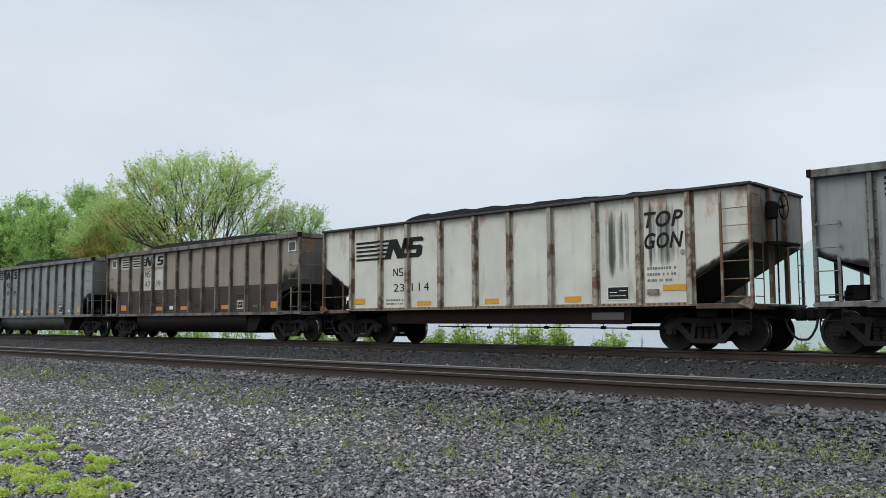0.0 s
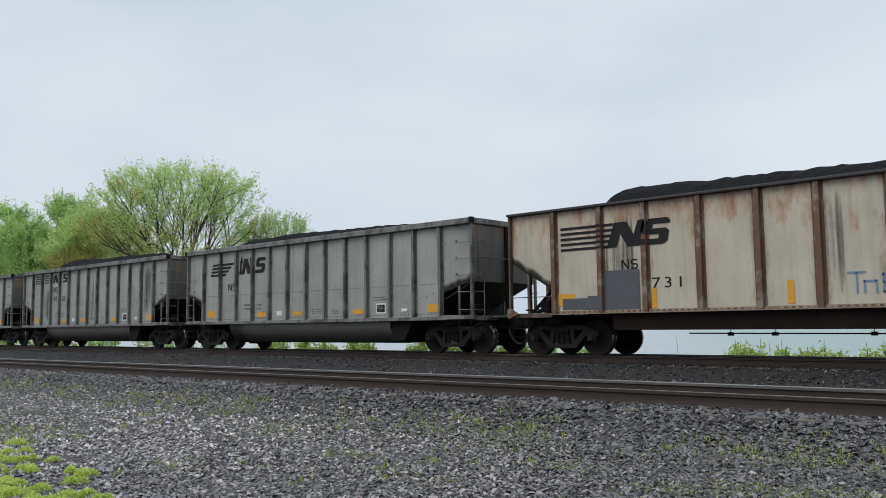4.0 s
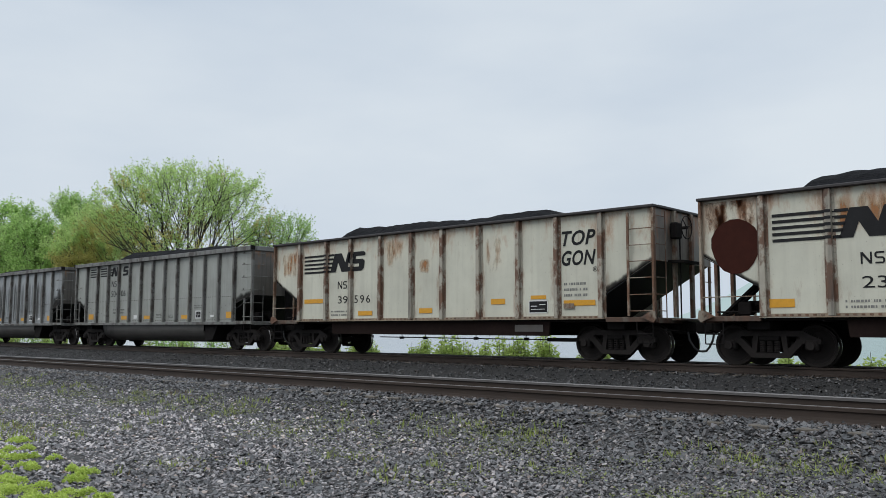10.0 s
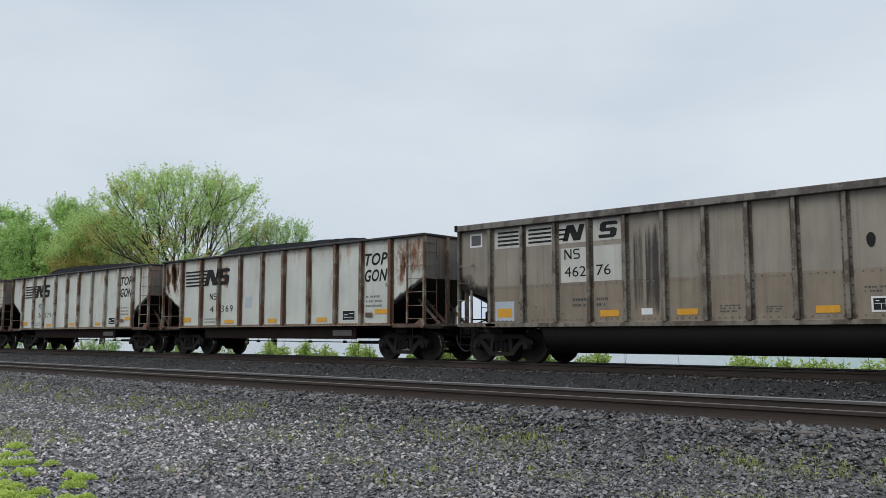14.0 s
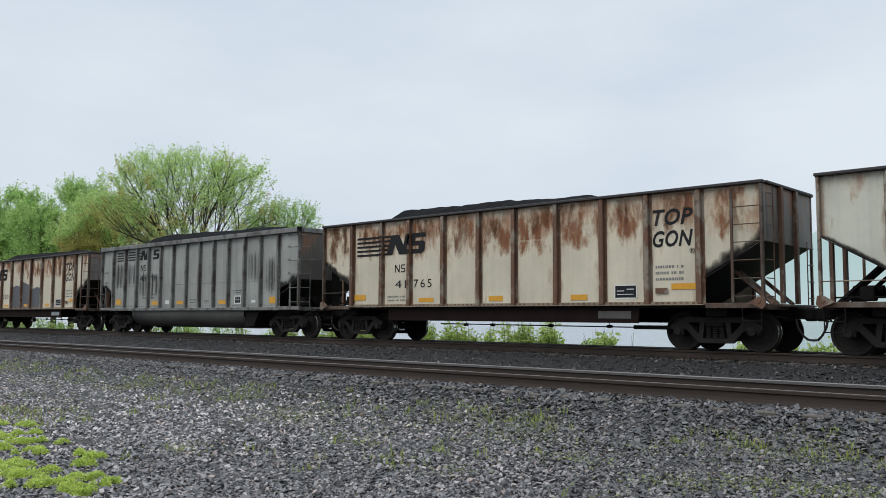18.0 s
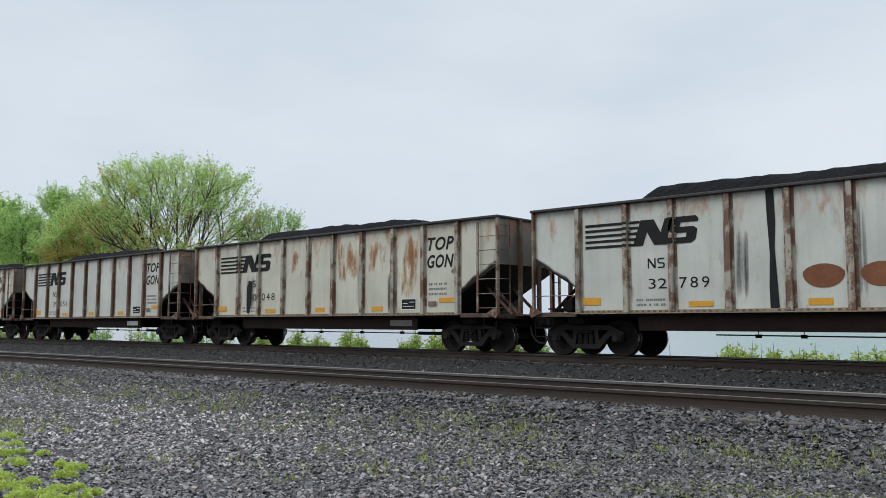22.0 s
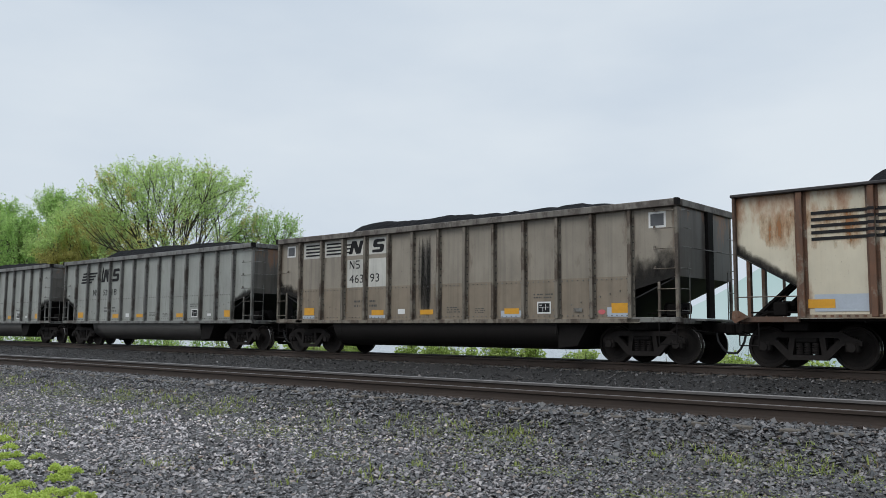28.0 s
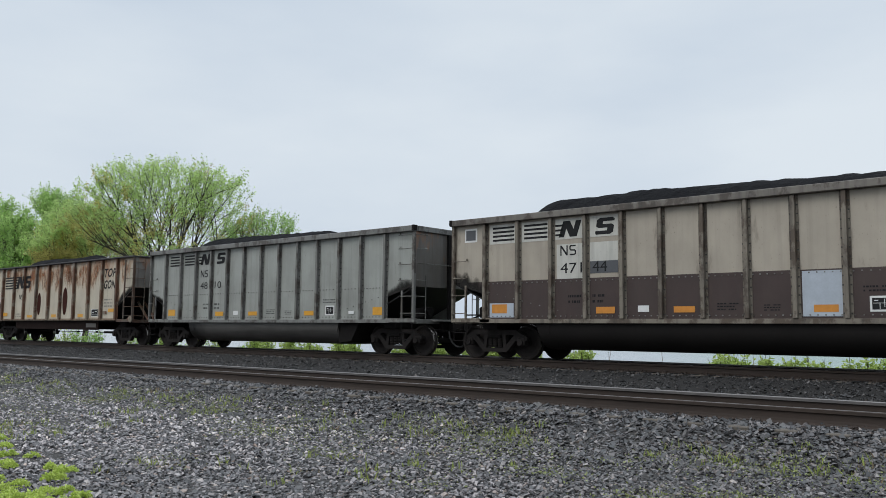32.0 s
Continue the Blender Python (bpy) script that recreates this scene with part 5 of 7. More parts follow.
# ---- gondola with a round belly and aluminium sides
def car_b(k, paint, left_no, right_no, emblem="plain"):
    car = tagged(new("coal_gondola"), LOOKS[paint], "freight car", "cars of the coal train")
    top, low, cut = 3.67, 1.075, (2.06, 1.74)
    tan = paint in ("tan", "two")
    skin = M["two_pale" if k == 28 else paint]
    chord, rib = M["chord_t" if tan else "chord_b"], M["rib_t" if tan else "rib_b"]
    xs = [-HALF_B + 0.05] + RIBS_B + [HALF_B - 0.05]
    for i, (a, b) in enumerate(zip(xs, xs[1:])):
        l0, l1 = (cut[0], cut[1]) if i == 0 else (cut[1], cut[0]) if i == len(xs) - 2 else (low, low)
        hang("panel", kept(("pb", i), lambda: panel_mesh(a, b, l0, l1, top)), skin, car)
        if 0 < i < len(xs) - 2:
            tagged(hang("bolt_row", kept(("bolts", i), lambda: rivets_mesh(a, b, l0, l1)), M["rib_b"], car), kind="stuff")
    for r in RIBS_B:
        ob = hang("rib", kept("rib_b", lambda: rib_mesh(1.08, top - 0.002, 0.045, 0.10, (1,))), rib, car)
        ob.location = (r, 0, 0)
        rs = tagged(hang("rivet_strip", kept("rivets_b", lambda: rivet_strip_mesh(1.08, top, 0.075)), M["rivet"], car), kind="stuff")
        rs.location = (r, 0, 0)
    sl = kept("slant", lambda: slant_rivets_mesh(-6.1, -3.9, 1.80, 1.30))
    tagged(hang("bolt_row", sl, M["rib_b"], car), kind="stuff")
    tagged(hang("bolt_row", kept("slant_back", lambda: mirrored(sl)), M["rib_b"], car), kind="stuff")
    hang("far_side", kept("far_b", lambda: far_side_mesh(HALF_B - 0.05, RIBS_B, low, top, cut)), skin, car)
    for r in RIBS_B:
        hang("rib", kept("far_rib_b", lambda: far_rib_mesh(low, top)), rib, car).location = (r, 0, 0)
    for y0, y1 in ((-1.60, -1.39), (1.39, 1.60)):
        hang("top_chord", kept(("chord_b", y0), lambda: chord_mesh(HALF_B, 3.672, 3.84, y0, y1)), chord, car, "deep aluminium top rail")
    for s in (-1, 1):
        x0, x1 = sorted((s * (HALF_B - 0.08), s * (HALF_B + 0.06)))
        hang("end_chord", kept(("echord_b", s), lambda: end_chord_mesh(x0, x1, 3.672, 3.835)), chord, car)
        cx0, cx1 = sorted((s * (HALF_B - 0.05), s * (HALF_B + 0.045)))
        hang("corner_cap", kept(("cap_b", s), lambda: post_mesh(cx0, cx1, -1.612, -1.45, 3.69, 3.85)), M["under"], car, "black corner casting")
    common(car, HALF_B, k, paint, 3.78, 0.0)
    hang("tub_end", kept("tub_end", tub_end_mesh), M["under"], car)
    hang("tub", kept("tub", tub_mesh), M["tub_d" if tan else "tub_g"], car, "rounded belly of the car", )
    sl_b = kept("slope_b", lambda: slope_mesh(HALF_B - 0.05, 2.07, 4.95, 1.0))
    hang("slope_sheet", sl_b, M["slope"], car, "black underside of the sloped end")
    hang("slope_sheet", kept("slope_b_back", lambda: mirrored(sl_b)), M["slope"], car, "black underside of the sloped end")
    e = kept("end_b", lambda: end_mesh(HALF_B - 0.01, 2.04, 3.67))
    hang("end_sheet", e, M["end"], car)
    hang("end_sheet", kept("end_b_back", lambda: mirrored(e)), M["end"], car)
    sill = kept("sill_b", lambda: post_mesh(-HALF_B + 1.0, HALF_B - 1.0, -1.52, -1.30, 0.967, 1.074))
    hang("side_sill", sill, M["rib_t" if tan else "chord_b"], car)
    corner = kept("corner_b", lambda: post_mesh(HALF_B - 0.08, HALF_B + 0.0, -1.54, -1.442, 1.101, 3.67, True))
    hang("corner_post", corner, rib, car)
    hang("corner_post", kept("corner_b_back", lambda: mirrored(corner)), rib, car)
    far_c = kept("corner_b_far", lambda: post_mesh(HALF_B - 0.06, HALF_B + 0.0, 1.442, 1.54, 1.081, 3.67))
    hang("corner_post", far_c, rib, car)
    hang("corner_post", kept("corner_b_far_back", lambda: mirrored(far_c)), rib, car)
    for z in (3.57, 3.16, 2.69, 2.22):
        hang("grab_iron", kept("grab_b", lambda: grab_mesh(6.78, 7.3, [0.0])), rib, car).location = (0, 0, z)
    for z in (2.67, 2.2):
        hang("grab_iron", kept("grab_b_rear", lambda: grab_mesh(-7.3, -6.85, [0.0])), rib, car).location = (0, 0, z)
    hang("ladder_stile", kept("stile_b", lambda: post_mesh(6.86, 6.92, -1.54, -1.49, 1.101, 1.92)), rib, car)
    for z in (1.25, 1.75):
        hang("rung", kept("rung_b", lambda: rungs_mesh(6.86, 7.34, [0.0])), rib, car).location = (0, 0, z)
    hang("ladder_stile", kept("stile_b_rear", lambda: post_mesh(-6.90, -6.84, -1.54, -1.49, 1.101, 2.0)), rib, car)
    for z in (1.23, 1.72):
        hang("rung", kept("rung_b_rear", lambda: rungs_mesh(-7.34, -6.86, [0.0])), rib, car).location = (0, 0, z)
    hang("end_ladder", kept("erungs_b", lambda: end_rungs_mesh(HALF_B + 0.06, -1.5, -1.08, [1.25, 1.75, 2.22])), M["rib_b"], car)
    hang("end_ladder", kept("erungs_bf", lambda: end_rungs_mesh(HALF_B + 0.05, 1.5, 1.12, [1.25, 1.75, 2.1])), M["rib_b"], car)
    hang("grab_iron", kept("egrab_b", lambda: end_rail_mesh(HALF_B)), M["rib_b"], car)
    p = kept("plat_b", lambda: platform_mesh(HALF_B))
    hang("end_platform", p, M["rib_b"], car)
    hang("end_platform", kept("plat_b_back", lambda: mirrored(p)), M["rib_t" if tan else "rib_b"], car)
    st = kept("step_b", lambda: stirrup_mesh(6.86, 7.3))
    hang("step", st, M["under"], car)
    hang("step", kept("step_b_back", lambda: mirrored(st)), M["under"], car)
    posts = kept("eposts_b", lambda: end_post_mesh(HALF_B - 0.01, (0.1,), 1.09, 3.67, 0.30))
    hang("end_post", posts, M["under"], car)
    hang("end_post", kept("eposts_b_back", lambda: mirrored(posts)), M["under"], car)
    gear = kept("gear_b", lambda: brake_gear_mesh(-HALF_B + 0.7))
    hang("brake_gear", gear, M["under"], car)
    hang("brake_gear", kept("gear_b_front", lambda: brake_gear_mesh(HALF_B - 0.45)), M["under"], car)

    # lettering
    d = HALF_B
    tape = M["orange" if paint == "two" else "yellow"]
    if emblem == "plain":
        ink = M["ink"]
        if tan:
            for p in ([quad(1.30 - d, 2.15 - d, 3.10, 3.62), quad(2.36 - d, 3.2 - d, 3.10, 3.62), quad(3.42 - d, 4.22 - d, 3.10, 3.62), quad(4.44 - d, 5.22 - d, 3.10, 3.62), quad(3.46 - d, 4.22 - d, 2.09, 2.97), quad(4.44 - d, 5.22 - d, 2.09 if k != 28 else 2.25, 2.97)]):
                mark(car, "white_field", [p], M["field_white"], [], 0, "white painted field behind the lettering")
        bars = [quad(a - d, b - d, 3.17 + 0.11 * i, 3.225 + 0.11 * i) for i in range(4) for a, b in ((1.40, 2.12), (2.44, 3.18))]
        bars += [quad(3.42 - d, 3.62 - d + 0.03 * i, 3.19 + 0.12 * i, 3.24 + 0.12 * i) for i in range(3)]
        for p in bars:
            mark(car, "emblem_stripe", [p], ink, [], 0.003)
        for p in (slanted(BLOCK_ONE, 3.52 - d, 4.2 - d, 3.15, 3.56, 0.14), slanted(BLOCK_TWO, 4.58 - d, 5.16 - d, 3.15, 3.56, 0.08)):
            mark(car, "emblem_block", [p], ink, [], 0.003)
        small_marks(car, 3.57 - d, 2.68, 0.24, 0.26)
        if left_no:
            letters(car, "number", left_no, 3.57 - d, 4.21 - d, 2.23, 2.49, ink, lift=0.003)
        if right_no:
            letters(car, "number", right_no, 4.51 - d, 4.92 - d, 2.24, 2.50, ink, lift=0.003)
    else:
        bars = [[(1.56 - d + 0.05 * i, 2.78 + 0.13 * i), (2.55 - d + 0.17 * i, 2.78 + 0.13 * i), (2.62 - d + 0.17 * i, 2.86 + 0.13 * i), (1.59 - d + 0.05 * i, 2.86 + 0.13 * i)] for i in range(4)]
        for p in bars:
            mark(car, "emblem_stripe", [p], M["ink"], RIBS_B)
        for p in ([slanted(BLOCK_ONE, 3.60 - d, 4.36 - d, 2.79, 3.35, 0.16), slanted(BLOCK_TWO, 4.44 - d, 5.10 - d, 2.79, 3.35, 0.1), [(3.45 - d, 2.79), (3.62 - d, 2.79), (3.58 - d, 3.1), (3.68 - d, 3.25), (3.60 - d, 3.5), (3.52 - d, 3.25)]]):
            mark(car, "emblem_block", [p], M["ink"], RIBS_B)
        small_marks(car, 2.75 - d, 2.21, 0.25, 0.26)
        if left_no:
            letters(car, "number", left_no, 3.68 - d, 4.22 - d, 2.20, 2.46, M["ink"])
        if right_no:
            letters(car, "number", right_no, 4.44 - d, 4.86 - d, 2.21, 2.47, M["ink"])
    for x0, x1, z0, z1 in TAPE.get(k, TAPE["b"]):
        mark(car, "reflector_tape", [quad(x0 - d, x1 - d, z0, z1)], tape, [], 0.004)
    mark(car, "white_label", [quad(5.73 - d, 6.02 - d, 1.24, 1.39)], M["sign_white"], [])
    mark(car, "data_plate", [quad(10.78 - d, 11.21 - d, 1.21, 1.52)], M["sign_white"], [], 0, "white framed data plate")
    mark(car, "data_plate_text", [quad(10.82 - d, 11.17 - d, 1.25, 1.48)], M["ink"], [], 0.003)
    mark(car, "data_plate_line", [quad(10.84 - d, 11.15 - d, 1.372, 1.382), quad(10.955 - d, 10.967 - d, 1.26, 1.37), quad(11.04 - d, 11.052 - d, 1.30, 1.46), quad(10.86 - d, 10.93 - d, 1.42, 1.44)], M["sign_white"], [], 0.006)
    tagged(mark(car, "small_print", lines(10.67 - d, 11.27 - d, 1.60, 1.76, 2, k) + lines(3.8 - d, 4.2 - d, 1.46, 1.74, 2, k + 3) + lines(4.5 - d, 4.86 - d, 1.46, 1.74, 2, k + 4) + lines(7.67 - d, 8.16 - d, 1.26, 1.45, 3, k + 5) + lines(8.7 - d, 9.07 - d, 1.24, 1.40, 3, k + 6), M["ink" if paint == "two" else "faint_dark"], []), kind="stuff")
    mark(car, "routing_box", [quad(11.90 - d, 12.15 - d, 1.25, 1.34)], M["sign_white" if not tan else "rib_b"], [], 0.02)
    if tan:
        for x in (0.41, 13.99):
            mark(car, "number_board", [quad(x - d, x + 0.44 - d, 3.20, 3.58)], M["sign_white"], [], 0, "white-framed black square")
            mark(car, "number_board_centre", [quad(x + 0.05 - d, x + 0.39 - d, 3.25, 3.53)], M["patch_grey"], [], 0.004)
    return car


def end_rail_mesh(half):
    bm = bmesh.new()
    bar(bm, (half + 0.09, -1.5, 2.72), (half + 0.12, 1.4, 2.72), 0.014)
    for z in (3.57, 3.16, 2.22):
        bar(bm, (half + 0.09, -1.5, z), (half + 0.09, -1.05, z), 0.012)
        bar(bm, (half + 0.09, -1.05, z), (half, -1.05, z + 0.04), 0.012)
    for z in (3.1, 2.3):
        bar(bm, (half + 0.09, 1.1, z), (half + 0.09, 1.5, z), 0.012)
    return finish("end_grab_rail", bm)


LOOKS = {
    "white": "white steel coal gondola with brown ribs, heaped with coal",
    "clean": "clean pale grey coal gondola with bold lettering, heaped with coal",
    "ash": "ash grey coal gondola with bold lettering, heaped with coal",
    "cream": "cream coal gondola with rust spots, heaped with coal",
    "rusty": "rust-streaked cream coal gondola on four-wheel bogies",
    "worn": "badly rusted cream coal gondola on four-wheel bogies",
    "grey": "grey aluminium coal gondola with a rounded belly",
    "slate": "slate grey aluminium coal gondola with a rounded belly",
    "dark_grey": "soot-streaked grey aluminium coal gondola with a rounded belly",
    "tan": "dirty tan coal gondola with white lettering fields",
    "two": "tan and dark brown coal gondola with white lettering fields",
}
TAPE = {
    "a": [(1.52, 2.05, 1.27, 1.45), (4.4, 5.0, 1.20, 1.32), (7.1, 7.6, 1.20, 1.34), (9.8, 10.3, 1.20, 1.34), (12.6, 13.2, 1.42, 1.56)],
    "b": [(1.38, 1.88, 1.23, 1.47), (4.60, 5.12, 1.21, 1.37), (6.64, 7.15, 1.22, 1.36), (9.72, 10.20, 1.21, 1.36), (12.97, 13.44, 1.21, 1.45)],
    3: [(1.52, 2.02, 1.27, 1.57), (4.15, 4.28, 1.16, 1.62), (7.31, 7.45, 1.18, 1.68), (9.85, 9.98, 1.18, 1.68), (12.79, 13.28, 1.17, 1.40)],
    9: [(1.65, 2.71, 1.66, 1.80), (4.37, 5.03, 1.23, 1.37), (7.06, 7.59, 1.27, 1.42), (9.80, 10.29, 1.48, 1.63), (11.15, 11.64, 1.59, 1.69), (12.19, 13.13, 1.40, 1.54)],
}
LOADS = {5: (2.1, 12.6, 0.54), 6: (2.4, 8.6, 0.54), 11: (3.4, 8.0, 0.33), 12: (4.0, 7.0, 0.18), 8: (1.7, 13.2, 0.46), 28: (2.0, 12.4, 0.55), 25: (2.4, 12.8, 0.47), 0: (2.6, 13.0, 0.42)}
TRAIN = [
    (-1, "b", "slate", "", ""), (0, "a", "white", "23", "114"), (1, "b", "two", "471", "39"), (2, "b", "slate", "490", "99"),
    (3, "a", "rusty", "25", "731"), (4, "c", "grey", "", ""), (5, "b", "grey", "497", "28"), (6, "c", "grey", "521", "37"),
    (7, "b", "grey", "504", "57"), (8, "a", "cream", "23", "763"), (9, "a", "cream", "39", "596"), (10, "b", "grey", "504", "06"),
    (11, "b", "dark_grey", "481", "91"), (12, "b", "tan", "462", "76"), (13, "a", "clean", "41", "369"), (14, "a", "clean", "36", "379"),
    (15, "a", "cream", "", "774"), (16, "a", "worn", "41", "765"), (17, "b", "grey", "481", "98"), (18, "a", "worn", "41", "200"),
    (19, "a", "clean", "32", "789"), (20, "a", "cream", "40", "048"), (21, "a", "clean", "39", "056"), (22, "a", "cream", "41", "232"),
    (23, "a", "ash", "41", "514"), (24, "a", "worn", "39", "308"), (25, "b", "tan", "463", "93"), (26, "c", "grey", "529", "18"),
    (27, "b", "grey", "488", "29"), (28, "b", "two", "471", "44"), (29, "b", "grey", "481", "10"), (30, "a", "rusty", "", ""),
    (31, "a", "cream", "", ""),
]
BRAKE_ENDS = {0, 9, 15, 19, 22}
CARS = []
for k, kind, paint, left_no, right_no in TRAIN:
    if kind == "a":
        car = car_a(k, paint, left_no, right_no, end="brake" if k in BRAKE_ENDS else "brace")
    else:
        car = car_b(k, paint, left_no, right_no, "plain" if kind == "b" else "tapered")
    CARS.append((k, car))


def place_in_train():
    """How far the middle of each car lies behind the middle of the car counted as 0."""
    body = {k: 14.39 if k in SHORT else 14.77 for k, *rest in TRAIN}
    kind = {k: t for k, t, *rest in TRAIN}
    back = {0: 0.0}
    for k in range(1, TRAIN[-1][0] + 1):
        back[k] = back[k - 1] + (body[k] + body[k - 1]) / 2 + REACH[kind[k]] + REACH[kind[k - 1]]
    back[-1] = -((body[0] + body[-1]) / 2 + REACH[kind[0]] + REACH[kind[-1]])
    return back


BACK = place_in_train()


# ================= plants =================
def leaf_mesh(name, centres, size, rng, droop=0.35, shape=0.55):
    """Many small folded leaves, each two triangles pairs along its midrib."""
    n = len(centres)
    c = np.asarray(centres, dtype=np.float64)
    d = rng.normal(size=(n, 3)); d[:, 2] = d[:, 2] * 0.6 - droop
    d /= np.linalg.norm(d, axis=1)[:, None]
    s = rng.normal(size=(n, 3))
    s -= (s * d).sum(1)[:, None] * d
    s /= np.linalg.norm(s, axis=1)[:, None]
    up = np.cross(d, s)
    ln = (size[0] + (size[1] - size[0]) * rng.random(n))[:, None]
    a = c
    b = c + d * ln * 0.5 + s * ln * shape * 0.5 + up * ln * 0.08
    e = c + d * ln
    f = c + d * ln * 0.5 - s * ln * shape * 0.5 + up * ln * 0.08
    v = np.stack([a, b, e, f], 1).reshape(-1, 3)
    q = np.arange(4 * n, dtype=np.int32)
    me = bpy.data.meshes.new(name)
    me.vertices.add(len(v)); me.vertices.foreach_set("co", v.ravel())
    me.loops.add(len(q)); me.loops.foreach_set("vertex_index", q)
    me.polygons.add(n); me.polygons.foreach_set("loop_start", np.arange(0, 4 * n, 4, dtype=np.int32))
    me.update(calc_edges=True)
    me.shade_flat()
    return me


def tube(verts, faces, pts, radii, sides=5):
    base = len(verts)
    for i, (p, r) in enumerate(zip(pts, radii)):
        d = (pts[min(i + 1, len(pts) - 1)] - pts[max(i - 1, 0)]).normalized()
        u = d.orthogonal().normalized()
        w = d.cross(u)
        for k in range(sides):
            a = 6.2832 * k / sides
            verts.append(p + r * (math.cos(a) * u + math.sin(a) * w))
    for i in range(len(pts) - 1):
        for k in range(sides):
            j = (k + 1) % sides
            faces.append((base + i * sides + k, base + i * sides + j, base + (i + 1) * sides + j, base + (i + 1) * sides + k))


def bend(a, b, c, n):
    return [(1 - t) ** 2 * a + 2 * t * (1 - t) * b + t * t * c for t in [i / n for i in range(n + 1)]]


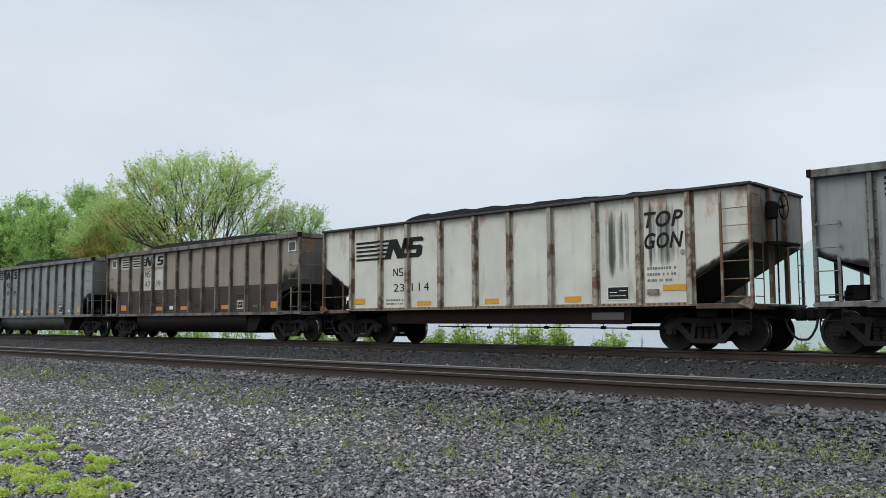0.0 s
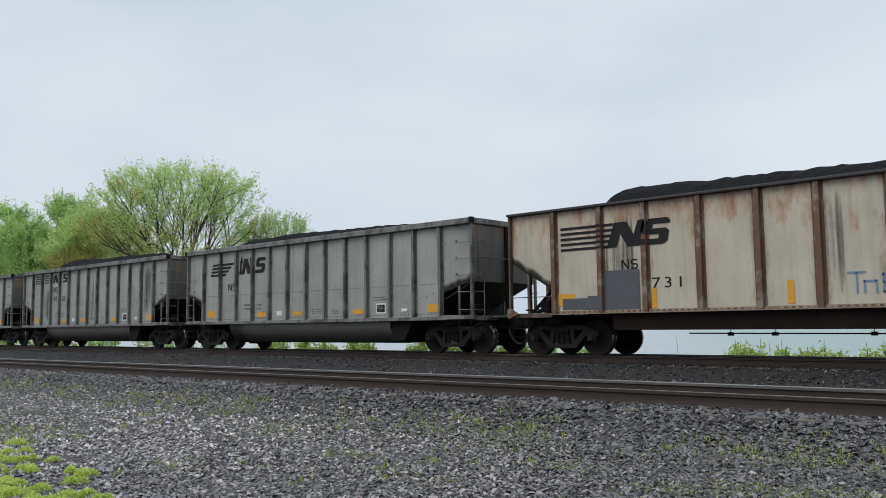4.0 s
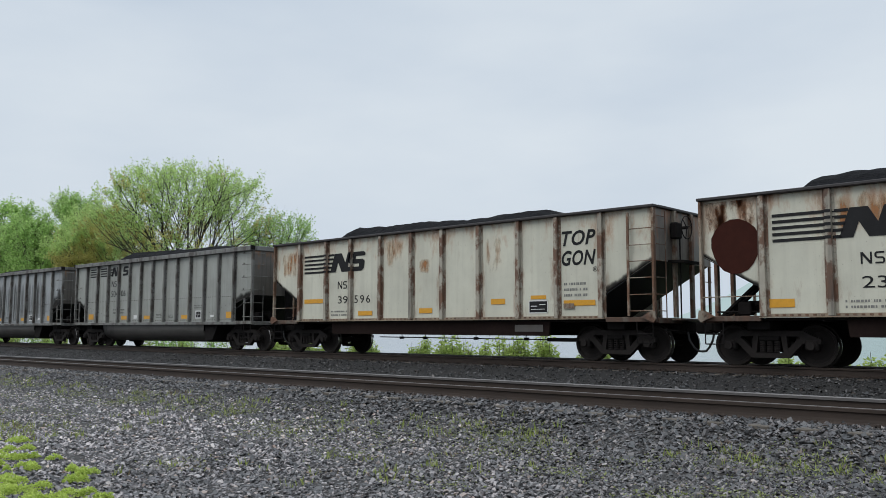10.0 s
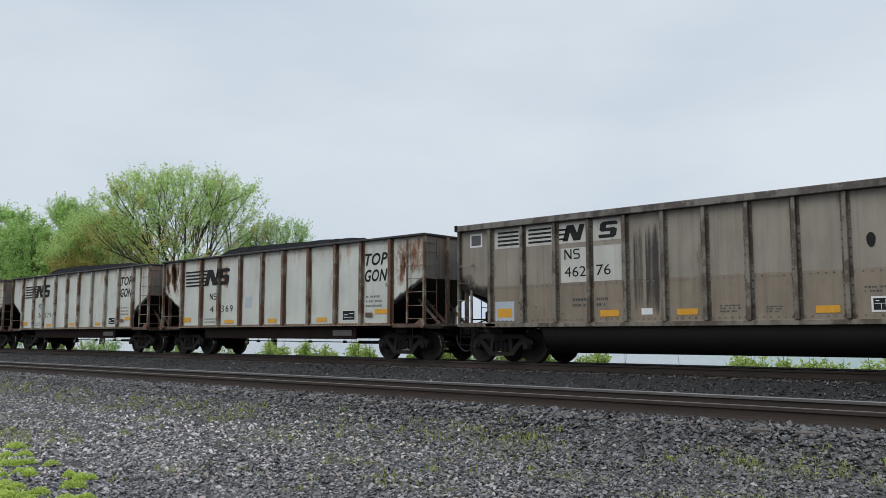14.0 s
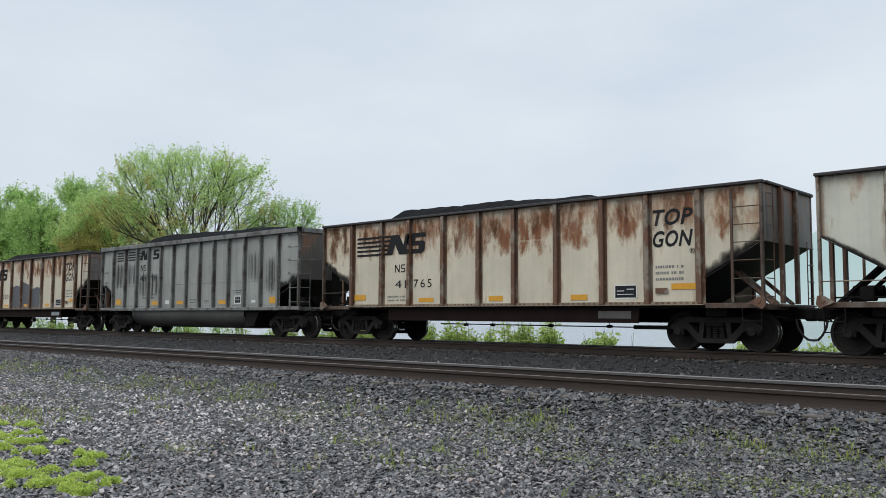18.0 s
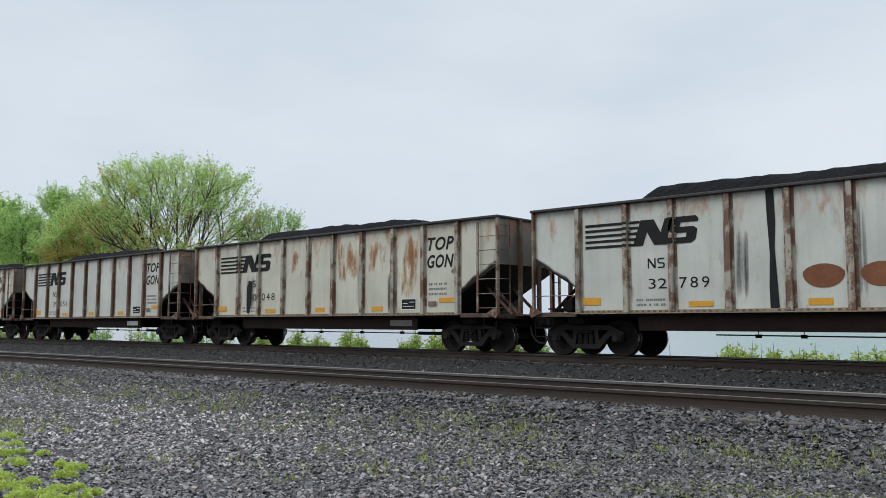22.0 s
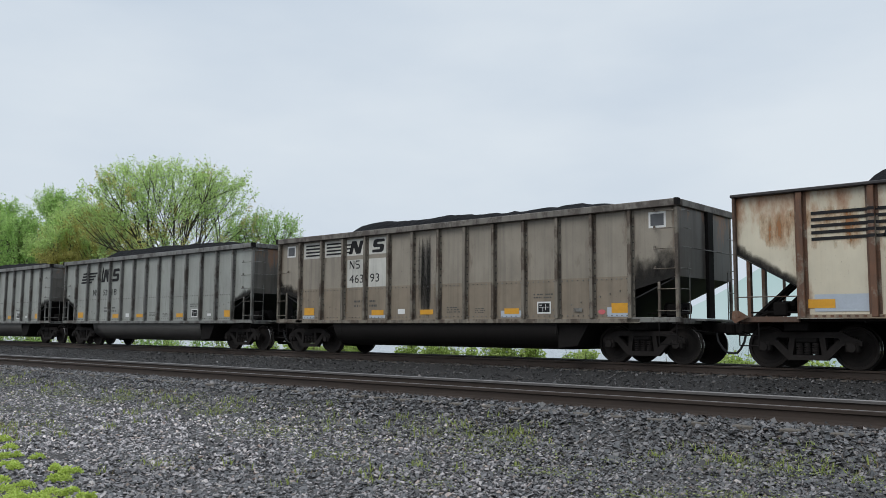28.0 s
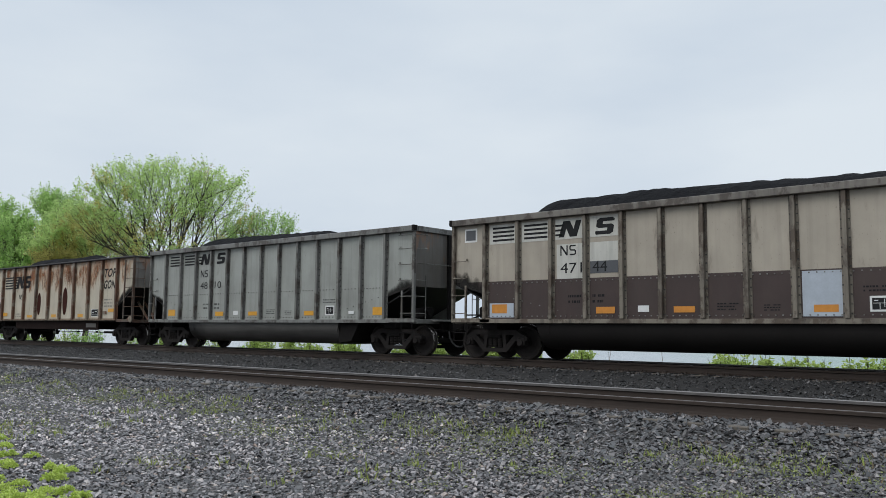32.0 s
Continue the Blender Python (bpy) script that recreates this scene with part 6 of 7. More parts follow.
def build_tree(x, y, base, middle, rx, rz, fans, leaves, mats, size, label, seed, spread=48, thick=1.0, rise=0.35, warm=0.2, bare=0.0):
    """A tree that forks low: stems fan out, boughs leave them at sharp angles, twigs and upright shoots carry the leaves.
    fans: how many stems, boughs to a stem, twigs to a bough and shoots to a twig."""
    rng = random.Random(seed)
    nrng = np.random.default_rng(seed)
    tree = tagged(new("tree"), label, "tree", "trees on the river bank")
    tree.location = (x, y, base)
    verts, faces, spots, fresh = [], [], [], []
    h = middle - base
    heart = Vector((0, 0, h))

    def room(p, d):
        """How far it is from p along d to the crown's uneven outline."""
        q, e = p - heart, Vector(d)
        q, e = Vector((q.x / rx, q.y / rx, q.z / rz)), Vector((e.x / rx, e.y / rx, e.z / rz))
        out = (q + e * 2).normalized()
        g = 1 + 0.16 * noise.noise((out.x * 2.1 + seed, out.y * 2.1, out.z * 2.1)) + 0.10 * noise.noise((out.x * 5 + seed, out.y * 5, out.z * 5))
        flat = math.hypot(out.x, out.y)
        if out.z > 0:                          # a broad, flattened dome
            g *= (flat ** 2.9 + out.z ** 2.9) ** (-1 / 2.9)
        a, b, c = e.dot(e), q.dot(e), q.dot(q) - g * g
        root = b * b - a * c
        return max(0.0, (-b + math.sqrt(root)) / a) if root > 0 else 0.0

    def side(d, angle, lift):
        u = d.orthogonal().normalized()
        w = d.cross(u)
        a = rng.uniform(0, 6.283)
        n = d * math.cos(angle) + (u * math.cos(a) + w * math.sin(a)) * math.sin(angle)
        n.z += lift
        return n.normalized()

    def limb(p, d, length, r0, r1, n, sides):
        """A slightly wandering limb; gives its points and its direction at each."""
        pts, ways = [p.copy()], [d.copy()]
        for i in range(n):
            d = (d + Vector((rng.gauss(0, 0.07), rng.gauss(0, 0.07), rng.gauss(0.03, 0.05)))).normalized()
            p = p + d * (length / n)
            pts.append(p.copy()); ways.append(d.copy())
        tube(verts, faces, pts, [r0 + (r1 - r0) * i / n for i in range(n + 1)], sides)
        return pts, ways

    def spot_on(pts, ways, f):
        k = min(len(pts) - 2, int(f * (len(pts) - 1)))
        return pts[k].lerp(pts[k + 1], f * (len(pts) - 1) - k), ways[k + 1]

    stems, boughs, twigs, shoots = fans
    fork = h - rz * 0.8
    limb(Vector((0, 0, -0.2)), Vector((0, 0, 1)), fork + 0.2, 0.32 * thick, 0.22 * thick, 5, 8)
    for s in range(stems):
        a = 6.2832 * (s + rng.uniform(-0.35, 0.35)) / stems
        lean = radians(spread) * math.sqrt((s * 0.618 + 0.15) % 1.0)
        d = Vector((math.sin(lean) * math.cos(a), math.sin(lean) * math.sin(a), math.cos(lean)))
        p = Vector((0.12 * math.cos(a), 0.12 * math.sin(a), fork + rng.uniform(-0.5, 0.3)))
        stem, along = limb(p, d, room(p, d) * 0.88, 0.115 * thick, 0.025 * thick, 10, 6)
        for m in range(boughs):
            f = 0.2 + 0.68 * rng.random() ** 0.9
            p1, d1 = spot_on(stem, along, f)
            d1 = side(d1, rng.uniform(0.35, 0.95) * (1.15 - 0.35 * f), rise * 0.35)
            long1 = room(p1, d1) * rng.uniform(0.65, 0.93)
            if long1 < 0.3:
                continue
            long1 = min(long1, 4.2)
            bough, along1 = limb(p1, d1, long1, 0.045 * thick * (1.2 - 0.5 * f), 0.014, 5, 4)
            for t in range(max(2, round(twigs * long1 / 2.4))):
                f2 = rng.uniform(0.3, 1.0)
                p2, d2 = spot_on(bough, along1, f2)
                d2 = side(d2, rng.uniform(0.3, 0.8), rise * 0.6)
                long2 = min(room(p2, d2) * rng.uniform(0.75, 1.0), 1.7)
                if long2 < 0.12:
                    continue
                twig, along2 = limb(p2, d2, long2, 0.009, 0.005, 3, 3)
                inside = (Vector(((p2 - heart).x / rx, (p2 - heart).y / rx, (p2 - heart).z / rz))).length
                for q in range(max(1, round(shoots * long2))):
                    f3 = rng.uniform(0.25, 1.0)
                    p3, d3 = spot_on(twig, along2, f3)
                    if rng.random() < bare * (1 - inside) * 1.6:
                        continue
                    d3 = side(d3, rng.uniform(0.2, 0.7), rise * 1.5)
                    long3 = rng.uniform(0.35, 0.9) * (1.0 + 0.5 * max(0.0, (p3.z - h) / rz))
                    tip = p3 + d3 * long3
                    tube(verts, faces, [p3, tip], [0.0045, 0.002], 3)
                    tone = noise.noise((p3.x * 0.4, p3.y * 0.4 + seed, p3.z * 0.4)) - 0.16 * (p3.z - h) / rz * 2
                    into = fresh if tone > warm else spots
                    for n in range(leaves):
                        g = rng.random() ** 0.8
                        o = p3.lerp(tip, g)
                        w = 0.05 + 0.05 * (1 - g)
                        into.append((o.x + rng.gauss(0, w), o.y + rng.gauss(0, w), o.z + rng.gauss(0, w)))
    hang("trunk", from_arrays("trunk", verts, faces), BARK, tree, "grey-brown forking trunk and branches")
    tagged(hang("crown", leaf_mesh("crown", np.array(spots), size, nrng), mats[0], tree), kind="stuff")
    if fresh:
        tagged(hang("new_growth", leaf_mesh("new_growth", np.array(fresh), (size[0] * 0.9, size[1] * 0.9), nrng), mats[1], tree), kind="stuff")
    return tree


build_tree(-54.0, 32.0, -1.6, 7.7, 6.6, 4.4, (13, 9, 7, 5), 7, (LEAF_TREE, LEAF_BUD), (0.12, 0.22), "tall spreading tree with airy yellow-green spring leaves", 11, 82, 0.9, 0.25, 0.14, 0.8)
build_tree(-48.3, 36.0, -2.4, 6.2, 2.5, 2.3, (8, 7, 6, 5), 7, (LEAF_DENSE, LEAF_TREE), (0.10, 0.19), "small green tree behind the tall one", 12, 85, 0.8)
build_tree(-64.0, 31.0, -1.6, 6.3, 4.0, 3.7, (12, 8, 7, 6), 9, (LEAF_TREE, LEAF_BUD), (0.11, 0.21), "round tree with brownish yellow-green leaves", 13, 95, 0.8, 0.15, -0.1)
build_tree(-78.0, 34.0, -2.0, 8.6, 4.4, 4.4, (9, 7, 6, 5), 7, (LEAF_DENSE, LEAF_TREE), (0.13, 0.24), "green tree with an open top", 14, 80, 1.0)
build_tree(-73.0, 30.5, -1.5, 6.1, 4.3, 4.2, (12, 8, 7, 6), 9, (LEAF_DENSE, LEAF_TREE), (0.13, 0.25), "dense fresh green tree by the river", 15, 95, 0.9, 0.1)
build_tree(-82.0, 30.0, -1.5, 7.2, 5.0, 4.8, (13, 8, 7, 6), 9, (LEAF_DENSE, LEAF_TREE), (0.15, 0.29), "dense broad green tree by the river", 16, 95, 0.9, 0.1)
build_tree(-92.0, 30.0, -1.5, 6.9, 5.2, 5.0, (12, 8, 7, 6), 9, (LEAF_DENSE, LEAF_TREE), (0.17, 0.33), "dense broad green tree by the river", 17, 95, 0.9, 0.1)
build_tree(-99.0, 27.0, -1.2, 6.7, 5.2, 5.0, (12, 8, 7, 6), 9, (LEAF_DENSE, LEAF_TREE), (0.17, 0.34), "dense broad green tree beside the track", 18, 95, 0.9, 0.1)


def build_bush(x, y, w, top, count, mat, label, seed, size=(0.09, 0.19), stems=10):
    """Shrub of upright shoots with small leaves."""
    rng = random.Random(seed)
    nrng = np.random.default_rng(seed)
    z0 = ground_z(x, y)
    bush = tagged(new("bush"), label, "bush", "bushes along the bank")
    bush.location = (x, y, z0)
    verts, faces, spots = [], [], []
    for s in range(stems):
        a, r = rng.uniform(0, 6.283), w * rng.uniform(0.1, 1.0)
        h = (top - z0) * rng.uniform(0.55, 1.0) * (1 - 0.25 * r / w)
        root = Vector((0.35 * r * math.cos(a), 0.35 * r * math.sin(a), 0))
        tip = Vector((r * math.cos(a), r * math.sin(a), h))
        path = bend(root, Vector((0.5 * r * math.cos(a), 0.5 * r * math.sin(a), h * 0.6)), tip, 5)
        tube(verts, faces, path, [0.018, 0.015, 0.012, 0.010, 0.007, 0.003], 4)
        for n in range(count // stems):
            f = 0.25 + 0.75 * rng.random() ** 0.8
            p = path[int(f * 4)].lerp(path[int(f * 4) + 1], f * 4 - int(f * 4))
            spread = 0.10 + 0.14 * (1 - f)
            spots.append((p + Vector((rng.gauss(0, spread), rng.gauss(0, spread), rng.gauss(0, 0.05))))[:])
    hang("stem", from_arrays("stem", verts, faces), BARK, bush, "thin brown stems")
    tagged(hang("foliage", leaf_mesh("foliage", np.array(spots), size, nrng, 0.0), mat, bush), kind="stuff")


rng = random.Random(77)
# dense growth towards the trees
x = -98.0
while x < -36:
    build_bush(x, 25.0 + rng.uniform(-0.8, 2.0), 1.0, rng.uniform(0.6, 1.6), 330, LEAF_BUSH if rng.random() < 0.5 else LEAF_DENSE, "green bank-side shrub below the train", int(-x * 10), (0.10, 0.2), 10)
    x += rng.uniform(1.1, 1.7)
for x0, x1, low, high, step in ((-36.0, -27.0, 0.35, 0.8, 0.9), (-25.3, -24.2, 0.5, 0.8, 0.5), (-23.4, -21.4, 0.55, 0.95, 0.55), (-20.3, -17.9, 0.7, 1.1, 0.42), (-16.4, -15.6, 0.3, 0.55, 0.6), (-11.1, -10.3, 0.25, 0.5, 0.4), (-9.8, -5.4, -0.05, 0.2, 0.42), (-4.8, 3.0, -0.1, 0.2, 0.7)):
    x = x0
    while x < x1:
        build_bush(x, 26.0 + rng.uniform(-0.5, 0.6), rng.uniform(0.35, 0.6), rng.uniform(low, high) + 0.25, 620, LEAF_BUSH, "low yellow-green shrub on the river bank", int(-x * 100) + 3000, (0.10, 0.2))
        x += step * rng.uniform(0.7, 1.4)


def build_stalks():
    """Bare stalks of last year's growth on the bank."""
    r = random.Random(5)
    for i in range(34):
        x, y = r.uniform(-34, -4), r.uniform(25.2, 27.0)
        z = ground_z(x, y)
        verts, faces = [], []
        h = r.uniform(0.8, 1.55)
        lean = Vector((r.gauss(0, 0.1), r.gauss(0, 0.1), 0))
        tube(verts, faces, [Vector((0, 0, -0.05)), lean * 0.4 + Vector((0, 0, h * 0.5)), lean + Vector((0, 0, h))], [0.012, 0.010, 0.005], 4)
        for k in range(r.randint(0, 2)):
            p = lean * 0.7 + Vector((0, 0, h * r.uniform(0.5, 0.85)))
            tube(verts, faces, [p, p + Vector((r.gauss(0, 0.1), r.gauss(0, 0.1), 0.12))], [0.007, 0.004], 3)
        st = tagged(hang("dry_stalk", from_arrays("dry_stalk", verts, faces), DRY), "thin bare stalk on the river bank", "plant", "dry stalks")
        st.location = (x, y, z)


build_stalks()


def blades(name, spots, height, mat, label, seed, count=(5, 12), width=0.006, spread=0.05):
    """Tufts of narrow blades."""
    rng = np.random.default_rng(seed)
    v, f = [], []
    for x, y in spots:
        z = ground_z(x, y)
        for b in range(rng.integers(*count)):
            px, py = x + rng.normal(0, spread), y + rng.normal(0, spread)
            h = rng.uniform(*height)
            a = rng.uniform(0, 6.283)
            lx, ly = h * 0.5 * rng.normal(0, 0.7), h * 0.5 * rng.normal(0, 0.7)
            wx, wy = width * math.cos(a), width * math.sin(a)
            n = len(v)
            v += [(px - wx, py - wy, z), (px + wx, py + wy, z), (px + lx * 0.4 + wx * 0.8, py + ly * 0.4 + wy * 0.8, z + h * 0.6), (px + lx * 0.4 - wx * 0.8, py + ly * 0.4 - wy * 0.8, z + h * 0.6), (px + lx, py + ly, z + h)]
            f += [(n, n + 1, n + 2, n + 3), (n + 3, n + 2, n + 4)]
    tagged(hang(name, from_arrays(name, v, f), mat), label, "weeds", kind="stuff")


def weed_spots():
    r = random.Random(21)
    out = []
    for i in range(240):                       # along the foot of the ballast
        x = 2 - 26 * r.random()
        if noise.noise((x * 0.5, 2.0, 0)) > -0.15:
            out.append((x, 8.3 + r.gauss(0, 0.22)))
    for i in range(260):                       # scattered in the lot
        x, y = r.uniform(-18, 1), r.uniform(3.5, 8.0)
        if noise.noise((x * 0.45, y * 0.45, 7.0)) > 0.08:
            out.append((x, y))
    for i in range(60):                        # a ragged clump behind the cushions
        out.append((-12.6 + r.gauss(0, 0.8), 4.6 + r.gauss(0, 0.25)))
    return out


blades("weeds", weed_spots(), (0.03, 0.12), WEED, "sparse green weeds sprouting through gravel", 31)
blades("dry_grass", [(x + 0.1, y + 0.15) for x, y in weed_spots()[::3]], (0.02, 0.07), DRY, "wisps of dry grass in gravel", 32)


def build_moss():
    """Low yellowish moss between the stones."""
    r = np.random.default_rng(8)
    pts = []
    for cx, cy, n, s in ((-3.3, 6.5, 700, 0.28), (-2.7, 6.9, 800, 0.3), (-2.1, 7.1, 900, 0.3), (-4.6, 6.9, 500, 0.3), (-7.2, 6.3, 420, 0.35), (-8.6, 6.9, 360, 0.4), (-6.0, 7.4, 420, 0.35), (-12.2, 5.2, 500, 0.5), (-13.8, 5.9, 420, 0.5), (-10.4, 7.4, 420, 0.45), (-5.2, 5.6, 300, 0.3), (-3.9, 8.0, 420, 0.3), (-16.0, 7.6, 600, 0.8)):
        for i in range(n):
            x, y = cx + r.normal(0, s), cy + r.normal(0, s * 0.6)
            pts.append((x, y, ground_z(x, y) + r.uniform(0.005, 0.035)))
    wild = random.Random(61)
    while len(pts) < 26000:                    # sparse seedlings: along the foot of the bank, and in drifts over the lot
        if wild.random() < 0.45:
            x, y = 2 - 27 * wild.random() ** 1.2, 8.0 + wild.gauss(0, 0.32)
            lush = noise.noise((x * 0.9, y * 0.9, 17.0)) + 0.12
        else:
            x, y = wild.uniform(-19, 1), wild.uniform(3.2, 8.4)
            lush = noise.noise((x * 0.7, y * 1.1, 23.0)) - 0.12
        if lush > wild.random() * 0.5:
            pts.append((x, y, ground_z(x, y) + wild.uniform(0.01, 0.055)))
    tagged(hang("moss", leaf_mesh("moss", np.array(pts)[::2], (0.012, 0.036), r, -0.2, 0.6), MOSS), "thin olive moss among the gravel", "moss", kind="stuff")


build_moss()


def build_stonecrop():
    """Bright cushions of low succulent growth at the edge of the gravel."""
    r = np.random.default_rng(9)
    spots = [(-7.15, 2.95, 0.26), (-7.75, 3.05, 0.3), (-8.35, 3.0, 0.34), (-8.15, 3.75, 0.2), (-8.85, 3.55, 0.2), (-9.6, 3.8, 0.24), (-10.2, 3.85, 0.34), (-9.6, 3.3, 0.36), (-11.2, 4.2, 0.4), (-7.05, 3.35, 0.1), (-6.75, 3.05, 0.15), (-6.55, 3.0, 0.12), (-6.72, 3.31, 0.1), (-12.3, 4.2, 0.4), (-10.4, 3.4, 0.4), (-11.5, 3.4, 0.45), (-7.3, 2.4, 0.3), (-8.3, 2.3, 0.35), (-13.4, 4.6, 0.35), (-7.75, 3.55, 0.14)]
    for cx, cy, w in spots:
        pts = []
        lobes = [(r.normal(0, w * 0.5), r.normal(0, w * 0.42), w * r.uniform(0.18, 0.42)) for k in range(6)]
        for lx, ly, lr in lobes:
            for i in range(int(650 * lr / 0.15)):
                a, q = r.uniform(0, 6.283), lr * math.sqrt(r.random())
                x, y = cx + lx + q * math.cos(a), cy + ly + q * math.sin(a)
                z = 0.05 * (1 - (q / lr) ** 2) * r.uniform(0.4, 1.3)
                pts.append((x - cx, y - cy, z))
        ob = hang("ground_cover", leaf_mesh("ground_cover", np.array(pts), (0.012, 0.032), r, -0.5, 0.6), CLOVER)
        ob.location = (cx, cy, ground_z(cx, cy) + 0.012)
        tagged(ob, "bright yellow-green cushion plant on gravel", "plant", "cushion plants")
        if cx < -9.4:                          # these are in flower
            tops = np.array([p for p in pts if p[2] > 0.02][::24]) + (0, 0, 0.02)
            tagged(hang("blossoms", leaf_mesh("blossoms", tops, (0.012, 0.022), r, -0.8, 0.9), M["sign_white"], ob, "tiny white blossoms"), kind="stuff")


build_stonecrop()


# ================= marks of single cars =================
BY_NO = dict(CARS)


def drips(x0, x1, z0, z1, count, seed, width=(0.02, 0.09)):
    """A field of runs: one sheet, its stain broken up by the material."""
    return [("field", x0, x1, z0, z1)]


def field_mesh(fields, half):
    """Thin sheets of dried dirt on the side panels, each with its own rim."""
    me = bpy.data.meshes.new("stain_field")
    v, f = [], []
    tops = []
    for mark_, x0, x1, z0, z1 in fields:
        n = len(v)
        tops.append((min(z1, 3.66) - z0) / (z1 - z0))      # a sheet ends under the top rail
        z1 = min(z1, 3.66)
        v += [(x0 - half, FACE - 0.0076, z0), (x1 - half, FACE - 0.0076, z0), (x1 - half, FACE - 0.0076, z1), (x0 - half, FACE - 0.0076, z1)]
        f.append((n, n + 1, n + 2, n + 3))
    me.from_pydata(v, [], f)
    uv = me.uv_layers.new(name="rim")
    for i in range(len(f)):
        for q, c in enumerate(((0, 0), (1, 0), (1, tops[i]), (0, tops[i]))):
            uv.data[4 * i + q].uv = c
    return me


def stain(k, material, polys, name="stain", label="", rib_run=True):
    half, ribs = (HALF_A, RIBS_A) if TYPES[k] == "a" else (HALF_B, RIBS_B)
    fields = [p for p in polys if p[0] == "field"]
    if fields:
        sheet = material if material in ("slurry", "rust_run", "rust_spot") else "slurry"
        tagged(hang(name, field_mesh(fields, half), M[sheet], BY_NO[k], label), kind="stuff")
    for p in polys:
        if p[0] != "field":
            mark(BY_NO[k], name, [[(x - half, z) for x, z in p]], M[material], ribs if rib_run else [], 0.0015, label)


def ragged(x0, x1, z0, z1, seed, n=60):
    """A brushed-on field whose upper edge runs up and down."""
    top = [(x1 + (x0 - x1) * i / n, z1 - 0.16 + 0.28 * noise.noise(((x1 + (x0 - x1) * i / n) * 1.1, seed, 0)) + 0.07 * noise.noise((i * 0.9, seed, 5))) for i in range(n + 1)]
    return [(x0, z0), (x1, z0)] + top


TYPES = {k: kind for k, kind, *rest in TRAIN}
PAINT_OF = {k: paint for k, kind, paint, *rest in TRAIN}
SLURRY = "slurry"
M["slurry"] = streak_material("dried_coal_slurry", (0.028, 0.026, 0.025), (0.085, 0.08, 0.073), 0.72, (6.5, 6.5, 0.14), 0.39, 0.6, 3.5, 0.0)
M["rust_run"] = streak_material("rust_run", (0.145, 0.048, 0.019), (0.42, 0.175, 0.055), 0.93, (3.4, 3.4, 1.3), 0.40, 0.62, 9.0, 0.16)
M["rust_spot"] = streak_material("rust_spots", (0.24, 0.085, 0.028), (0.50, 0.255, 0.085), 0.88, (3.8, 3.8, 1.0), 0.40, 0.64, 8.0, 0.06)
M["soot"] = soot_material()


def crust_mesh(half, x0, z0, x1, z1, deep):
    """A smear of coal dust above an opening's slanting edge."""
    me = bpy.data.meshes.new("dust_crust")
    y = FACE - 0.0088
    me.from_pydata([(x0 - half, y, z0), (x1 - half, y, z1), (x1 - half, y, z1 + deep), (x0 - half, y, z0 + deep)], [], [(0, 1, 2, 3)])
    uv = me.uv_layers.new(name="rim")
    for q, c in enumerate(((0, 0), (1, 0), (1, 1), (0, 1))):
        uv.data[q].uv = c
    return me


for k in TYPES:                       # coal dust along the edges of the end openings
    if TYPES[k] == "a":
        half, ends = HALF_A, ((0.06, 2.45, 1.36, 1.70), (13.39, 1.70, 14.74, 2.45))
    else:
        half, ends = HALF_B, ((0.07, 2.05, 1.09, 1.75), (13.57, 1.75, 14.69, 2.05))
    dusty = PAINT_OF[k] in ("two", "tan", "dark_grey")
    clean = PAINT_OF[k] in ("clean", "white", "cream")
    for i, (x0, z0, x1, z1) in enumerate(ends):
        hang("dust_crust", kept(("crust", half, i, clean, dusty), lambda: crust_mesh(half, x0, z0, x1, z1, ((0.16, 0.22) if clean else (0.34, 0.45))[i] if half == HALF_A else ((0.6, 1.2) if dusty else (0.25, 0.4))[i])), M["soot"], BY_NO[k], "black smear of coal dust")
stain(0, SLURRY, drips(10.95, 11.75, 1.75, 3.55, 7, 1, (0.03, 0.08)), label="dark runs of dried slurry")
stain(0, SLURRY, drips(12.2, 13.1, 1.9, 3.6, 9, 2, (0.02, 0.05)))
stain(3, "patch_grey", [quad(2.4, 2.84, 1.15, 1.5), quad(2.85, 3.85, 1.15, 2.1), quad(1.65, 2.39, 1.17, 1.45)], "paint_patch", "grey touched-up paint")
stain(3, SLURRY, drips(2.85, 3.9, 1.3, 3.6, 9, 3) + drips(8.05, 8.5, 1.2, 3.6, 5, 4, (0.08, 0.2)))
stain(3, "tag_blue", [quad(8.5, 8.85, 1.75, 1.79), quad(8.66, 8.70, 1.35, 1.78), quad(8.8, 8.84, 1.35, 1.6), quad(8.8, 9.05, 1.57, 1.61), quad(9.02, 9.06, 1.35, 1.6), quad(9.15, 9.19, 1.35, 1.75), quad(9.15, 9.35, 1.35, 1.39), quad(9.33, 9.37, 1.35, 1.7), quad(9.15, 9.35, 1.69, 1.73), quad(9.15, 9.33, 1.54, 1.58)], "spray_marks", "blue sprayed scrawl")
stain(5, SLURRY, drips(12.55, 13.4, 1.3, 3.6, 6, 6, (0.1, 0.2)), label="sooty grey smear", rib_run=False)
stain(5, SLURRY, drips(7.55, 8.25, 1.15, 3.3, 9, 5, (0.08, 0.22)) + drips(2.4, 3.1, 1.2, 3.0, 5, 8, (0.02, 0.05)), rib_run=False)
stain(6, SLURRY, drips(10.85, 11.2, 1.7, 3.3, 4, 9, (0.04, 0.12)) + drips(11.9, 12.2, 1.7, 3.2, 5, 10, (0.04, 0.14)) + drips(3.3, 3.5, 1.1, 3.6, 3, 11, (0.03, 0.07)), rib_run=False)
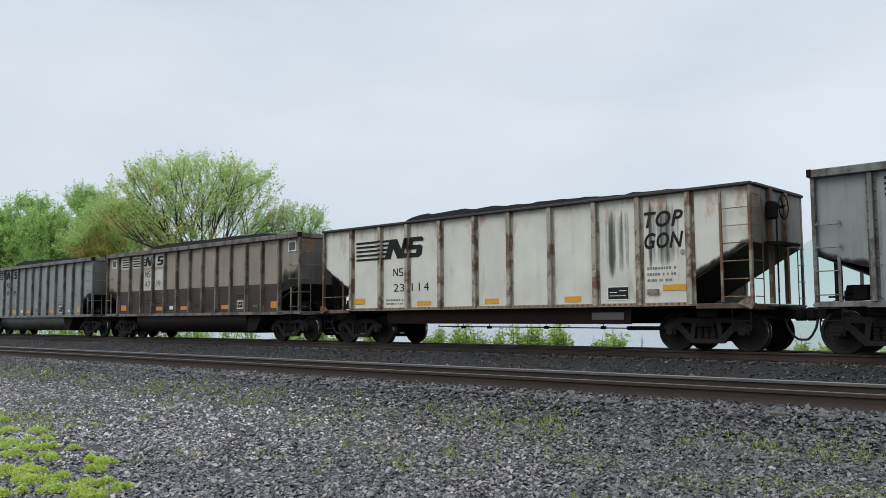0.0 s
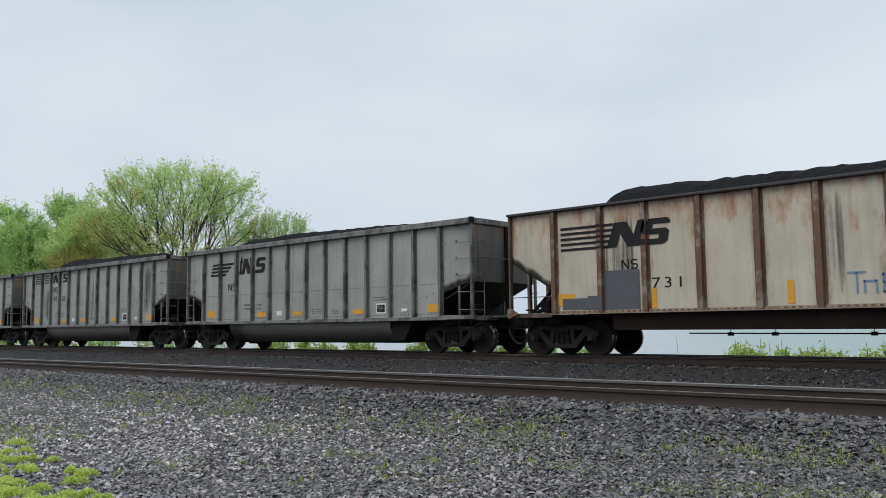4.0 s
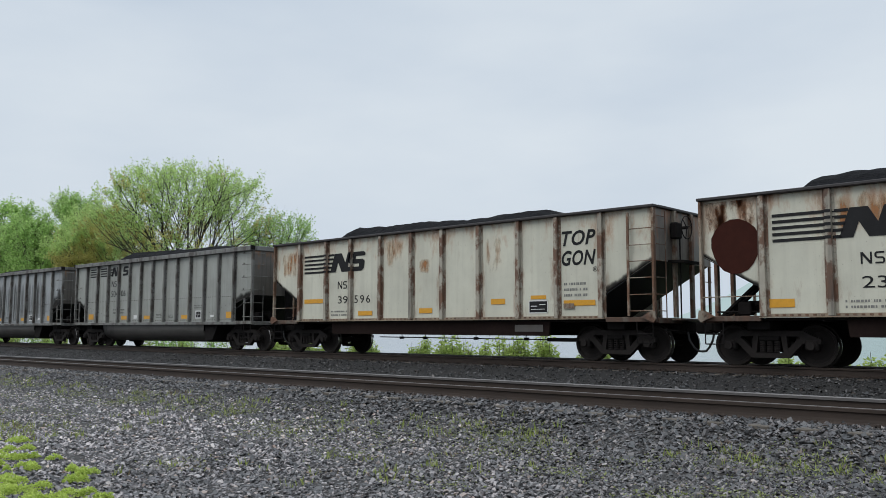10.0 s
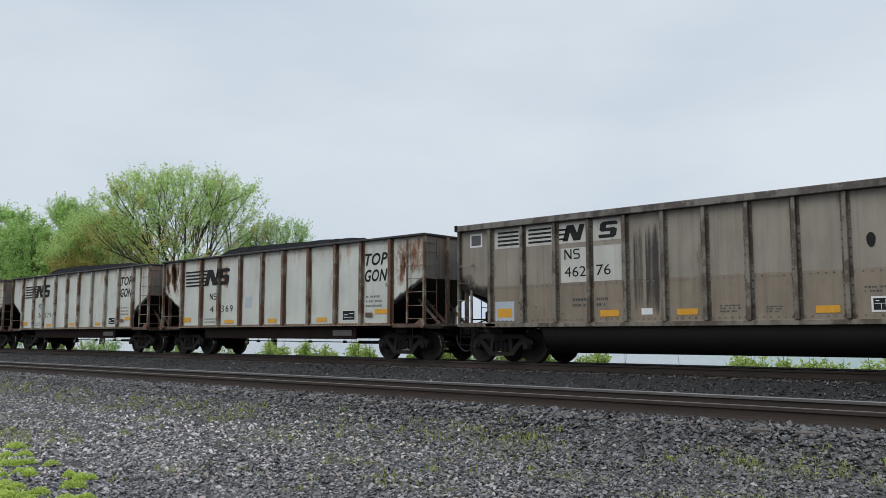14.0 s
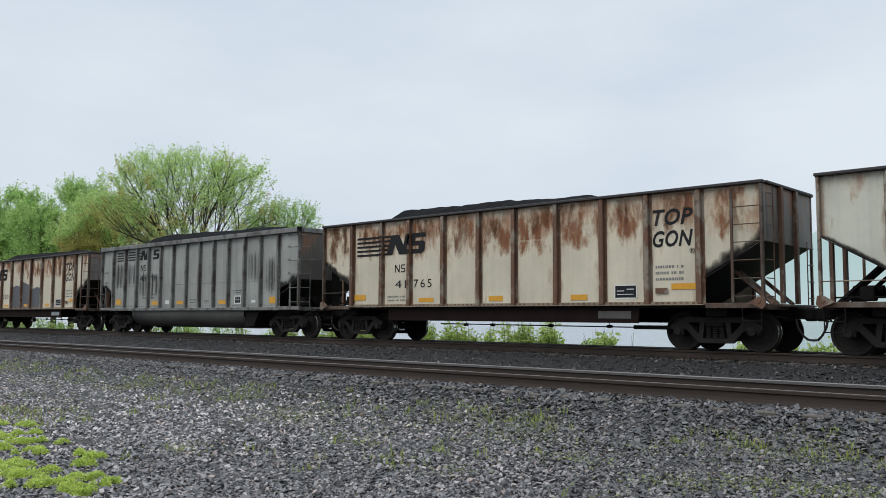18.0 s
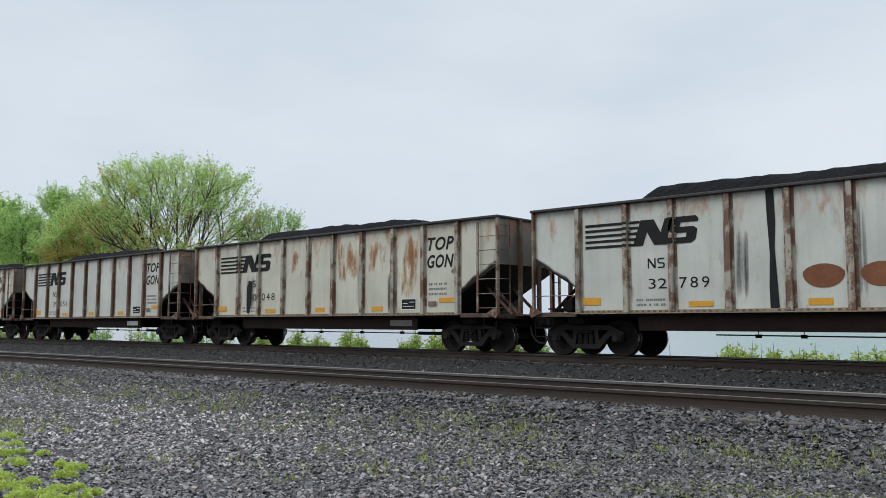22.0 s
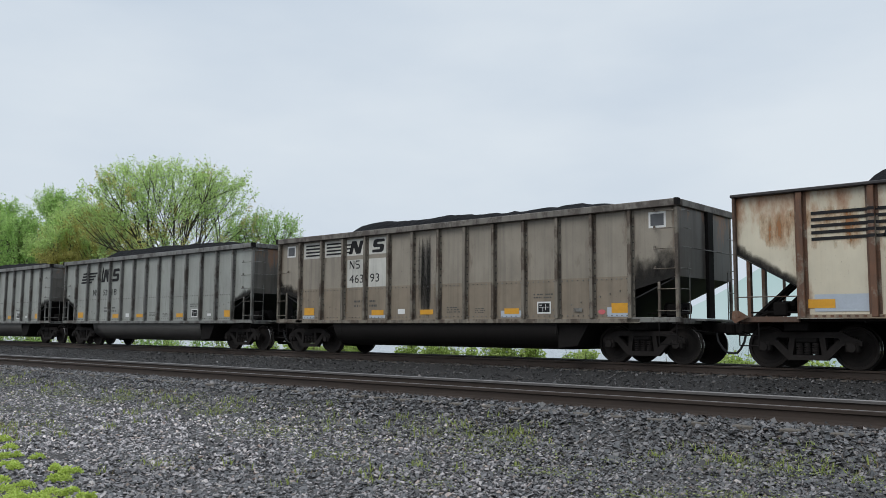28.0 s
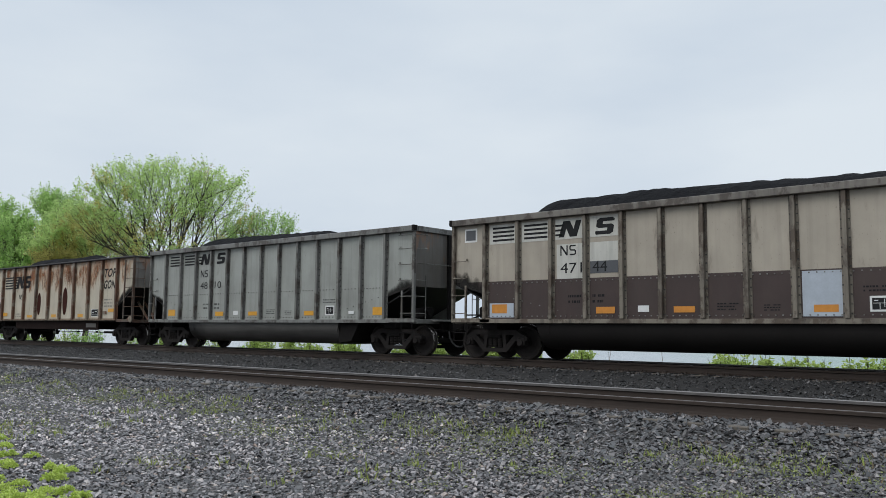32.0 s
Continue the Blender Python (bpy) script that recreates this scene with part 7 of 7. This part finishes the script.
stain(7, SLURRY, drips(5.9, 6.3, 1.3, 3.4, 4, 12, (0.08, 0.2)) + drips(8.0, 8.3, 1.2, 3.4, 3, 13, (0.06, 0.16)) + drips(4.4, 5.3, 1.2, 2.6, 5, 14, (0.03, 0.07)), rib_run=False)
stain(8, "patch_maroon", [oval(0.25, 1.36, 2.02, 3.25)], "primer_patch", "dark maroon round patch", False)
stain(8, "rust_run", drips(0.05, 1.38, 2.3, 3.95, 9, 15) + drips(0.1, 1.38, 2.7, 4.1, 1, 1), "rust_stain", "orange rust runs")
stain(8, "rust_spot", drips(6.85, 7.9, 2.4, 3.5, 1, 1) + drips(10.9, 11.6, 2.2, 3.5, 1, 1) + drips(2.9, 3.9, 2.7, 3.6, 1, 1) + drips(13.3, 14.7, 2.3, 3.75, 1, 1) + drips(5.6, 6.3, 2.4, 3.6, 3, 16) + drips(12.0, 12.3, 2.6, 3.6, 3, 17) + drips(13.4, 14.0, 2.2, 3.6, 5, 18), "rust_stain", "orange rust runs")
stain(9, "rust_spot", drips(0.3, 1.2, 2.5, 3.5, 5, 19, (0.06, 0.14)) + drips(5.6, 6.4, 2.6, 3.6, 6, 20, (0.04, 0.12)) + drips(9.6, 10.2, 2.2, 3.5, 5, 21, (0.06, 0.16)) + drips(7.0, 7.5, 2.4, 2.9, 2, 22), "rust_stain", "orange rust runs")
stain(11, SLURRY, drips(5.4, 13.4, 1.15, 3.3, 46, 23, (0.03, 0.14)), label="black runs of dried slurry", rib_run=False)
stain(12, SLURRY, drips(11.5, 12.35, 1.5, 3.2, 9, 24, (0.04, 0.12)) + drips(12.6, 13.4, 1.9, 3.2, 6, 25, (0.04, 0.12)) + drips(5.5, 6.3, 1.2, 3.4, 5, 26, (0.08, 0.25)), rib_run=False)
stain(12, "ink", [oval(10.75, 10.92, 2.5, 2.8)], "stain")
stain(12, "patch_blue", [quad(1.3, 1.95, 1.13, 1.66), quad(12.85, 13.42, 1.12, 1.4)], "paint_patch", "pale blue primer patch", False)
stain(12, "yellow", [quad(12.85, 13.42, 1.58, 1.76), quad(12.85, 13.42, 1.86, 2.04)], "reflector_tape", rib_run=False)
stain(12, "red", [oval(12.62, 12.84, 1.15, 1.26)], "red_spot", rib_run=False)
stain(13, "rust_run", drips(0.05, 1.38, 1.8, 3.75, 1, 1) + drips(0.05, 1.36, 2.2, 3.75, 1, 1) + drips(0.3, 1.3, 2.0, 3.6, 1, 1) + drips(13.3, 14.7, 2.4, 3.75, 1, 1) + drips(4.2, 4.6, 2.3, 3.4, 3, 27, (0.04, 0.1)) + drips(13.5, 14.0, 2.0, 3.6, 5, 28, (0.04, 0.1)), "rust_stain", "orange rust runs")
stain(13, "patch_blue", [quad(5.7, 6.1, 1.75, 2.15)], "paint_patch", "pale blue primer patch", False)
stain(15, SLURRY, drips(6.85, 7.85, 1.9, 3.3, 1, 1) + drips(8.1, 8.9, 2.1, 3.1, 1, 1) + drips(10.8, 11.9, 1.1, 3.7, 8, 29) + drips(12.05, 13.2, 1.3, 3.6, 9, 30) + drips(11.0, 11.9, 1.1, 3.6, 1, 1) + drips(9.5, 10.6, 1.1, 3.2, 1, 1) + drips(3.4, 3.9, 1.3, 2.8, 6, 31, (0.06, 0.2)), label="dark slurry blotches")
stain(15, "yellow", [quad(12.85, 12.98, 1.5, 2.0)], "reflector_tape", rib_run=False)
stain(16, "rust_run", drips(0.2, 13.0, 2.3, 3.66, 46, 32, (0.06, 0.2)), "rust_stain", "orange rust runs", False)
stain(16, "rust_run", drips(0.05, 1.38, 2.1, 4.0, 1, 1) + drips(0.05, 1.38, 2.5, 4.2, 1, 1), "rust_stain", "orange rust runs", False)
stain(17, SLURRY, drips(1.25, 2.2, 1.9, 3.12, 1, 1) + drips(2.35, 3.25, 2.0, 3.12, 1, 1) + drips(3.45, 4.2, 1.5, 2.7, 1, 1) + drips(4.45, 5.2, 1.5, 2.6, 1, 1) + drips(11.6, 12.4, 1.9, 3.2, 8, 33, (0.03, 0.1)) + drips(12.6, 13.4, 1.5, 3.0, 5, 34, (0.03, 0.1)), rib_run=False)
stain(18, "patch_grey", [ragged(5.46, 6.69, 1.12, 2.45, 1.0), ragged(6.81, 7.94, 1.12, 2.6, 2.0), ragged(8.06, 9.32, 1.12, 2.3, 3.0)], "paint_patch", "dark grey touched-up paint over three panels", False)
stain(18, "rust_run", drips(5.6, 13.0, 2.5, 3.6, 26, 35, (0.06, 0.18)) + drips(0.2, 1.2, 2.4, 3.5, 6, 36) + drips(12.2, 13.1, 2.6, 3.6, 1, 1), "rust_stain", "orange rust runs", False)
stain(19, "patch_brown", [oval(7.0, 7.85, 1.55, 2.05), oval(8.15, 8.95, 1.55, 2.05), oval(10.25, 10.68, 1.55, 1.95), oval(10.85, 11.95, 1.42, 2.0)], "primer_patch", "brown primer ovals", False)
stain(19, "ink", [[(6.30, 1.12), (6.50, 1.12), (6.47, 1.7), (6.43, 2.4), (6.46, 3.0), (6.44, 3.69), (6.26, 3.69), (6.28, 3.1), (6.32, 2.3), (6.29, 1.6)]] + drips(5.5, 5.85, 1.3, 3.0, 1, 1) + drips(8.1, 8.3, 1.2, 3.4, 2, 37), label="dark vertical streak")
stain(20, "ink", [[(3.3, 1.2), (3.45, 1.16), (3.56, 1.5), (3.6, 2.3), (3.42, 2.36), (3.28, 2.1)]], "stain", "black spill over the number", False)
stain(20, SLURRY, drips(3.2, 3.9, 1.2, 2.6, 5, 38) + drips(9.1, 9.36, 1.1, 2.9, 1, 1) + drips(10.45, 10.75, 1.1, 2.4, 1, 1), label="black runs of dried slurry")
stain(20, "rust_spot", drips(8.2, 9.2, 2.0, 3.5, 9, 41, (0.06, 0.16)) + drips(9.6, 10.5, 2.3, 3.4, 4, 42) + drips(11.0, 11.8, 1.5, 3.5, 7, 43, (0.05, 0.12)) + drips(5.6, 6.5, 2.4, 3.3, 4, 44), "rust_stain", "orange rust runs")
stain(22, "patch_blue", [quad(7.0, 7.75, 1.2, 1.75), quad(8.2, 8.75, 1.25, 1.65), quad(1.6, 2.7, 1.18, 1.6)], "paint_patch", "pale blue primer patch", False)
stain(22, "sign_white", [quad(5.95, 6.02, 1.25, 1.7), quad(12.98, 13.06, 1.35, 2.05), quad(4.2, 4.27, 1.3, 1.7)], "white_stripe", rib_run=False)
stain(23, "patch_maroon", [[(5.5, 1.12), (6.5, 1.12), (6.2, 1.32), (5.85, 1.42), (5.6, 1.3)]], "stain")
stain(23, SLURRY, drips(3.2, 3.7, 1.6, 3.4, 8, 45, (0.04, 0.1)) + drips(4.6, 4.9, 1.3, 3.2, 3, 46))
stain(24, SLURRY, drips(5.7, 6.5, 1.2, 2.9, 12, 47, (0.04, 0.1)) + drips(11.0, 11.8, 1.7, 3.5, 8, 48, (0.06, 0.16)), label="dark runs of dried slurry")
stain(24, "rust_spot", drips(4.1, 13.0, 2.2, 3.5, 44, 49, (0.08, 0.24)) + drips(0.2, 3.9, 2.4, 3.4, 1, 1), "rust_stain", "orange rust runs", False)
stain(24, "patch_blue", [quad(1.65, 2.7, 1.2, 1.55), quad(6.85, 7.7, 1.18, 1.42), quad(12.3, 13.2, 1.5, 1.62)], "paint_patch", "pale blue primer patch", False)
stain(25, SLURRY, drips(6.4, 7.3, 1.1, 3.6, 1, 1) + drips(6.5, 7.2, 1.15, 3.6, 6, 50, (0.08, 0.2)), label="dark sooty panel smear", rib_run=False)
stain(25, "patch_blue", [quad(1.3, 1.9, 1.12, 1.22), quad(9.6, 10.3, 1.12, 1.3), quad(12.85, 13.45, 1.12, 1.35), quad(4.5, 5.2, 1.12, 1.22)], "paint_patch", "pale blue primer patch", False)
stain(25, "red", [oval(12.6, 12.8, 1.18, 1.3)], "red_spot", rib_run=False)
stain(28, "patch_blue", [quad(9.5, 10.3, 1.12, 2.06), quad(1.3, 2.1, 1.12, 1.5)], "paint_patch", "pale blue primer patch", False)
stain(28, "patch_grey", [quad(4.44, 5.22, 2.2, 2.5)], "paint_patch", rib_run=False)
stain(30, "patch_maroon", [oval(5.5, 5.9, 1.3, 2.4), oval(8.2, 8.7, 1.3, 2.6)], "primer_patch", "dark brown patches", False)
stain(30, "rust_run", drips(2.0, 12.5, 2.3, 3.6, 24, 51, (0.06, 0.16)), "rust_stain", "orange rust runs", False)


rust_rng = random.Random(404)
for k in (16, 18, 30):                 # sheets that rust from the top edge down
    spots = []
    edges = [0.05, 1.36] + [r + HALF_A + 0.06 for r in RIBS_A]
    for x0, x1 in zip(edges[:1] + edges[2:], [1.36] + [r + HALF_A - 0.06 for r in RIBS_A[1:]] + [14.7]):
        if rust_rng.random() < (0.85 if k in (16, 18) else 0.5):
            a = x0 + rust_rng.uniform(0, 0.4)
            b = min(x1, a + rust_rng.uniform(0.5, 1.1))
            spots.append(("field", a, b, rust_rng.uniform(2.2, 2.9), 3.85))
    stain(k, "rust_run", spots, "rust_stain", "orange rust runs")


def shorten(car, f):
    """The shorter build: the same car with narrower panels, on the same bogies."""
    for ob in car.children:
        ob.location.x *= f
        if not ob.name.startswith("bogie"):
            ob.scale.x = f


for k in SHORT:
    shorten(BY_NO[k], 14.39 / 14.77)


# ================= movement =================
# seconds, and how far the middle of the car counted as 0 has come
DISTANCE = [(0, -14.97), (2, 13.51), (4, 42.01), (6, 70.48), (8, 98.92), (10, 127.34), (12, 155.74), (14, 184.15), (16, 212.56), (18, 240.98), (20, 269.40), (22, 297.81), (24, 326.21), (26, 354.59), (28, 382.94), (30, 411.28), (32, 439.61)]


def gone(t):
    return float(np.interp(t, [d[0] for d in DISTANCE], [d[1] for d in DISTANCE]))


def motions():
    for k, car in CARS:
        walk(car, [(t, pose(s - BACK[k], TRACK_Y, 0)) for t, s in DISTANCE])
    # wheels roll without slipping; all wheels at the same place of a bogie share their keys
    for i, x in enumerate((-0.89, 0.89)):
        first = WHEELSETS[i][0]
        rows = []
        for n in range(0, 32 * FPS + 1):
            t = n / FPS
            rows.append((t, pose(x, 0, 0.457, 0, math.degrees(gone(t) / 0.457) % 360, 0)))
        walk(first, rows)
        for w in WHEELSETS[i][1:]:
            w.rotation_mode = "QUATERNION"
            w.animation_data_create()
            w.animation_data.action = first.animation_data.action
            w.animation_data.action_slot = first.animation_data.action_slot


motions()
